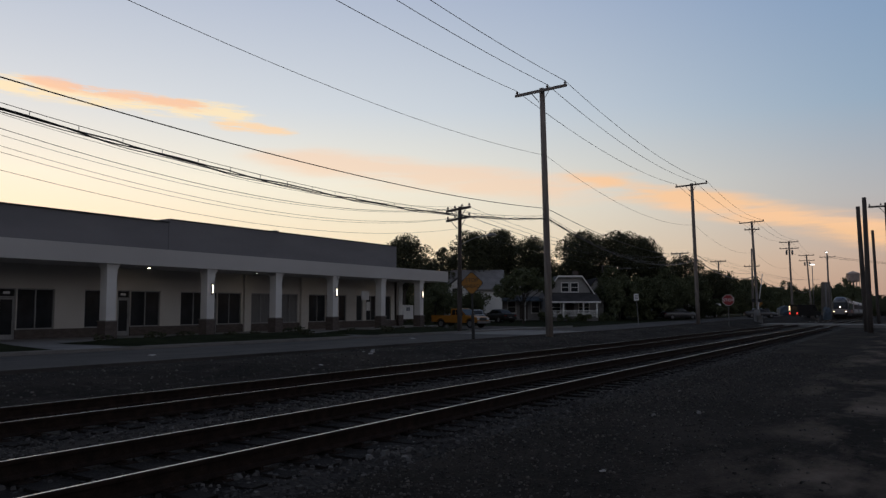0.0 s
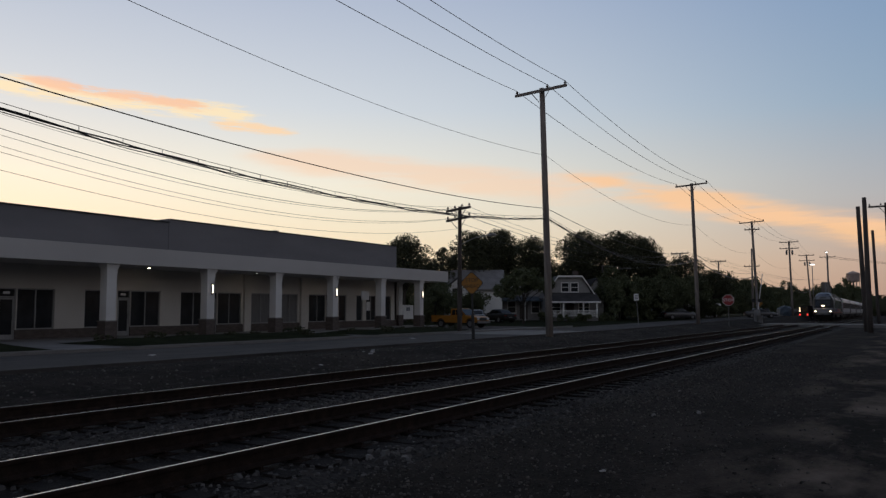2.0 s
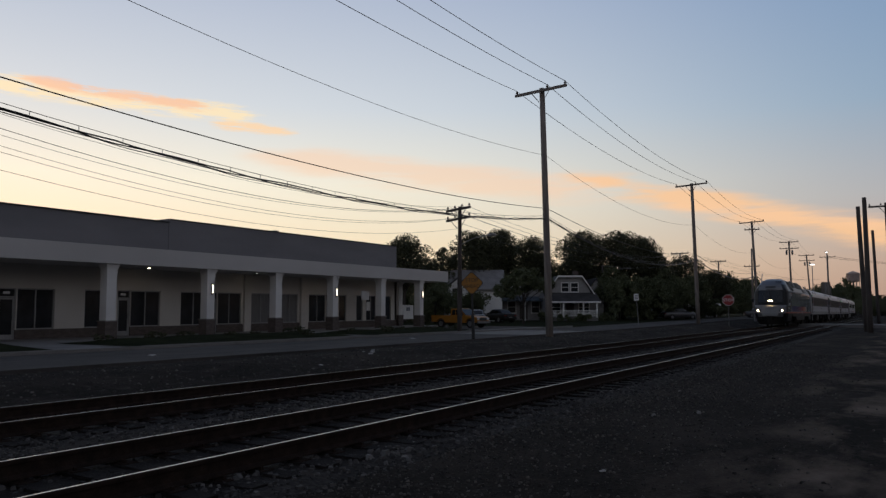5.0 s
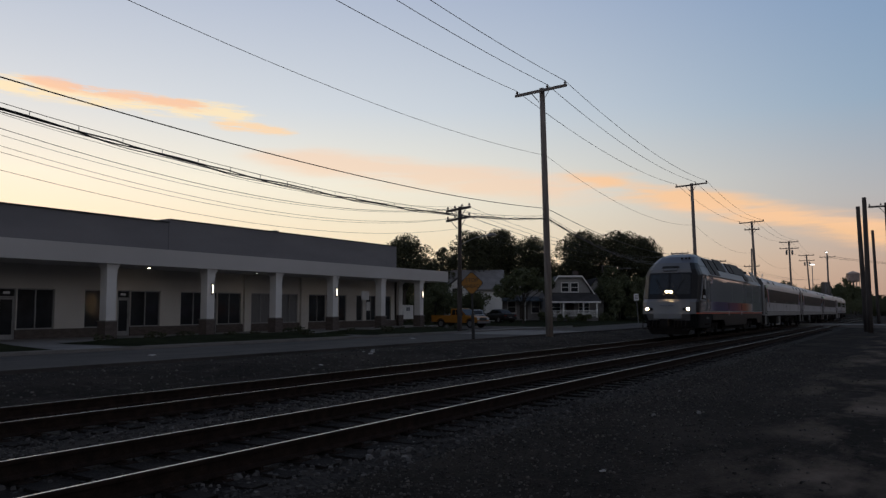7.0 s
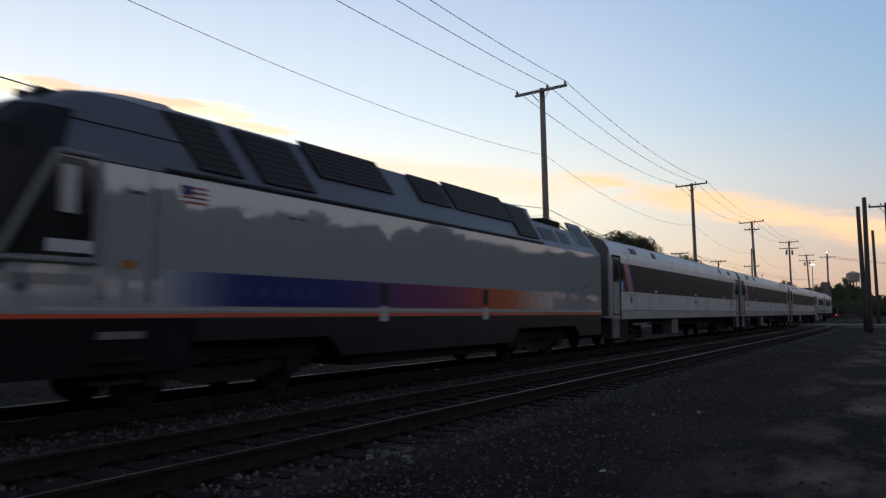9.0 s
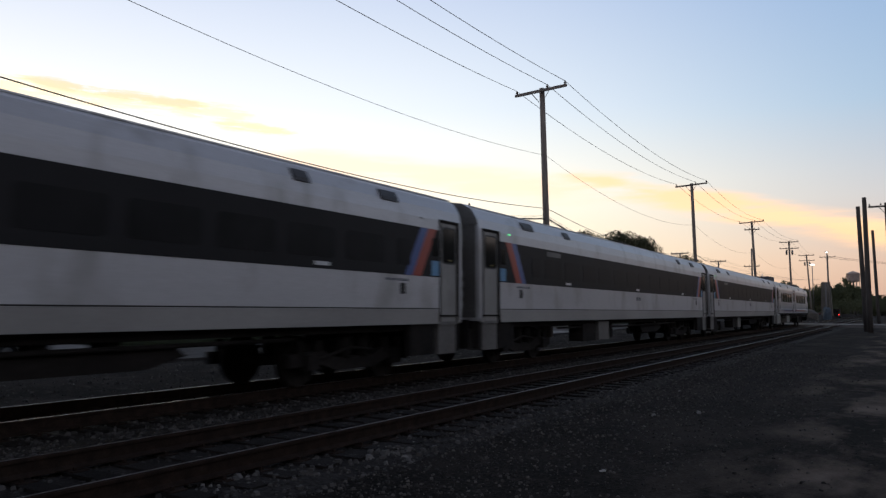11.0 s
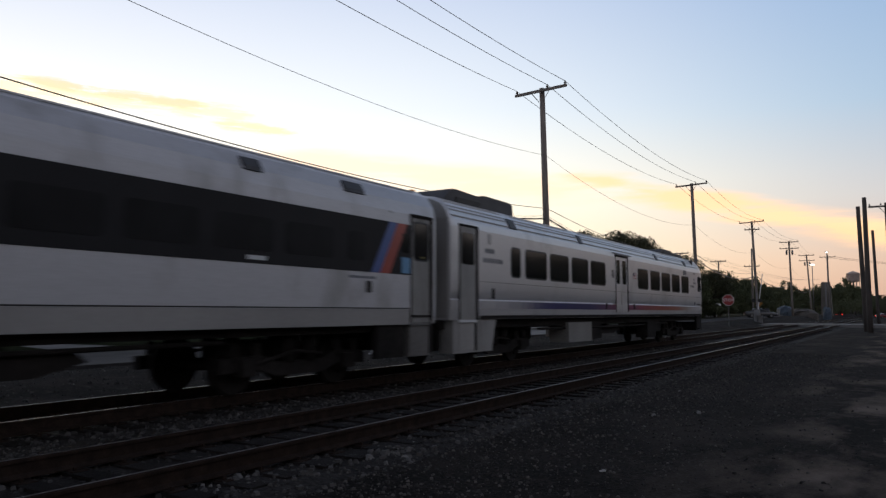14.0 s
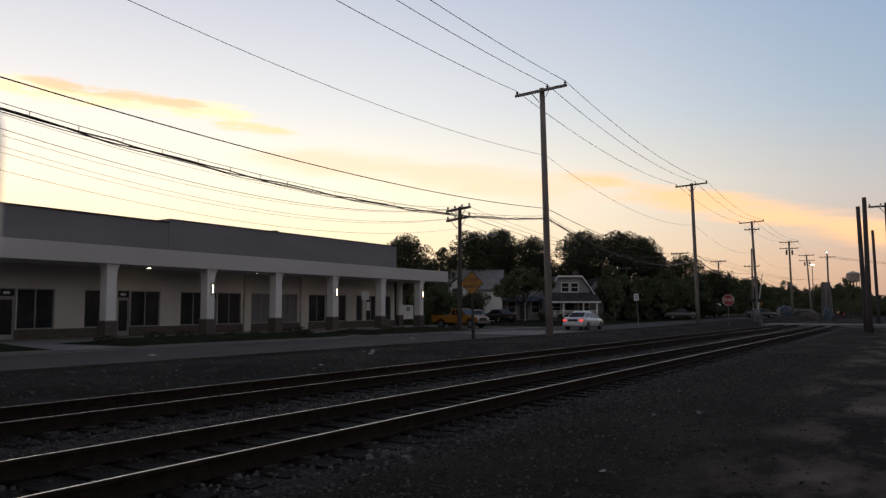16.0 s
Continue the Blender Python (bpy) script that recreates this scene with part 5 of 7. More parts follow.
def coach(seed, label, panel, tail=0.0):
    """A coach; tail shifts the fittings of its rear end."""
    C = root("passenger_coach", pose(RUN, 0, 0), label, "rail coach", "coaches of the train")
    W = 1.60
    # shell: flanks with a slight tumblehome and a rounded roof
    half = [(1.58, 1.17), (W, 1.45), (W, 3.24), (1.585, 3.45), (1.53, 3.70), (1.38, 3.95), (1.1, 4.11), (0.6, 4.19), (0.0, 4.21)]
    ring = half + [(-x, z) for x, z in half[-2::-1]]
    bm = bmesh.new()
    loft(bm, [[(x, y, z) for x, z in ring] for y in (0.35, 0.42, 25.55 + tail, 25.62 + tail)], smooth=False)
    part("body", bm, M["coach_silver"], C, "brushed silver car body with rounded roof", 0)
    plate(C, "side_sill", 1.50, 24.60 + tail, 1.125, 1.445, M["coach_sill"], 1.592, "dull silver lower sill", d=0.016)
    plate(C, "sill_seam", 1.50, 24.60 + tail, 1.45, 1.472, M["black"], 1.598, d=0.006)
    plate(C, "window_band", 1.43, 24.62 + tail, 2.16, 3.22, M["band"], W, "wide dark window band", d=0.005)
    for i in range(12):
        y = 4.32 + i * 1.52
        if y + 1.2 < 23:
            soft_plate(C, "window", y, y + 1.24, 2.36, 2.92, M["coachglass"], W + 0.005, "", 0.005)
    soft_plate(C, "window", 3.42, 4.0, 2.36, 2.92, M["coachglass"], W + 0.005, "", 0.005)
    soft_plate(C, "window", 22.7, 23.2, 2.36, 2.92, M["coachglass"], W + 0.005, "", 0.005)
    for mirror in (False, True):
        def yy(a, b):
            return (25.9 + tail - b, 25.9 + tail - a) if mirror else (a, b)
        k = -1 if mirror else 1
        # slanted two-colour flash
        for a, b, mt, lb in ((2.40, 2.74, "flash_red", "slanted red flash"), (2.74, 3.02, "flash_blue", "slanted blue flash")):
            a, b = yy(a - 0.38, b - 0.38) if mirror else (a, b)
            plate(C, "flash", a, b, 2.161, 3.219, M[mt], W + 0.005, lb, d=0.004, skew=-0.61 * k)
        a, b = (24.66 + tail, 25.36 + tail) if mirror else (0.56, 1.30)
        for s in (1, -1):
            bm = bmesh.new()
            xs = (min(s * 1.585, s * 1.62), max(s * 1.585, s * 1.62))
            box(bm, *xs, a - 0.025, a, 1.17, 3.40)
            box(bm, *xs, b, b + 0.12, 1.17, 3.40)
            box(bm, *xs, a - 0.025, b + 0.12, 3.40, 3.47)
            d = part("end_door", bm, M["under"], C, "silver vestibule door in a dark frame")
            xs = (min(s * 1.58, s * 1.606), max(s * 1.58, s * 1.606))
            part("door_leaf", B(*xs, a, b, 1.17, 3.395), M["coach_door"], d)
            soft_plate(d, "door_gasket", a + 0.06, b - 0.04, 2.47, 3.32, M["black"], 1.606, "", 0.003, 0.10, (s,))
            soft_plate(d, "door_window", a + 0.10, b - 0.08, 2.51, 3.28, M["doorglass"], 1.609, "", 0.004, 0.08, (s,))
            plate(d, "door_label", (a + b) / 2 + 0.0, (a + b) / 2 + 0.12, 2.545, 2.575, M["label_yellow"], 1.613, "small yellow label", 0.003, 0, (s,))
            part("door_sill", B(min(s * 1.60, s * 1.63), max(s * 1.60, s * 1.63), a - 0.02, b + 0.10, 1.28, 1.32), M["under"], d)
            xs = (min(s * 1.1, s * 1.57), max(s * 1.1, s * 1.57))
            bm = bmesh.new()
            box(bm, *xs, a - 0.02, b + 0.02, 0.45, 1.165)
            st = part("step_well", bm, M["well_grey"], C, "grey step well below the door", 0.02)
            part("step_trap", B(min(s * 1.57, s * 1.60), max(s * 1.57, s * 1.60), a - 0.04, b + 0.04, 1.10, 1.17), M["steel"], st)
        a, b = yy(0.36, 0.52)
        for s in (1, -1):
            bm = bmesh.new()
            box(bm, min(s * 1.4, s * 1.575), max(s * 1.4, s * 1.575), a, b, 0.5, 1.165)
            part("corner_skirt", bm, M["under"], C, "", 0.02)
        a, b = yy(1.42, 2.35)
        for s in (1, -1):
            part("side_skirt", B(min(s * 1.42, s * 1.55), max(s * 1.42, s * 1.55), a, b, 0.46, 1.124), M["under"], C, "black skirt panel", 0.02)
        a, b = (24.30 + tail, 24.60 + tail) if mirror else (1.47, 1.79)
        plate(C, "door_notice", a, b, 2.19, 2.52, M["notice_blue"], W + 0.005, "pale blue notice", d=0.004)
        a, b = (24.30 + tail, 24.58 + tail) if mirror else (1.50, 1.80)
        plate(C, "door_side_window", a, b, 2.62, 3.02, M["doorglass"], W + 0.005, d=0.004)
        a, b = yy(1.93, 2.05)
        plate(C, "signal_lamp", a + 0.03, b - 0.03, 3.42, 3.45, M["green_lamp"] if not mirror else M["lens"], 1.592, "small green door lamp", d=0.03)
        for q0, q1 in (((2.81, 3.4), (5.52, 5.93)) if mirror else ((2.95, 3.65), (5.97, 6.40))):
            a, b = yy(q0, q1)
            for s in (1, -1):
                bm = bmesh.new()
                v = [(1.545, 3.66), (1.52, 3.72), (1.44, 3.86), (1.455, 3.885), (1.55, 3.74), (1.565, 3.67)]
                prism(bm, [(s * x, z) for x, z in v], "y", a, b)
                part("roof_intake", bm, M["intake"], C, "dark roof intake grille")
        a, b = yy(2.45, 3.3)
        bars(C, a, 2.03, 6, 0.10, 0.05, 0.04, M["loco_roof"], W + 0.001)
        a, b = yy(2.62, 2.79)
        soft_plate(C, "side_socket", a, b, 1.76, 1.99, M["darkmetal"], W, "dark square socket cover", 0.012, 0.03)
        ye, k = (25.62 + tail, 1) if mirror else (0.35, -1)
        bm = bmesh.new()
        cap = [(1.57, 3.551), (1.525, 3.70), (1.375, 3.945), (1.095, 4.105), (0.6, 4.185)]
        prism(bm, cap + [(-x, z) for x, z in cap[::-1]], "y", min(ye, ye + k * 0.02), max(ye, ye + k * 0.02))
        part("end_cap", bm, M["end_grey"], C, "dark brown-grey roof end")
        for sx in (-1, 1):
            bm = bmesh.new()
            cyl(bm, (sx * 1.02, ye, 3.05), (sx * 1.02, ye + k * 0.10, 3.05), 0.16, 0.13, 12)
            part("end_lamp", bm, M["under"], C, "round dark end fitting")
            bm = bmesh.new()
            cyl(bm, (sx * 1.585, ye - k * 0.12, 1.20), (sx * 1.625, ye - k * 0.12, 1.20), 0.07, seg=10)
            part("corner_boss", bm, M["coach_sill"], C)
        end_fittings(C, ye, k)
    if panel:
        soft_plate(C, "destination_panel", 4.45, 5.5, 3.02, 3.16, M["well_grey"], W + 0.005, "dim grey destination panel", 0.006, 0.04)
    bars(C, 13.1, 1.84, 4, 0.10, 0.13, 0.045, M["loco_roof"], W + 0.001, name="number_bar")
    for y in (5.9, 13.1, 20.2):
        plate(C, "ledge_plate", y, y + 0.4, 2.22, 2.29, M["pale_stripe"], W + 0.005, d=0.006)
    for x in (-1.22, -0.95, -0.6, -0.2, 0.2, 0.6, 0.95, 1.22):
        z = {1.22: 4.05, 0.95: 4.135, 0.6: 4.19, 0.2: 4.205}[abs(x)]
        part("roof_rib", B(x - 0.02, x + 0.02, 0.5, 25.4, z - 0.01, z + 0.014), M["coach_silver"], C)
    coach_under(C, ((7.8, 1.2, 1.4, 0.42), (10.3, 0.9, 1.25, 0.47)), (14.6, 17.8, 0.56, 0.88), (9.16, 10.2))
    return C


def cab_car():
    C = root("cab_car", pose(RUN, 0, 0), "silver rail car with separate dark windows, thin blue-to-red stripe, roof housings", "rail coach", "coaches of the train")
    W = 1.60
    half = [(1.57, 1.20), (1.60, 1.46), (1.60, 1.665), (1.553, 1.70), (1.573, 1.77), (1.586, 1.85), (1.594, 1.94), (1.598, 2.03), (W, 2.12), (W, 2.48), (W, 3.18), (W, 3.40), (1.57, 3.56), (1.47, 3.80), (1.32, 3.98), (1.05, 4.12), (0.5, 4.19), (0.0, 4.20)]
    ring = half + [(-x, z) for x, z in half[-2::-1]]

    def at(y, k):
        return [(x * k, y, 1.2 + (z - 1.2) * (0.985 if k < 1 else 1)) for x, z in ring]
    bm = bmesh.new()
    rings = [at(0.5, 0.985), at(0.6, 1), at(25.06, 1), at(25.65, 1), at(25.92, 0.992), at(26.04, 0.97), at(26.12, 0.93)]
    vs = loft(bm, rings, caps=False)
    bm.faces.new(vs[0][::-1])
    gone = []
    for f in bm.faces:
        m = f.calc_center_median()
        if 25.1 < m.y < 25.6 and 2.5 < m.z < 3.15 and abs(m.x) > 1.5:
            gone.append(f)
    bmesh.ops.delete(bm, geom=gone, context="FACES_ONLY")
    part("body", bm, M["silver"], C, "silver car body with ribbed rounded roof")
    bm = bmesh.new()
    box(bm, -1.46, 1.46, 26.07, 26.118, 1.2, 2.55)
    box(bm, -0.55, 0.55, 26.07, 26.118, 2.5505, 3.2495)
    for s in (-1, 1):
        box(bm, min(s * 1.40, s * 1.485), max(s * 1.40, s * 1.485), 26.07, 26.118, 2.5505, 3.2495)
    prism(bm, [(-1.48, 3.25), (1.48, 3.25), (1.455, 3.52), (1.36, 3.77), (1.22, 3.93), (0.96, 4.07), (-0.96, 4.07), (-1.22, 3.93), (-1.36, 3.77), (-1.455, 3.52)], "y", 26.07, 26.118)
    part("end_wall", bm, M["silver"], C, "silver end wall with two windscreens")
    part("cab_partition", B(-1.5, 1.5, 24.4, 24.45, 1.3, 4.0), M["darkmetal"], C, "dark cab partition")
    # roof ribs
    for s in (1, -1):
        for x, z in ((1.54, 3.66), (1.475, 3.80), (1.40, 3.89), (1.30, 3.995), (1.16, 4.065)):
            for a, b in ((0.6, 3.5), (4.15, 8.6), (9.05, 17.5), (17.98, 22.45), (23.0, 25.6)):
                bm = bmesh.new()
                box(bm, s * x - 0.013, s * x + 0.013, a, b, z - 0.012, z + 0.012)
                part("roof_rib", bm, M["lowsilver"], C)
        for a, b in ((3.6, 4.04), (8.67, 8.98), (17.57, 17.91), (22.52, 22.9)):
            bm = bmesh.new()
            prism(bm, [(s * x, z) for x, z in ((1.545, 3.62), (1.46, 3.80), (1.395, 3.885), (1.41, 3.905), (1.485, 3.815), (1.57, 3.63))], "y", a, b)
            part("roof_intake", bm, M["intake"], C, "dark roof intake")
    plate(C, "flank_seam", 1.9, 25.7, 2.13, 2.142, M["steel"], W, d=0.006)
    plate(C, "side_sill", 1.9, 25.7, 1.21, 1.30, M["under"], 1.585, d=0.012)
    for part_of in ([(1.9, (0.46, 0.455, 0.46)), (4.2, (0.30, 0.295, 0.32)), (5.4, (0.07, 0.075, 0.17)), (6.2, (0.02, 0.026, 0.13)), (9.4, (0.02, 0.025, 0.12)), (10.4, (0.06, 0.028, 0.11)), (12.1, (0.16, 0.04, 0.10))],
                    [(13.6, (0.19, 0.04, 0.12)), (15.6, (0.23, 0.045, 0.075)), (18.2, (0.26, 0.055, 0.04)), (20.8, (0.27, 0.09, 0.06)), (22.6, (0.34, 0.29, 0.27)), (23.8, (0.46, 0.45, 0.45)), (25.3, (0.54, 0.54, 0.55))]):
        gradient_stripe(C, 1.47, 1.655, W, 0.005, part_of, "thin stripe fading from blue to red")
    for a, b in ((3.62, 4.14), (4.5, 5.9), (6.2, 7.6), (7.9, 9.3), (9.6, 11.0), (14.85, 16.2), (16.6, 17.95), (18.3, 19.65), (20.0, 21.35), (21.75, 23.1)):
        soft_plate(C, "window_gasket", a - 0.045, b + 0.045, 2.295, 3.125, M["black"], W, "", 0.004, 0.13)
        soft_plate(C, "window", a, b, 2.34, 3.08, M["carglass"], W + 0.004, "dark rounded side window", 0.005, 0.1)
    for s in (1, -1):
        # double middle door
        bm = bmesh.new()
        xs = (min(s * 1.59, s * 1.612), max(s * 1.59, s * 1.612))
        box(bm, *xs, 12.12, 12.16, 1.40, 3.42)
        box(bm, *xs, 13.46, 13.58, 1.40, 3.42)
        box(bm, *xs, 12.12, 13.58, 3.42, 3.50)
        d = part("middle_door", bm, M["under"], C, "narrow double side doors")
        for a, b in ((12.16, 12.72), (12.80, 13.46)):
            part("door_leaf", B(min(s * 1.58, s * 1.603), max(s * 1.58, s * 1.603), a, b, 1.40, 3.42), M["silver"], d)
            soft_plate(d, "door_window", a + 0.08, b - 0.12, 2.42, 3.30, M["carglass"], 1.603, "", 0.005, 0.08, (s,))
        plate(C, "door_hood", 11.8, 13.95, 3.53, 3.555, M["steel"], 1.59, d=0.03, sides=(s,))
        # end door with step well
        bm = bmesh.new()
        box(bm, *xs, 0.86, 0.90, 1.2, 3.42)
        box(bm, *xs, 1.66, 1.78, 1.2, 3.42)
        box(bm, *xs, 0.86, 1.78, 3.42, 3.48)
        d = part("end_door", bm, M["under"], C, "single end door with a tall window")
        part("door_leaf", B(min(s * 1.58, s * 1.603), max(s * 1.58, s * 1.603), 0.90, 1.66, 1.2, 3.42), M["coach_door"], d)
        soft_plate(d, "door_window", 0.97, 1.58, 2.52, 3.28, M["doorglass"], 1.603, "", 0.005, 0.08, (s,))
        bm = bmesh.new()
        prism(bm, [(0.62, 0.42), (2.52, 0.42), (2.74, 1.195), (0.62, 1.195)], "x", min(s * 1.2, s * 1.575), max(s * 1.2, s * 1.575))
        part("step_well", bm, M["coach_door"], C, "grey step well panel")
        plate(C, "step_trap", 0.90, 1.62, 0.50, 1.12, M["coach_sill"], 1.575, "dull grey trap panel below the door", 0.008, 0, (s,))
        plate(C, "trap_edge", 1.64, 1.74, 0.46, 1.13, M["under"], 1.575, "", 0.008, 0, (s,))
        part("step_edge", B(min(s * 1.576, s * 1.62), max(s * 1.576, s * 1.62), 0.86, 1.68, 1.14, 1.2), M["pale_stripe"], C)
    # roof housings at both ends
    for pts in ([(1.2, 4.10), (1.75, 4.50), (1.95, 4.52), (3.45, 4.47), (3.45, 4.55), (5.0, 4.54), (5.2, 4.48), (5.25, 4.10)], [(20.6, 4.10), (21.15, 4.39), (21.35, 4.41), (22.9, 4.41), (22.9, 4.34), (24.8, 4.33), (25.05, 4.28), (25.1, 4.1)]):
        bm = bmesh.new()
        prism(bm, pts, "x", -0.85, 0.85)
        h = part("roof_housing", bm, M["intake"], C, "dark grey rooftop equipment housing", 0.03)
        a, b = pts[2][0], pts[3][0]
        part("housing_grille", B(0.851, 0.87, a, b - 0.2, 4.18, 4.32), M["black"], h)
    for y in (25.25, 25.42):
        bm = bmesh.new()
        tube(bm, [(0.5, y, 4.15), (0.5, y, 4.34)], 0.03, 6)
        cyl(bm, (0.5, y - 0.12, 4.34), (0.5, y + 0.16, 4.34), 0.03, 0.09, 8)
        part("horn", bm, M["black"], C, "small black roof horn")
    bm = bmesh.new()
    cyl(bm, (0.3, 0.8, 4.18), (0.3, 0.8, 4.38), 0.09, 0.07, 8)
    part("roof_beacon", bm, M["amber"], C, "small amber roof beacon")
    for s in (1, -1):
        bm = bmesh.new()
        loop = []
        for cy, cz, a0 in ((25.53, 2.60, -90), (25.53, 3.06, 0), (25.18, 3.06, 90), (25.18, 2.60, 180)):
            loop += [(s * 1.592, cy + 0.12 * math.cos(radians(a0 + q)), cz + 0.12 * math.sin(radians(a0 + q))) for q in (0, 22.5, 45, 67.5, 90)]
        tube(bm, loop + loop[:1], 0.045, 6)
        w = part("cab_window", bm, M["black"], C, "small see-through cab side window in a black rounded gasket")
        part("pane", B(min(s * 1.575, s * 1.58), max(s * 1.575, s * 1.58), 25.08, 25.63, 2.50, 3.16), M["clear"], w)
    soft_plate(C, "destination_panel", 22.08, 22.68, 3.18, 3.40, M["loco_roof"], 1.598, "small dark destination panel", 0.012, 0.03)
    bars(C, 23.5, 2.62, 6, 0.09, 0.10, 0.04, M["loco_roof"], W + 0.001)
    bars(C, 2.05, 2.62, 7, 0.11, 0.12, 0.045, M["loco_roof"], W + 0.001)
    bars(C, 2.15, 2.86, 4, 0.09, 0.12, 0.04, M["loco_roof"], W + 0.001, name="number_bar")
    bars(C, 24.1, 2.80, 4, 0.09, 0.10, 0.04, M["loco_roof"], W + 0.001, name="number_bar")
    plate(C, "side_lamp", 2.32, 2.44, 3.10, 3.34, M["lens"], W, "small grey side lamp", d=0.03)
    plate(C, "side_lamp", 24.2, 24.3, 3.28, 3.36, M["loco_roof"], 1.599, d=0.02)
    plate(C, "side_lamp", 24.2, 24.3, 2.98, 3.06, M["loco_roof"], W, d=0.02)
    plate(C, "side_socket", 2.5, 2.62, 1.72, 1.98, M["black"], W, d=0.02)
    for y in (11.0, 14.2):
        plate(C, "side_socket", y, y + 0.13, 1.50, 1.70, M["black"], W + 0.004, "", 0.02)
    soft_plate(C, "side_socket", 24.28, 24.42, 1.76, 1.90, M["black"], 1.575, "", 0.02, 0.05)
    soft_plate(C, "marker_slot", 25.0, 25.55, 1.74, 1.80, M["black"], 1.573, "", 0.012, 0.02)
    bm = bmesh.new()
    tube(bm, [(1.60, 25.72, 1.45), (1.64, 25.72, 1.55), (1.64, 25.72, 2.30), (1.60, 25.72, 2.38)], 0.018, 6)
    part("handrail", bm, M["steel"], C)
    soft_plate(C, "flank_emblem", 11.68, 11.96, 2.62, 2.92, M["steel"], W, "small grey emblem", 0.004, 0.1)
    plate(C, "flag", 14.2, 14.62, 2.68, 2.92, M["white"], W, "small striped flag decal", d=0.004)
    bm = bmesh.new()
    for i in range(4):
        box(bm, W + 0.0041, W + 0.006, 14.2, 14.62, 2.68 + 0.066 * i, 2.712 + 0.066 * i)
    part("flag_stripe", bm, M["sign_red"], C)
    part("flag_canton", B(W + 0.0061, W + 0.008, 14.2, 14.38, 2.80, 2.92), M["blue"], C)
    # end face
    for x in (-0.95, 0.95):
        bm = bmesh.new()
        prism(bm, [(x - 0.36, 2.55), (x + 0.36, 2.55), (x + 0.34, 3.25), (x - 0.34, 3.25)], "y", 26.121, 26.14)
        part("end_window", bm, M["clear"], C, "dark windscreen pane in the end face")
    part("gangway_door", B(-0.42, 0.42, 26.121, 26.17, 1.3, 3.3), M["lowsilver"], C)
    for x in (-1.25, 1.25):
        bm = bmesh.new()
        cyl(bm, (x, 26.12, 1.62), (x, 26.16, 1.62), 0.07, seg=10)
        part("tail_lamp", bm, M["tail_off"], C, "small red tail lamp")
    bm = bmesh.new()
    box(bm, -1.4, 1.4, 25.3, 25.6, 0.45, 0.9)
    for x in (-1.45, 1.45):
        box(bm, x - 0.05, x + 0.05, 25.0, 26.07, 0.55, 1.2)
        box(bm, x - 0.2, x + 0.05, 25.6, 26.12, 0.5, 0.6)
    tube(bm, [(0, 26.07, 0.9), (0, 26.55, 0.85)], 0.12, 8)
    part("end_steps", bm, M["under"], C, "dark end steps and coupler")
    end_fittings(C, 0.5, -1, "coach_sill")
    bm = bmesh.new()
    cap = [(1.53, 3.551), (1.44, 3.77), (1.30, 3.94), (1.0, 4.06)]
    prism(bm, cap + [(-x, z) for x, z in cap[::-1]], "y", 0.48, 0.499)
    part("end_cap", bm, M["coach_sill"], C, "dull grey roof end")
    coach_under(C, ((10.05, 1.2, 1.35, 0.47), (16.6, 1.2, 1.42, 0.34), (18.2, 0.8, 1.3, 0.55)), (11.3, 13.5, 0.62, 0.90), (7.9, 9.95), "box_grey")
    return C


M["end_grey"] = surf("end_grey", (0.095, 0.091, 0.088), (0.15, 0.145, 0.14), 0.8, 0.6, 0, 0, 20)
M["clear"] = surf("clear", (0.50, 0.52, 0.52), (0.56, 0.58, 0.58), 2, 0.02, grain=0.02)
M["clear"].node_tree.nodes["Principled BSDF"].inputs["Transmission Weight"].default_value = 1.0
M["clear"].node_tree.nodes["Principled BSDF"].inputs["IOR"].default_value = 1.15
M["box_grey"] = surf("box_grey", (0.19, 0.186, 0.182), (0.27, 0.263, 0.256), 0.8, 0.6, 0, 0, 20)
M["flash_red"] = surf("flash_red", (0.34, 0.055, 0.04), (0.40, 0.07, 0.05), 1.0, 0.35)
M["flash_blue"] = surf("flash_blue", (0.055, 0.105, 0.31), (0.07, 0.125, 0.35), 1.0, 0.35)
M["notice_blue"] = surf("notice_blue", (0.12, 0.30, 0.52), (0.15, 0.36, 0.60), 1.0, 0.45)

LOCO_LEN, CAR_LEN = 21.8, 25.9
carriages.append((locomotive(), 0.0))
carriages.append((coach(11, "silver passenger coach with a dark window band, behind the locomotive", False, -0.27), LOCO_LEN + 0.05))
carriages.append((coach(12, "silver passenger coach with a dark window band, in mid-train", True, -0.06), LOCO_LEN + CAR_LEN))
carriages.append((coach(13, "silver passenger coach with a dark window band, before the last car", True, 0.15), LOCO_LEN + 2 * CAR_LEN + 0.08))
carriages.append((cab_car(), LOCO_LEN + 3 * CAR_LEN + 0.12))


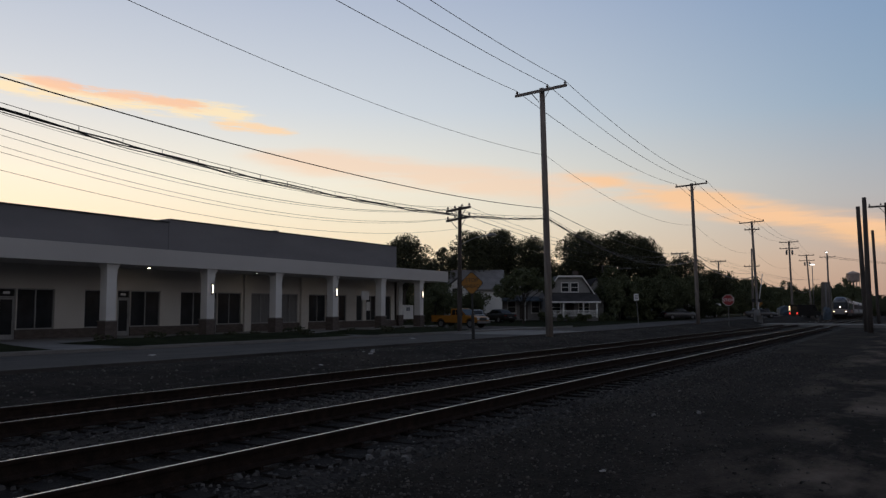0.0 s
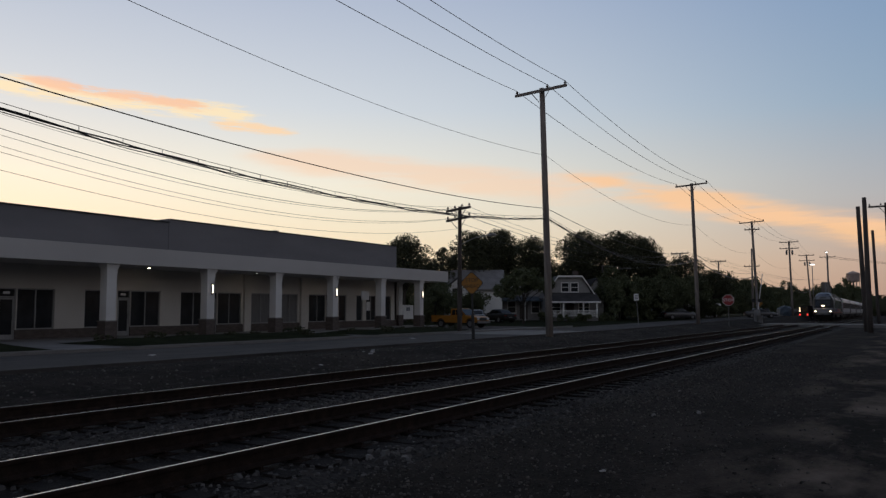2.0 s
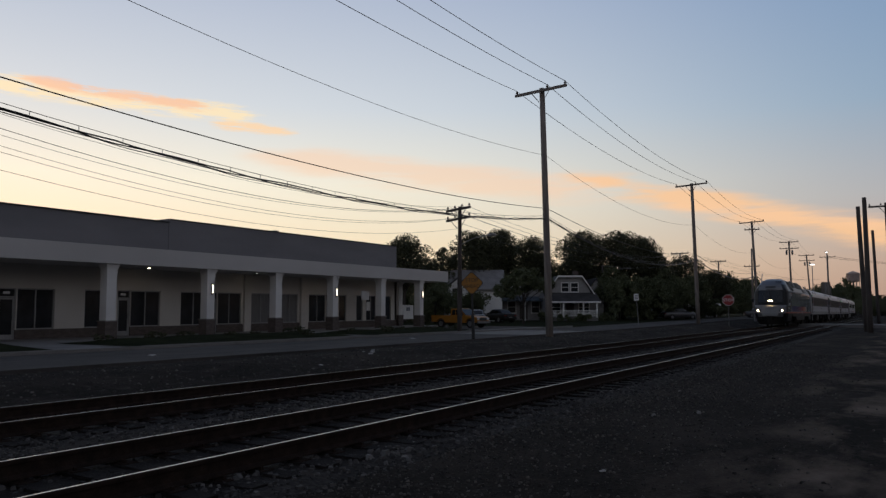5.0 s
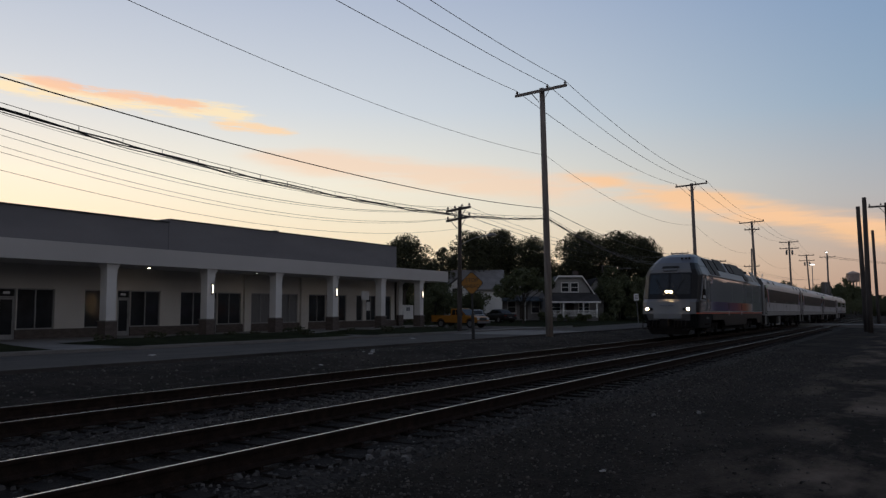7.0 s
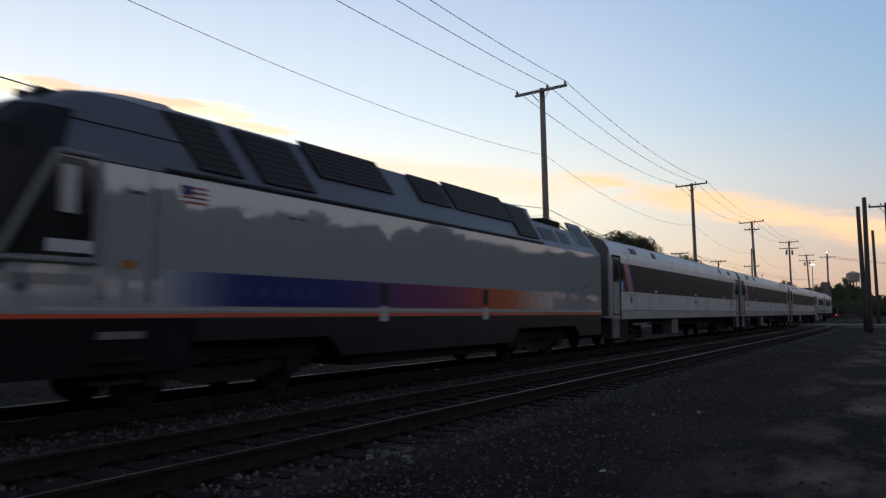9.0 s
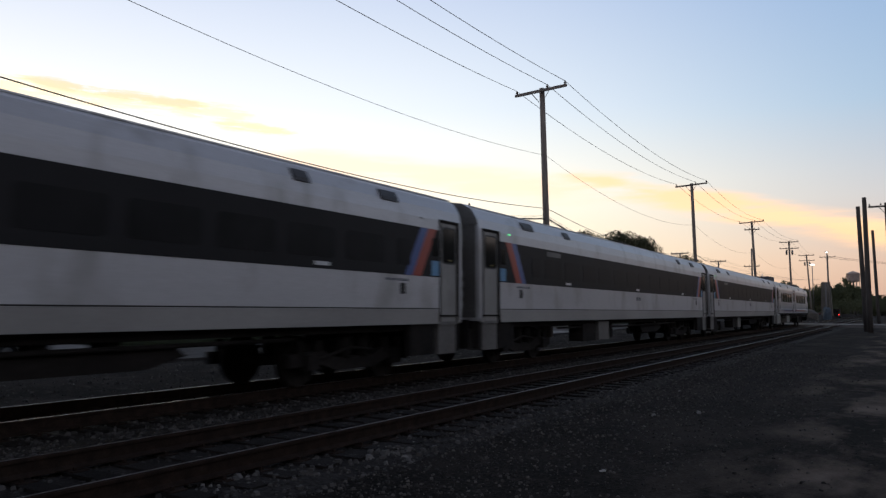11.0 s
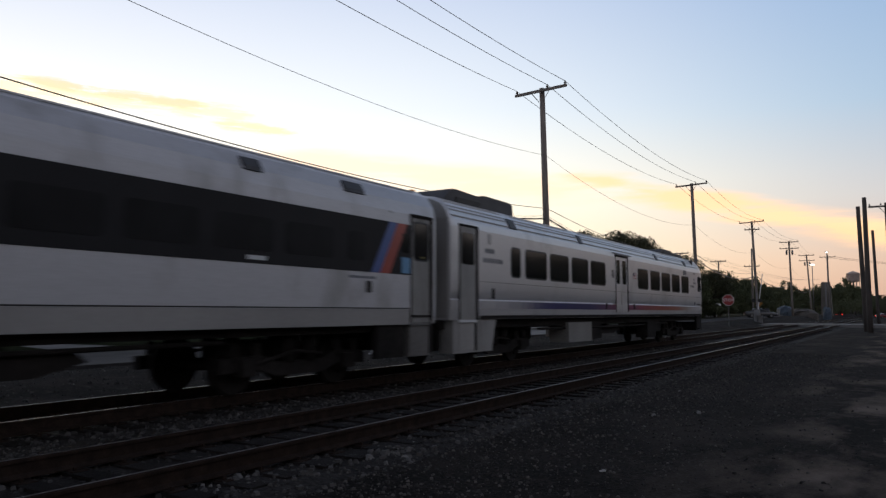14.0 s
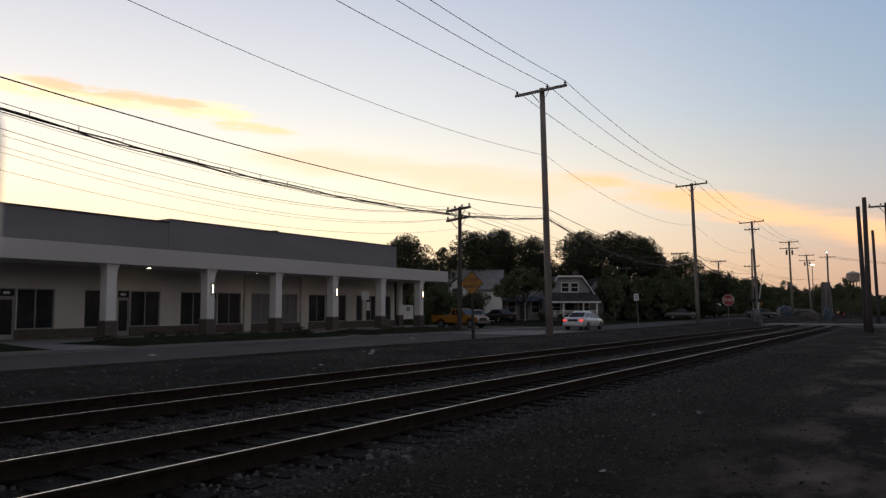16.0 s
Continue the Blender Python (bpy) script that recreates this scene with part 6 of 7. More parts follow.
# ---- trees and hedges ----
def leaf_crown(rnd, blobs, count, size, mat):
    """A crown of many small leaf tufts, spread over uneven clumps with gaps between them."""
    vs, fs = [], []
    total = sum(b[3] ** 2 for b in blobs)
    for cx, cy, cz, r in blobs:
        n = int(count * r * r / total)
        subs = []
        for _ in range(max(5, int(r * r * 4))):
            d = Vector((rnd.gauss(0, 1), rnd.gauss(0, 1), rnd.gauss(0, 0.8))).normalized()
            subs.append(Vector((cx, cy, cz)) + d * r * rnd.uniform(0.45, 1.0))
        for i in range(n):
            c = rnd.choice(subs) + Vector((rnd.gauss(0, 1), rnd.gauss(0, 1), rnd.gauss(0, 0.8))) * r * 0.165
            s = size * rnd.uniform(0.5, 1.3)
            u = Vector((rnd.gauss(0, 1), rnd.gauss(0, 1), rnd.gauss(0, 1))).normalized()
            w = u.orthogonal().normalized()
            w = (w * math.cos(i) + u.cross(w) * math.sin(i)) * s
            k = len(vs)
            t = u.cross(w) * 0.55
            vs += [c - w, c - w * 0.1 + t, c + w, c + w * 0.15 - t]
            fs.append((k, k + 1, k + 2, k + 3))
    me = bpy.data.meshes.new("crown")
    me.from_pydata(vs, [], fs)
    me.materials.append(mat)
    return me


def tree(h, spread, seed, count, size, mat="leaf", low=0.35, label="", m=None, clumps=14):
    rnd = random.Random(seed)
    t = root("tree", m or Matrix(), label or "broad leafy tree, dark against the dusk sky", "tree", "trees")
    bm = bmesh.new()
    top = h * 0.55
    pts = [(0, 0, -0.4)]
    r = h * 0.022
    rings = []
    for k in range(6):
        z = -0.4 + (top + 0.4) * k / 5
        ox, oy = rnd.uniform(-0.15, 0.15) * k / 3, rnd.uniform(-0.15, 0.15) * k / 3
        rr = r * (1.25 if k == 0 else 1 - 0.1 * k)
        rings.append([(ox + rr * math.cos(a), oy + rr * math.sin(a), z) for a in [2 * math.pi * i / 8 for i in range(8)]])
    loft(bm, rings, smooth=True)
    blobs = []
    for i in range(clumps):
        a = i * 2.4 + rnd.uniform(-0.4, 0.4)
        q = math.sqrt((i + 0.5) / clumps)
        z = h * (low + (0.88 - low) * (1 - q * q * 0.65) * rnd.uniform(0.72, 1.05))
        br = spread * rnd.uniform(0.24, 0.40)
        c = Vector((math.cos(a) * q * spread * 0.78, math.sin(a) * q * spread * 0.78, min(z, h - br * 0.75)))
        blobs.append((*c, br))
        z0 = top * rnd.uniform(0.45, 1.0)
        mid = Vector((c.x * 0.45, c.y * 0.45, z0 * 0.5 + c.z * 0.5 + 0.2))
        tube(bm, [(0, 0, z0), mid, c], r * 0.28, 5)
    part("trunk", bm, M["bark"], t)
    cr = new("crown", leaf_crown(rnd, blobs, count, size, M[mat]))
    cr.parent = t
    return t


def at_ground(x, y, s=1.0, rz=0.0):
    return pose(x, y, S(y) - 0.02, 0, 0, rz) @ Matrix.Diagonal((s, s, s, 1))


def oak(x, y, h, spread, seed, pads=24, low=0.42, pointed=0.0, label=""):
    """A tall open-crowned tree: forking limbs that carry separate leafy pads with sky between them."""
    rnd = random.Random(seed)
    t = root("tree", pose(x, y, S(y) - 0.05), label or "tall spreading tree with separate leafy clumps, dark against the dusk sky", "tree", "trees")
    wood = bmesh.new()
    r0 = h * 0.021
    fork = h * 0.40
    loft(wood, [[(q * math.sin(k * 5) * 0.15 + r0 * q2 * math.cos(a), r0 * q2 * math.sin(a), z) for a in [2 * math.pi * i / 8 for i in range(8)]]
                for k, (z, q2, q) in enumerate(((-0.4, 1.3, 0), (0.6, 1.0, 0.3), (fork * 0.6, 0.85, 0.8), (fork, 0.7, 1.0)))], smooth=True)
    vs, fs = [], []
    mid, tall = h * (low + 1) / 2, h * (1 - low) / 2
    for i in range(pads):
        u = -0.75 + 1.75 * (i + 0.5) / pads
        a = i * 2.39996 + rnd.uniform(-0.35, 0.35)
        r = spread * rnd.uniform(0.20, 0.40) * (1 - 0.35 * pointed * max(0.0, u))
        ring = math.sqrt(max(0.0, 1 - u * u)) * (1 - pointed * 0.55 * max(0.0, u))
        out = rnd.uniform(0.72, 1.14) if i % 4 else rnd.uniform(0.15, 0.5)
        c = Vector((math.cos(a) * ring * (spread - r) * out, math.sin(a) * ring * (spread - r) * out, mid + u * (tall - r * 0.75) * rnd.uniform(0.82, 1.0)))
        elbow = Vector((c.x * 0.5 + rnd.uniform(-0.2, 0.2), c.y * 0.5 + rnd.uniform(-0.2, 0.2), fork * 0.45 + c.z * 0.5))
        base = Vector((0, 0, fork * rnd.uniform(0.75, 1.0)))
        for p, q, ra, rb in ((base, elbow, 0.34, 0.22), (elbow, c, 0.22, 0.08)):
            cyl(wood, p, q, r0 * ra, r0 * rb, 6, False)
        for _ in range(int(300 * r * r) + 60):
            d = Vector((rnd.gauss(0, 1), rnd.gauss(0, 1), rnd.gauss(0, 1))).normalized()
            lump = 1 + 0.45 * noise.noise(d * 2.3 + c * 1.7)
            p = c + d * r * lump * (0.35 + 0.75 * rnd.random() ** 0.5)
            p.z = c.z + (p.z - c.z) * 0.74
            w = Vector((rnd.gauss(0, 1), rnd.gauss(0, 1), rnd.gauss(0, 0.7))).normalized() * rnd.uniform(0.07, 0.15)
            n = w.cross(Vector((rnd.gauss(0, 1), rnd.gauss(0, 1), rnd.gauss(0, 1)))).normalized() * w.length * 0.6
            k = len(vs)
            vs += [p - w, p - w * 0.1 + n, p + w, p + w * 0.15 - n]
            fs.append((k, k + 1, k + 2, k + 3))
    part("trunk", wood, M["bark"], t, "forked dark trunk and limbs")
    me = bpy.data.meshes.new("crown")
    me.from_pydata(vs, [], fs)
    me.materials.append(M["leaf"])
    new("crown", me).parent = t
    return t, h, spread


def stand(kind, x, y, h, half, rz, wide=1.3, tall=1.06):
    """A tree of that height and half-width, from one of the built kinds."""
    return copy_thing(kind[0], pose(x, y, S(y) - 0.05, 0, 0, rz) @ Matrix.Diagonal((half / kind[2] * wide, half / kind[2] * wide, h / kind[1] * tall, 1)))


# tall trees behind the shops and houses
kinds = [oak(-36.2, 94.3, 12.5, 3.9, 21, 34, 0.40), oak(-46.4, 82.9, 12.1, 4.0, 22, 36, 0.38), oak(-47.9, 68.9, 10.3, 3.7, 23, 30, 0.30),
         oak(-48.5, 78.2, 10.0, 2.2, 24, 20, 0.25, 1.0, "narrow pointed tree, dark against the dusk sky")]
for k, *row in ((0, -45.5, 87.9, 12.5, 3.0, 140), (1, -43.5, 93.4, 11.9, 2.5, 200), (2, -46.4, 101.9, 9.7, 2.4, 250), (1, -32.1, 98.9, 12.4, 3.8, 20), (0, -30.1, 102.7, 11.8, 2.2, 80), (2, -29.2, 103.9, 9.3, 3.0, 10),
                (2, -26.2, 109.0, 9.2, 2.5, 60), (2, -24.3, 119.6, 7.5, 2.4, 100), (1, -57.4, 79.1, 9.8, 2.5, 160), (2, -41.8, 106.0, 9.0, 3.4, 30), (1, -39.0, 108.0, 8.2, 3.0, 110), (3, -50.6, 84.5, 9.2, 1.9, 90), (2, -52.4, 81.0, 8.2, 2.8, 200), (2, -44.9, 88.5, 8.6, 2.6, 330), (2, -41.5, 95.0, 8.4, 2.4, 45)):
    stand(kinds[k], *row, 1.22, 1.02)
low = [(tree(7.0, 4.2, 31, 15000, 0.15, "leaf2", 0.22, "low dense leafy tree beside the street", at_ground(-52, 88)), 7.0, 4.2),
       (tree(6.0, 4.6, 32, 15000, 0.15, "leaf2", 0.2, "low dense leafy tree beside the street", at_ground(-60, 72)), 6.0, 4.6),
       (tree(6.0, 3.4, 33, 9000, 0.15, "leaf2", 0.48, "small round street tree with a bare trunk", at_ground(-66, 78), 16), 6.0, 3.4)]
# smaller trees among the houses
for k, *row in ((2, -32.1, 67.1, 5.3, 2.7, 0), (1, -41.5, 65.4, 4.2, 2.4, 0), (0, -39.4, 69.8, 3.7, 0.8, 50), (1, -29.6, 89.7, 6.2, 3.0, 90), (0, -27.8, 94.4, 6.1, 2.8, 10), (1, -25.8, 99.2, 6.4, 2.9, 140),
                (0, -24.9, 104.5, 6.4, 2.5, 200), (0, -36.9, 87.3, 5.3, 1.6, 70), (1, -29, 96, 4.5, 3.5, 20), (0, -26, 108, 5, 3.5, 75), (1, -47, 90, 6.0, 4.0, 10), (0, -38, 96, 6.5, 4.0, 33), (1, -34, 100, 6, 4, 130)):
    stand(low[k], *row)
# the wood along the street towards the crossing and beyond
for k, *row in ((0, -26.0, 124.9, 7.6, 3.2, 0), (1, -25.0, 135.0, 7.2, 3.2, 30), (0, -24.8, 149.2, 7.5, 3.2, 60), (1, -23.8, 161.8, 7.0, 3.2, 90), (0, -24.0, 185.2, 7.0, 3.4, 10), (1, -23.5, 209.0, 8.0, 3.8, 50),
                (0, -21.3, 222.3, 7.1, 3.6, 150), (1, -19.9, 240.8, 8.1, 3.6, 200), (0, -18.7, 270.9, 10.3, 4.6, 250), (1, -16.4, 295.7, 11.7, 5.2, 300), (0, -13.7, 321.1, 11.5, 5.0, 20), (1, -10.1, 335.3, 8.4, 4.4, 80), (0, -6.9, 349.0, 7.0, 4.6, 120)):
    stand(low[k], *row)


def far_wood():
    """Unbroken belt of woodland round the horizon."""
    rnd = random.Random(91)
    vs, fs = [], []
    for i in range(52000):
        a = rnd.uniform(0, 2 * math.pi) if i % 2 else rnd.uniform(-1.2, 0.1)
        r = rnd.uniform(380, 460)
        x, y = r * math.sin(a), r * math.cos(a)
        top = 9 + 3.5 * noise.noise((a * 40, 0, 0)) + 2.5 * noise.noise((a * 150, 4, 0))
        c = Vector((x, y, rnd.uniform(-0.5, top)))
        u = Vector((rnd.gauss(0, 1), rnd.gauss(0, 1), rnd.gauss(0, 1))).normalized()
        w = u.orthogonal().normalized() * rnd.uniform(0.7, 1.7)
        t = u.cross(w) * 0.8
        k = len(vs)
        vs += [c - w, c + t, c + w, c - t]
        fs.append((k, k + 1, k + 2, k + 3))
    me = bpy.data.meshes.new("far_wood")
    me.from_pydata(vs, [], fs)
    me.materials.append(M["leaf"])
    return tagged(new("far_wood", me), "dark belt of distant woodland on the horizon", "woodland", "", "stuff")


far_wood()


def hedge(name, x0, y0, x1, y1, h, width, n, seed, label):
    rnd = random.Random(seed)
    a, b = Vector((x0, y0, 0)), Vector((x1, y1, 0))
    side = (b - a).cross(Vector((0, 0, 1))).normalized()
    blobs = []
    for i in range(n):
        p = a.lerp(b, (i + rnd.random()) / n) + side * rnd.uniform(-width, width)
        blobs.append((p.x, p.y, S(p.y) + h * rnd.uniform(0.2, 0.75), h * rnd.uniform(0.28, 0.5)))
    me = leaf_crown(rnd, blobs, n * 1300, 0.125, M["leaf2"])
    me.name = name
    return tagged(new(name, me), label, "hedge", "", "stuff")


hedge("hedge", -29.5, 84, -22.5, 128, 2.6, 1.2, 26, 51, "unkempt dark hedge and brush along the street")
hedge("brush", -22.8, 128, -20.8, 230, 3.4, 1.4, 34, 52, "dark roadside brush towards the crossing")
hedge("hedge", -56, 68, -40, 74, 4.4, 1.2, 20, 53, "low dark hedge beyond the shops")
hedge("hedge", -37, 80.5, -31, 82, 1.1, 0.5, 10, 54, "low dark hedge before the houses")
hedge("brush", -66, 96, -33, 110, 6.4, 2.5, 38, 59, "dark trees and brush behind the houses")
hedge("brush", -48, 112, -26, 128, 4.5, 2.0, 26, 58, "dark brush behind the houses")
hedge("brush", -19, 235, 4, 300, 5.0, 3.0, 26, 55, "dark brush far down the line")
hedge("brush", 3, 118, 6, 230, 4.0, 1.6, 30, 56, "dark brush along the far side of the line")
# wood behind the camera, which the train's flank mirrors
back = [(tree(12.5, 6.2, 61, 3600, 0.42, low=0.3, clumps=12, m=at_ground(30, -58)), 12.5, 6.2), (tree(11.0, 5.0, 62, 3200, 0.42, low=0.3, clumps=11, m=at_ground(29, -52)), 11.0, 5.0)]
rnd = random.Random(13)
y = -45.0
while y < 430:
    k = rnd.randrange(2)
    stand(back[k], rnd.uniform(26, 33), y, rnd.uniform(9.4, 11.4), rnd.uniform(4.2, 5.6), rnd.uniform(0, 360))
    y += rnd.uniform(3.6, 5.2)
hedge("brush", 28, -45, 28, 330, 6.2, 2.0, 60, 57, "dark brush at the foot of the wood east of the line")


def shrub(seed):
    rnd = random.Random(seed)
    blobs = [(rnd.uniform(-0.25, 0.25), rnd.uniform(-0.35, 0.35), rnd.uniform(0.15, 0.32), rnd.uniform(0.16, 0.28)) for _ in range(6)]
    return leaf_crown(rnd, blobs, 420, 0.055, M["leaf"])


shrub_me = [shrub(41), shrub(42)]
rnd = random.Random(6)
for a, b in ((-12, 0), (3, 14.5), (17.6, 30.5), (32.5, 43.5)):
    y = a + 0.8
    while y < b - 0.5:
        s = rnd.uniform(0.7, 1.35)
        ob = new("shrub", shrub_me[rnd.randrange(2)])
        x = rnd.uniform(-28.6, -25.2)
        ob.matrix_basis = pose(x, y, S(y) + 0.14, 0, 0, rnd.uniform(0, 360)) @ Matrix.Diagonal((s, s, s * 0.75, 1))
        tagged(ob, "small dark green shrub in a planting bed", "shrub", "shrubs")
        y += rnd.uniform(0.9, 2.2)


# ---- houses ----
def sash(parent, m, w, h):
    """A double-hung window: frame, sill, two panes; m places it on a wall, outward along -y."""
    bm = bmesh.new()
    for a, b, c, d in ((-w / 2 - 0.09, -w / 2, -0.09, h + 0.09), (w / 2, w / 2 + 0.09, -0.09, h + 0.09), (-w / 2, w / 2, h, h + 0.09), (-w / 2, w / 2, -0.09, 0), (-w / 2, w / 2, h / 2 - 0.03, h / 2 + 0.03)):
        box(bm, a, b, -0.06, 0.02, c, d)
    box(bm, -w / 2 - 0.13, w / 2 + 0.13, -0.12, -0.06, -0.12, -0.06)
    win = part("window", bm, M["trimwhite"], parent, "white-framed sash window")
    win.matrix_basis = m
    for z in (0.001, h / 2 + 0.031):
        part("pane", B(-w / 2 + 0.001, w / 2 - 0.001, -0.02, 0.0, z, z + h / 2 - 0.032), M["glass"], win)


M["shingle_dark"] = surf("shingle_dark", (0.045, 0.043, 0.044), (0.075, 0.072, 0.072), 1.0, 0.9, 0, 0.4, 18, spec=0.15)


def cape_house():
    """Bungalow with a broad front gable-ended roof, shed dormer and white-railed porch."""
    h = root("house", pose(-33.9, 84.0, 0.42, 0, 0, 33) @ Matrix.Diagonal((0.92, 0.92, 0.98, 1)), "grey clapboard house with a clipped front gable and white-railed porch", "house", "houses")
    W = 3.2
    bm = bmesh.new()
    box(bm, -W, W, 0, 9, -0.4, 2.75)
    prism(bm, [(-W, 2.75), (W, 2.75), (W - 1.1, 4.55), (1.55, 5.35), (-1.55, 5.35), (-W + 1.1, 4.55)], "y", 0.0, 9)
    part("wall", bm, M["siding"], h, "pale grey clapboard walls")
    bm = bmesh.new()
    out = [(-W - 0.4, 2.75), (-W + 1.0, 4.72), (-1.6, 5.52), (1.6, 5.52), (W - 1.0, 4.72), (W + 0.4, 2.75)]
    inn = [(x * 0.975, z - 0.14) for x, z in out]
    prism(bm, out + inn[::-1], "y", -0.45, 9.4)
    part("roof", bm, M["shingle"], h, "dark shingle roof with clipped gable")
    bm = bmesh.new()
    for (x0, z0), (x1, z1) in zip(out, out[1:]):
        prism(bm, [(x0, z0 - 0.20), (x1, z1 - 0.20), (x1, z1 + 0.015), (x0, z0 + 0.015)], "y", -0.50, -0.451)
    part("barge_board", bm, M["trimwhite"], h, "white gable trim")
    # porch roof, posts, rail
    bm = bmesh.new()
    prism(bm, [(0.0, 3.42), (-2.5, 2.30), (-2.5, 2.16), (0.0, 3.22)], "x", -W - 0.3, W + 0.3)
    part("porch_roof", bm, M["shingle_dark"], h, "dark shingle porch roof")
    part("porch_fascia", B(-W - 0.3, W + 0.3, -2.56, -2.501, 2.12, 2.32), M["trimwhite"], h)
    part("porch_floor", B(-W, W, -2.4, -0.002, -0.4, 0.35), M["concrete"], h)
    for x in (-W + 0.15, -1.3, 1.3, W - 0.15):
        part("porch_post", B(x - 0.09, x + 0.09, -2.38, -2.2, 0.35, 2.15), M["trimwhite"], h)
    bm = bmesh.new()
    for a, b in ((-W + 0.25, -1.4), (1.4, W - 0.25), (-1.2, 1.2)):
        box(bm, a, b, -2.33, -2.25, 1.15, 1.22)
        box(bm, a, b, -2.33, -2.25, 0.50, 0.56)
        n = int((b - a) / 0.14)
        for i in range(n):
            x = a + (b - a) * (i + 0.5) / n
            box(bm, x - 0.025, x + 0.025, -2.31, -2.27, 0.56, 1.15)
    part("porch_rail", bm, M["trimwhite"], h, "white porch balustrade")
    for x in (-0.62, 0.62):
        sash(h, pose(x, -0.03, 3.55), 0.9, 1.05)
    for x in (-1.95, 1.85):
        sash(h, pose(x, -0.02, 0.95), 1.3, 1.3)
    part("front_door", B(-0.5, 0.5, -0.06, -0.002, 0.35, 2.4), M["darkwood"], h, "dark front door")
    for y in (2.5, 6.2):
        sash(h, pose(W + 0.02, y, 0.9, 0, 0, 90), 0.95, 1.35)
    part("chimney", B(1.6, 2.3, 5.5, 6.2, 4.0, 6.4), M["brick"], h, "brick chimney")
    bm = bmesh.new()
    prism(bm, [(W + 0.002, -0.4), (W + 1.9, -0.4), (W + 1.9, 3.9), (W + 0.95, 5.1), (W + 0.002, 3.9)], "y", 2.6, 8.5)
    part("side_wing", bm, M["siding"], h, "grey clapboard side wing")
    bm = bmesh.new()
    prism(bm, [(W - 0.15, 3.85), (W + 0.95, 5.25), (W + 2.1, 3.8), (W + 2.1, 3.95), (W + 0.95, 5.4), (W - 0.15, 4.0)], "y", 2.3, 8.8)
    part("wing_roof", bm, M["shingle_dark"], h, "dark shingle wing roof")
    return h


def gable_house(m, w, d, eave, ridge, label, wall="trimwhite", porch=True, seed=0):
    h = root("house", m, label, "house", "houses")
    bm = bmesh.new()
    box(bm, -w, w, 0, d, -0.4, eave)
    prism(bm, [(-w, eave), (w, eave), (0, ridge)], "y", 0.0, d)
    part("wall", bm, M[wall], h, "white clapboard walls")
    k = 0.45
    sl = (ridge - eave) / w
    out = [(-w - k, eave - k * sl), (0, ridge), (w + k, eave - k * sl)]
    bm = bmesh.new()
    prism(bm, [(x, z + 0.16) for x, z in out] + [(x, z + 0.01) for x, z in out[::-1]], "y", -0.4, d + 0.4)
    part("roof", bm, M["shingle_pale" if seed == 1 else "shingle"], h, "grey shingle gable roof")
    bm = bmesh.new()
    for (x0, z0), (x1, z1) in zip(out, out[1:]):
        prism(bm, [(x0, z0 - 0.14), (x1, z1 - 0.14), (x1, z1 + 0.17), (x0, z0 + 0.17)], "y", -0.46, -0.401)
    part("barge_board", bm, M["trimwhite"], h, "white gable trim")
    for x in (-w * 0.5, w * 0.5):
        sash(h, pose(x, -0.03, 0.9), 0.95, 1.4)
        if eave > 4:
            sash(h, pose(x, -0.03, 3.6), 0.95, 1.4)
            sash(h, pose(w + 0.02, d * (0.5 + 0.25 * (1 if x > 0 else -1)), 3.6, 0, 0, 90), 0.9, 1.4)
            sash(h, pose(w + 0.02, d * (0.5 + 0.25 * (1 if x > 0 else -1)), 0.9, 0, 0, 90), 0.9, 1.4)
            sash(h, pose(-w - 0.02, d * (0.5 + 0.25 * (1 if x > 0 else -1)), 3.6, 0, 0, -90), 0.9, 1.4)
    if porch:
        bm = bmesh.new()
        prism(bm, [(0.0, 2.95), (-2.0, 2.45), (-2.0, 2.32), (0.0, 2.75)], "x", -w, w)
        part("porch_roof", bm, M["tarp_blue"], h, "bluish porch roof")
        for x in (-w + 0.12, 0, w - 0.12):
            part("porch_post", B(x - 0.08, x + 0.08, -1.95, -1.79, -0.2, 2.33), M["trimwhite"], h)
    part("front_door", B(-0.5, 0.5, -0.06, -0.002, 0.1, 2.2), M["darkwood"], h)
    return h


cape_house()
h = gable_house(pose(-48.0, 78.9, 0.45, 0, 0, -61), 3.3, 6.5, 3.9, 6.1, "white two-storey clapboard house with a grey roof and front bay", seed=1, porch=False)
bm = bmesh.new()
prism(bm, [(0.1, -0.4), (2.2, -0.4), (2.2, 4.1), (1.15, 4.9), (0.1, 4.1)], "x", 3.0, 3.9)
part("front_bay", bm, M["trimwhite"], h, "white gabled front bay")
bm = bmesh.new()
prism(bm, [(-0.15, 4.0), (1.15, 5.05), (2.45, 4.0), (2.45, 4.12), (1.15, 5.17), (-0.15, 4.12)], "x", 1.2, 4.2)
part("bay_roof", bm, M["shingle"], h)
sash(h, pose(3.92, 1.15, 2.7, 0, 0, 90), 1.2, 1.1)
gable_house(pose(-40.6, 85.0, 0.45, 0, 0, 30), 3.0, 8.5, 3.0, 5.2, "small pale house behind a tree, with a bluish porch roof", "siding", True, 2)
gable_house(pose(-53.0, 92, 0.45, 0, 0, 30), 3.6, 9.0, 3.6, 5.7, "white house beyond the shops", "siding", False, 3)
gable_house(pose(-25.8, 118, 0.45, 0, 0, 60), 3.2, 8.0, 2.2, 3.3, "low pale house among the street trees", "siding", False, 4)


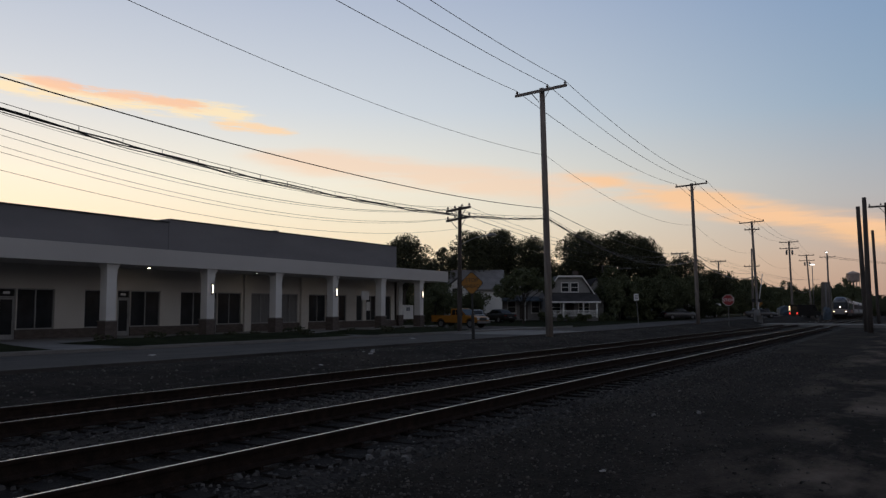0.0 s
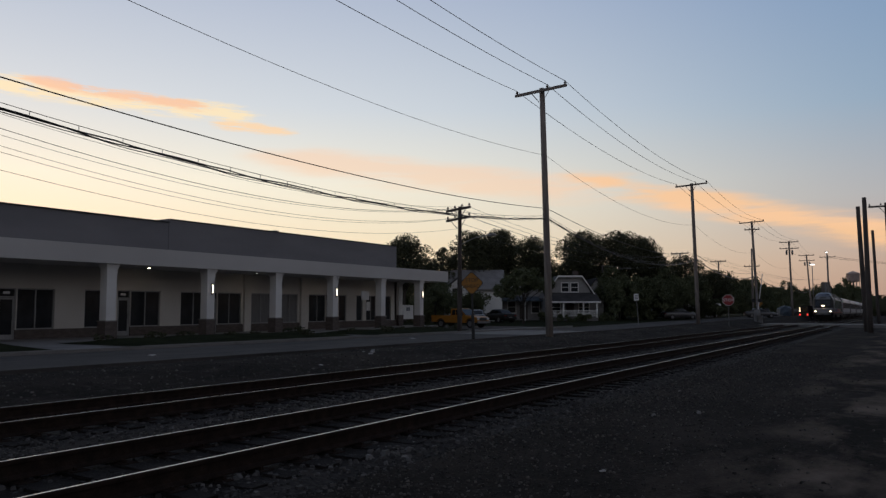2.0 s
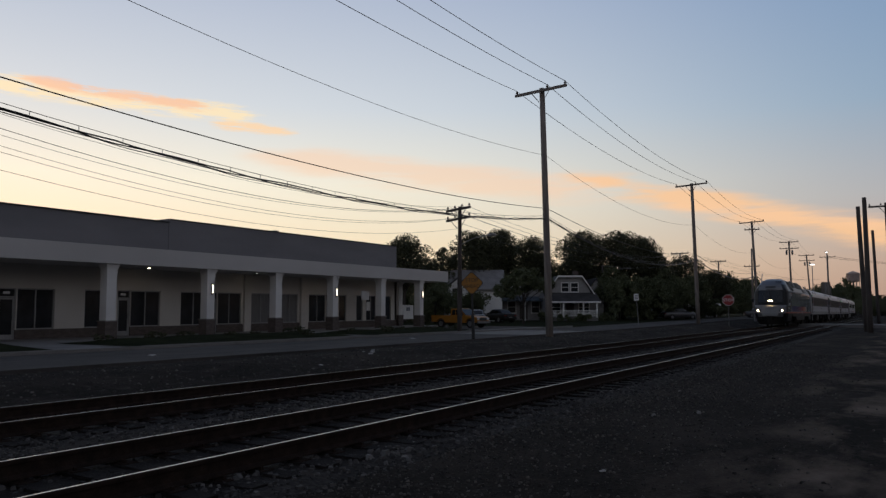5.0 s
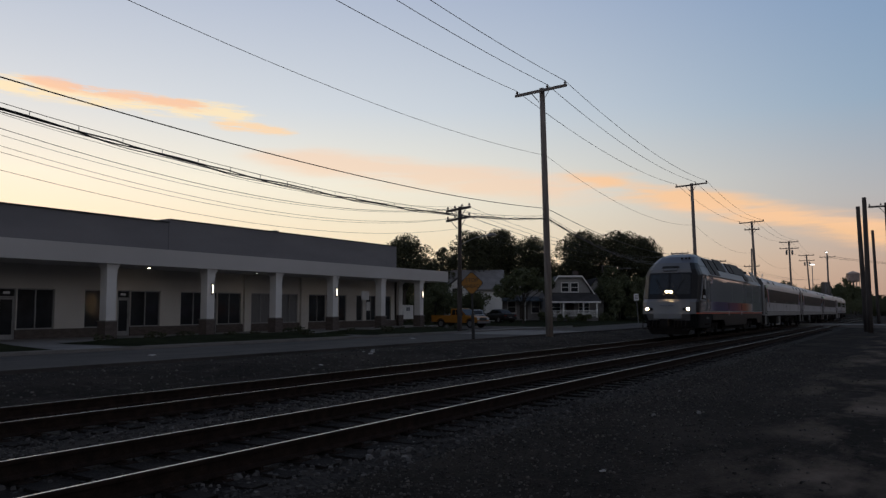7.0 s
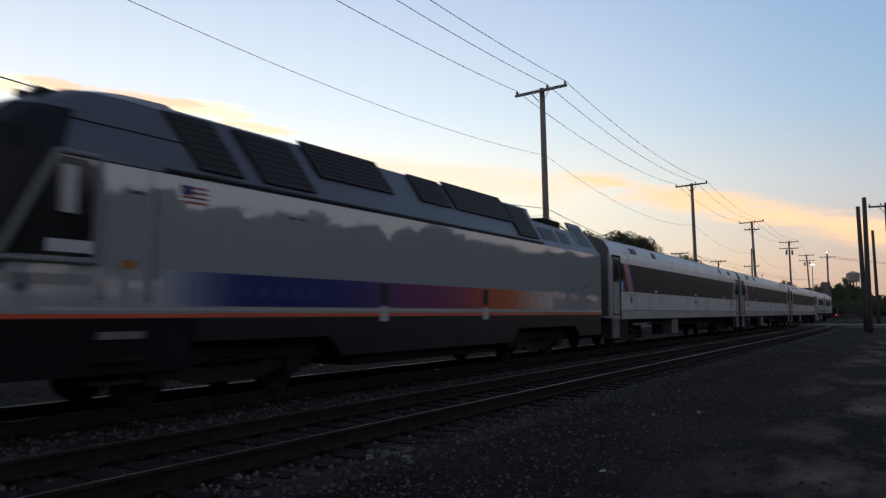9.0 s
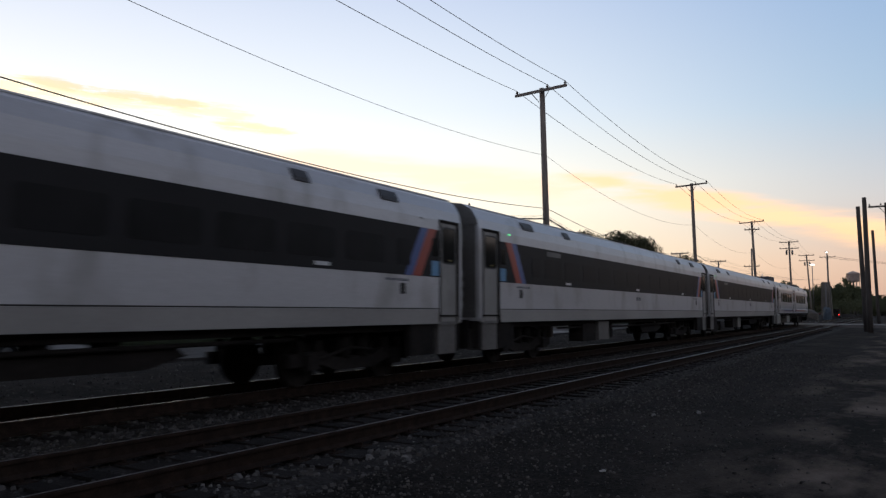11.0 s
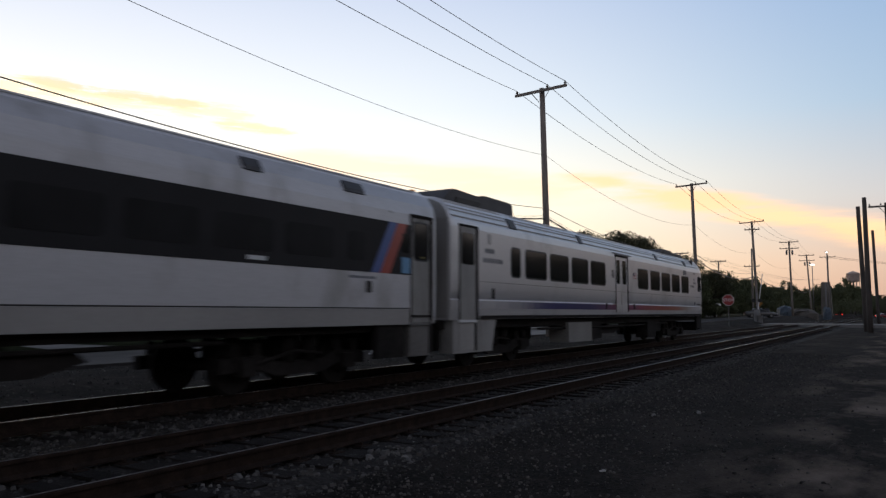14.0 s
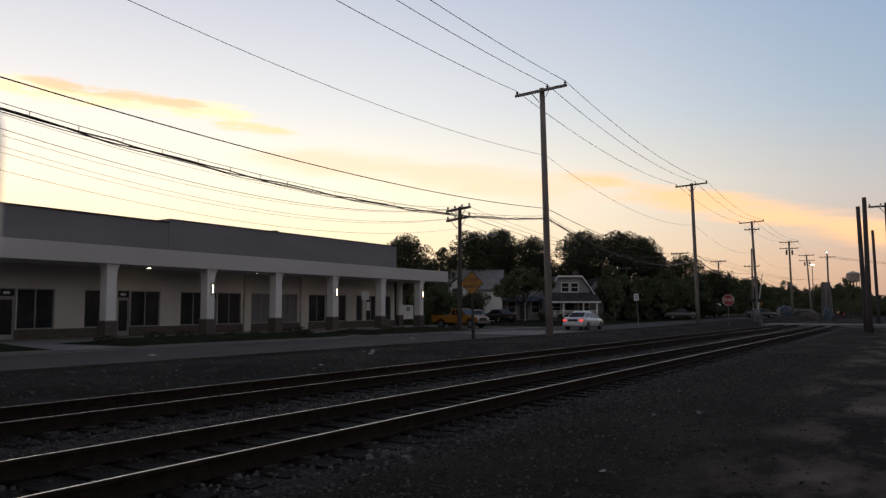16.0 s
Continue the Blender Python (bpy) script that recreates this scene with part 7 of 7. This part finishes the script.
# ---- vehicles ----
def wheel_set(car, xs, ys, r, w, spin=None):
    for x in xs:
        for y in ys:
            bm = bmesh.new()
            o = 1 if x > 0 else -1
            cyl(bm, (-w / 2, 0, 0), (w / 2, 0, 0), r, seg=20)
            wh = part("wheel", bm, M["rubber"], car, "", 0.02)
            wh.matrix_basis = pose(x, y, r)
            bm = bmesh.new()
            cyl(bm, (o * (w / 2 + 0.001), 0, 0), (o * (w / 2 + 0.012), 0, 0), r * 0.62, seg=16)
            for i in range(5):
                a = i * 2 * math.pi / 5
                box(bm, min(o * (w / 2 + 0.0125), o * (w / 2 + 0.025)), max(o * (w / 2 + 0.0125), o * (w / 2 + 0.025)), r * 0.35 * math.cos(a) - 0.03, r * 0.35 * math.cos(a) + 0.03, r * 0.35 * math.sin(a) - 0.03, r * 0.35 * math.sin(a) + 0.03)
            part("rim", bm, M["steel"], wh)
            if spin is not None:
                spin.append((wh, x, y, r))


def sedan(m, paint, label, lit, spin=None, name="sedan_car"):
    """Four-door saloon, 4.7 m long, nose towards +y."""
    c = root(name, m, label, "car")
    # lower body: stations along the length, half-width, underside, belt
    st = [(-2.36, 0.70, 0.36, 0.62), (-2.28, 0.80, 0.28, 0.90), (-2.0, 0.87, 0.24, 0.98), (-1.2, 0.90, 0.22, 0.98), (0.0, 0.90, 0.22, 0.95), (0.9, 0.90, 0.22, 0.93), (1.6, 0.88, 0.24, 0.86), (2.15, 0.82, 0.28, 0.74), (2.36, 0.68, 0.36, 0.60)]
    bm = bmesh.new()
    loft(bm, [[(w * 0.88, y, z0), (w, y, z0 + 0.18), (w, y, z1 - 0.20), (w * 0.93, y, z1 - 0.03), (w * 0.80, y, z1), (-w * 0.80, y, z1), (-w * 0.93, y, z1 - 0.03), (-w, y, z1 - 0.20), (-w, y, z0 + 0.18), (-w * 0.88, y, z0)] for y, w, z0, z1 in st], smooth=True)
    part("body", bm, paint, c)
    cab = [(-1.75, 0.68, 0.95), (-1.05, 0.60, 1.36), (-0.55, 0.58, 1.42), (0.15, 0.58, 1.41), (1.05, 0.70, 0.93)]
    bm = bmesh.new()
    loft(bm, [[(0.76, y, 0.93), (w, y, z - 0.03), (w * 0.86, y, z), (-w * 0.86, y, z), (-w, y, z - 0.03), (-0.76, y, 0.93)] for y, w, z in cab], smooth=True)
    part("greenhouse", bm, paint, c)
    for s in (1, -1):
        for pts in ([(-1.28, 1.0), (-0.42, 1.0), (-0.42, 1.33), (-0.95, 1.30)], [(-0.34, 1.0), (0.72, 1.0), (0.12, 1.34), (-0.34, 1.34)]):
            bm = bmesh.new()
            ring0 = [(s * (0.765 - (z - 0.95) * 0.38), y, z) for y, z in pts]
            ring1 = [(s * (0.78 - (z - 0.95) * 0.38), y, z) for y, z in pts]
            a, b = [bm.verts.new(p) for p in ring0], [bm.verts.new(p) for p in ring1]
            bm.faces.new(b)
            for i in range(4):
                bm.faces.new((a[i], a[(i + 1) % 4], b[(i + 1) % 4], b[i]))
            part("side_window", bm, M["carglass"], c)
    for nm, pts in (("rear_window", ((-1.69, 0.99, 0.60), (-1.16, 1.32, 0.53))), ("windscreen", ((0.98, 0.98, 0.63), (0.28, 1.37, 0.54)))):
        (y0, z0, w0), (y1, z1, w1) = pts
        k = -0.02 if nm == "rear_window" else 0.02
        bm = bmesh.new()
        a = [bm.verts.new(p) for p in ((-w0, y0 + k, z0 + 0.01), (w0, y0 + k, z0 + 0.01), (w1, y1 + k, z1 + 0.02), (-w1, y1 + k, z1 + 0.02))]
        b = [bm.verts.new(p) for p in ((-w0, y0, z0 - 0.02), (w0, y0, z0 - 0.02), (w1, y1, z1 - 0.02), (-w1, y1, z1 - 0.02))]
        bm.faces.new(a)
        for i in range(4):
            bm.faces.new((a[i], b[i], b[(i + 1) % 4], a[(i + 1) % 4]))
        part(nm, bm, M["carglass"], c)
    for s in (-1, 1):
        bm = bmesh.new()
        box(bm, s * 0.66 - 0.11, s * 0.66 + 0.11, -2.40, -2.2, 0.70, 0.79)
        part("tail_light", bm, M["tail"] if lit else M["tail_off"], c, "lit red tail light" if lit else "", 0.02)
        bm = bmesh.new()
        box(bm, s * 0.58 - 0.17, s * 0.58 + 0.17, 2.14, 2.33, 0.56, 0.70)
        part("headlight", bm, M["lens"], c, "", 0.02)
        part("door_mirror", B(s * 0.90 - 0.09, s * 0.90 + 0.09, 0.62, 0.72, 0.93, 1.06), paint, c, "", 0.02)
    part("number_plate", B(-0.2, 0.2, -2.385, -2.36, 0.50, 0.60), M["white"], c)
    part("rear_bumper", B(-0.78, 0.78, -2.43, -2.25, 0.36, 0.56), paint, c, "", 0.03)
    part("boot_panel", B(-0.40, 0.40, -2.375, -2.34, 0.66, 0.82), M["black"], c)
    wheel_set(c, (-0.80, 0.80), (-1.40, 1.36), 0.32, 0.21, spin)
    return c


def pickup(m):
    """Extended-cab pickup, nose towards +y."""
    c = root("pickup_truck", m, "yellow-orange extended-cab pickup truck parked in the yard", "pickup truck")
    P = M["paint_yellow"]

    def slab(pts, w, name, mat, label="", bev=0.04):
        bm = bmesh.new()
        prism(bm, pts, "x", -w, w)
        return part(name, bm, mat, c, label, bev)
    slab([(-2.75, 0.55), (-2.75, 1.15), (-0.62, 1.15), (-0.62, 0.50), (-1.15, 0.48), (-1.25, 0.72), (-1.5, 0.86), (-1.75, 0.86), (-2.0, 0.72), (-2.1, 0.52)], 0.95, "cargo_bed", P)
    slab([(-0.60, 0.48), (-0.60, 1.14), (1.05, 1.12), (2.35, 1.04), (2.55, 0.92), (2.60, 0.5), (2.25, 0.48), (2.15, 0.74), (1.9, 0.87), (1.65, 0.87), (1.4, 0.74), (1.3, 0.46)], 0.96, "body", P)
    slab([(-0.60, 1.13), (-0.50, 1.72), (-0.3, 1.78), (0.35, 1.78), (0.55, 1.74), (1.15, 1.11)], 0.80, "cab", P)
    for s in (1, -1):
        for pts in ([(-0.42, 1.2), (-0.02, 1.2), (-0.02, 1.66), (-0.36, 1.66)], [(0.06, 1.2), (0.92, 1.2), (0.46, 1.66), (0.06, 1.66)]):
            bm = bmesh.new()
            prism(bm, pts, "x", min(s * 0.80, s * 0.812), max(s * 0.80, s * 0.812))
            part("side_window", bm, M["carglass"], c)
        part("headlight", B(s * 0.74 - 0.16, s * 0.74 + 0.16, 2.50, 2.62, 0.74, 0.94), M["lens"], c, "", 0.02)
        part("tail_light", B(s * 0.88 - 0.06, s * 0.88 + 0.06, -2.78, -2.7, 0.8, 1.1), M["tail_off"], c)
        part("door_mirror", B(s * 0.98 - 0.1, s * 0.98 + 0.1, 0.78, 0.9, 1.15, 1.36), M["black"], c, "", 0.02)
    bm = bmesh.new()
    prism(bm, [(0.60, 1.70), (1.14, 1.16), (1.17, 1.17), (0.64, 1.72)], "x", -0.72, 0.72)
    part("windscreen", bm, M["carglass"], c)
    part("grille", B(-0.52, 0.52, 2.56, 2.63, 0.66, 0.94), M["black"], c)
    part("front_bumper", B(-0.95, 0.95, 2.58, 2.74, 0.42, 0.62), M["steel"], c, "", 0.03)
    part("rear_bumper", B(-0.92, 0.92, -2.88, -2.76, 0.45, 0.62), M["steel"], c, "", 0.03)
    part("chassis", B(-0.7, 0.7, -2.6, 2.4, 0.35, 0.55), M["under"], c)
    wheel_set(c, (-0.82, 0.82), (-1.62, 1.78), 0.38, 0.25)
    return c


pickup(pose(-29.6, 50.4, S(50.6) + 0.05, 0, 0, -97) @ Matrix.Diagonal((0.85, 0.85, 0.85, 1)))
sedan(pose(-37.2, 71.4, S(71.4) + 0.04, 0, 0, 62), M["paint_dark"], "dark saloon car parked beside the pickup truck", False)
sedan(pose(-24.2, 97.5, S(97) + 0.05, 0, 0, -50), M["paint_silver"], "pale saloon car parked under the street trees", False)
sedan(pose(-17.9, 121, 0.55, 0, 0, -70), M["paint_silver"], "pale saloon car waiting beyond the crossing", False)
sedan(pose(-33.6, 60.0, S(60) + 0.05, 0, 0, 30), M["paint_silver"], "pale car parked beyond the shops", False)
spin = []
white_car = sedan(pose(-20.3, 0, 0) @ Matrix.Diagonal((0.93, 0.93, 0.93, 1)), M["paint_white"], "white saloon car with lit tail lights driving along the street", True, spin)
van_spin, red_spin = [], []
red_car = sedan(pose(-9, 110, 0), M["paint_red"], "dark red saloon car driving beyond the crossing", True, red_spin)


# glow that stands in for a warm lit patch on the van
M["van_glow"] = surf("van_glow", (0.8, 0.7, 0.5), (0.85, 0.75, 0.55), 2, 0.5, emit=(1.0, 0.72, 0.42), power=1.6)


def box_van():
    c = root("delivery_van", pose(0, 0, 0), "dark delivery van with lit tail lights beyond the crossing", "van")
    bm = bmesh.new()
    prism(bm, [(-2.8, 0.45), (-2.8, 2.45), (1.2, 2.45), (1.7, 2.2), (2.1, 1.35), (2.9, 1.15), (2.95, 0.45)], "x", -0.98, 0.98)
    part("body", bm, M["paint_dark"], c, "", 0.06)
    for s in (-1, 1):
        part("tail_light", B(s * 0.8 - 0.12, s * 0.8 + 0.12, -2.86, -2.8, 0.75, 1.05), M["tail"], c, "lit red tail light")
        bm = bmesh.new()
        prism(bm, [(1.1, 1.4), (1.95, 1.4), (1.6, 2.1), (1.1, 2.1)], "x", min(s * 0.98, s * 0.99), max(s * 0.98, s * 0.99))
        part("side_window", bm, M["carglass"], c)
    part("rear_window", B(-0.7, 0.7, -2.83, -2.801, 1.5, 2.2), M["carglass"], c)
    # added plate: the lit patch at the rear left glows by itself
    part("roof_lamp", B(-0.95, -0.70, -2.84, -2.801, 1.4, 2.2), M["van_glow"], c, "glowing plate standing in for a warm lit patch on the rear")
    wheel_set(c, (-0.85, 0.85), (-1.8, 1.9), 0.36, 0.24, van_spin)
    return c


van = box_van()


# ---- signs and small street things ----
def text_mesh(body, size, mat, parent, m, name="lettering"):
    cu = bpy.data.curves.new(name, "FONT")
    cu.body, cu.size, cu.align_x, cu.align_y, cu.extrude = body, size, "CENTER", "CENTER", 0.002
    ob = new(name, cu)
    dg = bpy.context.evaluated_depsgraph_get()
    me = bpy.data.meshes.new_from_object(ob.evaluated_get(dg))
    bpy.data.objects.remove(ob)
    me.materials.clear()
    me.materials.append(mat)
    o = new(name, me)
    o.parent = parent
    o.matrix_basis = m
    return o


def sign_post(name, m, h, label, mat="steel", r=0.03):
    s = root(name, m, label, "road sign", "road signs")
    bm = bmesh.new()
    box(bm, -r, r, -r * 0.7, r * 0.7, -0.3, h)
    part("post", bm, M[mat], s)
    return s


def diamond(parent, z, half, face, border):
    for k, y, mt in ((half, -0.034, border), (half * 0.93, -0.038, face)):
        bm = bmesh.new()
        c = 0.06
        prism(bm, [(-k + c, z - c), (-c, z - k + c), (c, z - k + c), (k - c, z - c), (k - c, z + c), (c, z + k - c), (-c, z + k - c), (-k + c, z + c)], "y", y, y + 0.0035)
        part("sign_plate", bm, mt, parent)


# plates face -y of each post, towards the traffic coming up the street
s = sign_post("warning_sign", pose(-17.72, 31.4, S(31) - 0.05, 0, -1.5, 27), 3.3, "yellow diamond warning sign on a dark post beside the street", "darkmetal", 0.045)
diamond(s, 2.78, 0.60, M["sign_yellow"], M["black"])
text_mesh("STOP", 0.26, M["black"], s, pose(0, -0.040, 2.92, 90, 0, 0))
text_mesh("AHEAD", 0.24, M["black"], s, pose(0, -0.040, 2.62, 90, 0, 0))
part("post_sleeve", B(-0.075, 0.075, -0.07, 0.07, 0.0, 1.25), M["black"], s, "thick dark lower post")

s = sign_post("stop_sign", pose(-14.15, 76.1, S(76) - 0.12, 0, 0, 12), 2.75, "red octagonal stop sign on a steel post by the crossing")
for k, y, mt in ((0.53, -0.030, M["white"]), (0.495, -0.034, M["sign_red"])):
    bm = bmesh.new()
    prism(bm, [(k * math.cos(radians(22.5 + 45 * i)) / math.cos(radians(22.5)), 2.42 + k * math.sin(radians(22.5 + 45 * i)) / math.cos(radians(22.5))) for i in range(8)], "y", y, y + 0.0035)
    part("sign_plate", bm, mt, s)
text_mesh("STOP", 0.41, M["white"], s, pose(0, -0.036, 2.42, 90, 0, 0))

s = sign_post("street_sign", pose(-20.0, 65.9, S(66), 0, -4, 25), 2.75, "small white rectangular sign on a leaning steel post")
part("sign_plate", B(-0.21, 0.21, -0.035, -0.025, 2.25, 2.85), M["white"], s)
bm = bmesh.new()
for z in (2.66, 2.52, 2.38):
    box(bm, -0.14, 0.14, -0.040, -0.036, z, z + 0.06)
part("lettering_bars", bm, M["black"], s)

# crossing gate, raised, with its cabinet
g = root("crossing_gate", pose(-14.4, 95.0, 0.1), "raised white crossing gate with a grey cabinet", "crossing gate")
bm = bmesh.new()
cyl(bm, (0, 0, -0.3), (0, 0, 3.6), 0.07, seg=8)
part("mast", bm, M["steel"], g)
bm = bmesh.new()
tube(bm, [(0.05, -0.1, 1.2), (0.75, -0.1, 5.9)], 0.045, 6)
part("gate_arm", bm, M["white"], g, "raised pale gate arm")
part("gate_box", B(-0.35, 0.3, -0.3, 0.25, 0.9, 1.6), M["steel"], g, "", 0.03)
part("gate_cabinet", B(-0.45, 0.45, 0.4, 1.0, -0.1, 0.9), M["steel"], g, "", 0.03)
for x in (-0.35, 0.35):
    bm = bmesh.new()
    cyl(bm, (x, -0.18, 2.7), (x, -0.1, 2.7), 0.24, seg=14)
    part("signal_head", bm, M["black"], g)

# far lit street lamps
for b, t, reach in (((-14.62, 168.1, 0.4), (-14.55, 167.1, 11.2), -0.9), ((-13.2, 186.0, 0.0), (-13.1, 185.2, 14.9), -0.4)):
    p = root("street_lamp", Matrix.Translation(b), "tall street lamp with a lit white head, far down the line", "street lamp", "street lamps")
    bm = bmesh.new()
    o = Vector(t) - Vector(b)
    cyl(bm, (0, 0, -0.3), o, 0.10, 0.07, 8)
    part("post", bm, M["steel"], p)
    bm = bmesh.new()
    box(bm, o.x - 0.35, o.x + 0.35, o.y - 0.15, o.y + 0.15, o.z, o.z + 0.12)
    part("lamp_head", bm, M["steel"], p)
    bm = bmesh.new()
    half = 0.40 if b[1] < 180 else 0.14
    box(bm, o.x - half, o.x + half, o.y - 0.16, o.y + 0.12, o.z - 0.13, o.z - 0.001)
    part("lens", bm, M["streetlight"], p, "lit lens", 0.05)
p = pole("street_pole", (-32.43, 92.1, 0.4), (-32.38, 91.5, 7.45), 0.13, 0.10, [], "dark street pole with an unlit lamp arm before the house", "darkwood")
lamp_arm(p, (0.1, -0.6, 6.0), 3.2, 0.55, False)

# water tower
w = root("water_tower", pose(-16.6, 379, 0.0) @ Matrix.Diagonal((0.9, 0.9, 1.0, 1)), "pale water tower with a conical roof on braced legs", "water tower")
bm = bmesh.new()
prof = [(0.6, 14.9), (2.2, 15.1), (3.0, 15.8), (3.05, 18.7), (3.2, 18.8), (1.6, 19.6), (0.15, 20.0)]
loft(bm, [[(r * math.cos(a), r * math.sin(a), z) for a in [2 * math.pi * i / 20 for i in range(20)]] for r, z in prof], smooth=True)
part("tank", bm, M["tank_white"], w, "pale steel tank")
for i in range(6):
    a = 2 * math.pi * i / 6
    bm = bmesh.new()
    cyl(bm, (3.4 * math.cos(a), 3.4 * math.sin(a), -0.5), (2.7 * math.cos(a), 2.7 * math.sin(a), 15.8), 0.17, seg=6)
    part("leg", bm, M["steel"], w)
bm = bmesh.new()
cyl(bm, (0, 0, -0.5), (0, 0, 15.0), 0.4, seg=8)
for z in (5, 10):
    for i in range(6):
        a, b = 2 * math.pi * i / 6, 2 * math.pi * (i + 1) / 6
        k = 3.4 - 0.7 * z / 14.6
        tube(bm, [(k * math.cos(a), k * math.sin(a), z), (k * math.cos(b), k * math.sin(b), z)], 0.07, 4)
part("bracing", bm, M["steel"], w)

# concrete hopper tower, covered heaps and tanks past the crossing
bm = bmesh.new()
loft(bm, [[(-1.6 * k, -1.6 * k, z), (1.6 * k, -1.6 * k, z), (1.6 * k, 1.6 * k, z), (-1.6 * k, 1.6 * k, z)] for k, z in ((0.85, -0.5), (0.72, 5.0), (0.6, 9.2))])
M["tower"] = surf("tower", (0.105, 0.093, 0.08), (0.16, 0.142, 0.125), 0.6, 0.9, 0, 0.3, 12)
t = solid("concrete_tower", bm, M["tower"], "tapered brown concrete tower beside the line", "tower", m=pose(-15.6, 214, 0.0))
part("ladder", B(-0.2, 0.2, -1.5, -1.35, 0.0, 9.0), M["steel"], t, "narrow steel ladder")
for x, y, sx, sy, h, mt, lb, nm in ((-18.4, 154, 1.5, 1.8, 2.3, "tarp_blue", "heap under a faded blue tarpaulin", "covered_heap"), (-15.9, 156, 3.2, 2.4, 1.7, "rubble", "pale dirt and rubble heap", "rubble_heap"),
                                   (-12.6, 172, 0.9, 1.0, 2.2, "tarp_blue", "small bluish equipment cabinet", "equipment_cabinet"), (-19.9, 140, 1.0, 1.3, 1.7, "paint_dark", "dark covered heap by the road", "covered_heap")):
    bm = bmesh.new()
    rnd = random.Random(int(x * 10))
    rings = []
    for k, zz in ((1.0, -0.3), (0.97, 0.5), (0.85, 0.8), (0.5, 0.97), (0.1, 1.0)):
        rings.append([(k * sx * math.cos(a) * rnd.uniform(0.78, 1.15), k * sy * math.sin(a) * rnd.uniform(0.78, 1.15), zz * h * rnd.uniform(0.80, 1.1)) for a in [2 * math.pi * i / 12 for i in range(12)]])
    loft(bm, rings)
    solid(nm, bm, M[mt], lb, "heap", m=pose(x, y, 0.3))
s = sign_post("warning_sign", pose(-17.6, 118, 0.4, 0, 0, 0), 2.6, "small yellow diamond warning sign beyond the crossing")
diamond(s, 2.3, 0.6, M["sign_yellow"], M["black"])


# litter on the verge and dumped scraps
rnd = random.Random(77)
for x, y, k in ((-15.45, 20.3, 0.34), (-15.0, 19.6, 0.40), (-15.2, 20.0, 0.22), (-15.9, 20.9, 0.30), (-15.6, 20.0, 0.16), (-19.6, 14.6, 0.55), (-12.75, 7.15, 0.5), (-12.9, 8.1, 0.3), (-14.0, 16.0, 0.2), (-12.6, 11.8, 0.2), (-20.5, 30.2, 0.45), (-2.68, 7.48, 0.16)):
    bm = bmesh.new()
    loft(bm, [[(q * 0.35 * k * math.cos(a) * rnd.uniform(0.5, 1.2), q * 0.22 * k * math.sin(a) * rnd.uniform(0.5, 1.2), z * k) for a in [2 * math.pi * i / 9 for i in range(9)]] for q, z in ((1, -0.05), (0.9, 0.03), (0.4, 0.06))])
    z = S(y) + 0.0 if x < -17.6 else ground_height(x, y)
    solid("litter", bm, M["litter"], "crumpled pale paper litter on the ground", "litter", m=pose(x, y, z + 0.015, 0, 0, rnd.uniform(0, 360)), group="litter")


# ---- movement ----
def roll_rows(y_of, r, offset, up):
    """A wheel that rolls as its vehicle moves along y, keyed finely."""
    start = y_of(0)
    return [(f / 30, Matrix.Translation(offset) @ Matrix.Rotation(-(y_of(f / 30) - start) / r * up, 4, "X")) for f in range(0, 481)]


def motions():
    times = [i * 0.5 for i in range(33)]
    for ob, back in carriages:
        walk(ob, [(t, pose(RUN, nose_at(t) + back, 0)) for t in times])
    for ob, q in wheelsets:
        walk(ob, roll_rows(nose_at, WHEEL_R, (0, q, WHEEL_R), 1))

    def white_y(t):
        k = t - 15.3
        return 44.9 + 7.85 * k - (0.14 * k * k if k < 0 else -1.7 * k * k)
    walk(white_car, [(t, pose(-19.6, white_y(t), S(white_y(t)) + 0.0)) for t in times])

    def van_at(t):
        far = 0.0 if t < 3 else 1.2 * (t - 3) ** 2 if t < 8 else 30 + 12 * (t - 8)
        y = 148 + 0.55 * t + far
        return pose(-14.4 + 0.78 * min(t, 4) - 0.04 * far, y, 0.32 - 0.47 * min(1, t / 4), 0, 0, -35 + 35 * min(1, max(0, (t - 3) / 3)))
    walk(van, [(t, van_at(t)) for t in times])
    for wheels, run in ((spin, white_y), (van_spin, lambda t: van_at(t).translation.y), (red_spin, lambda t: 5.9 * t)):
        for wh, x, y, r in wheels:
            walk(wh, roll_rows(run, r, (x, y, r), -1))
    walk(red_car, [(t, pose(-15.9 + 5.0 * (t - 11.4), 222 + 3.1 * (t - 11.4), -0.27, 0, 0, -58)) for t in times])


motions()
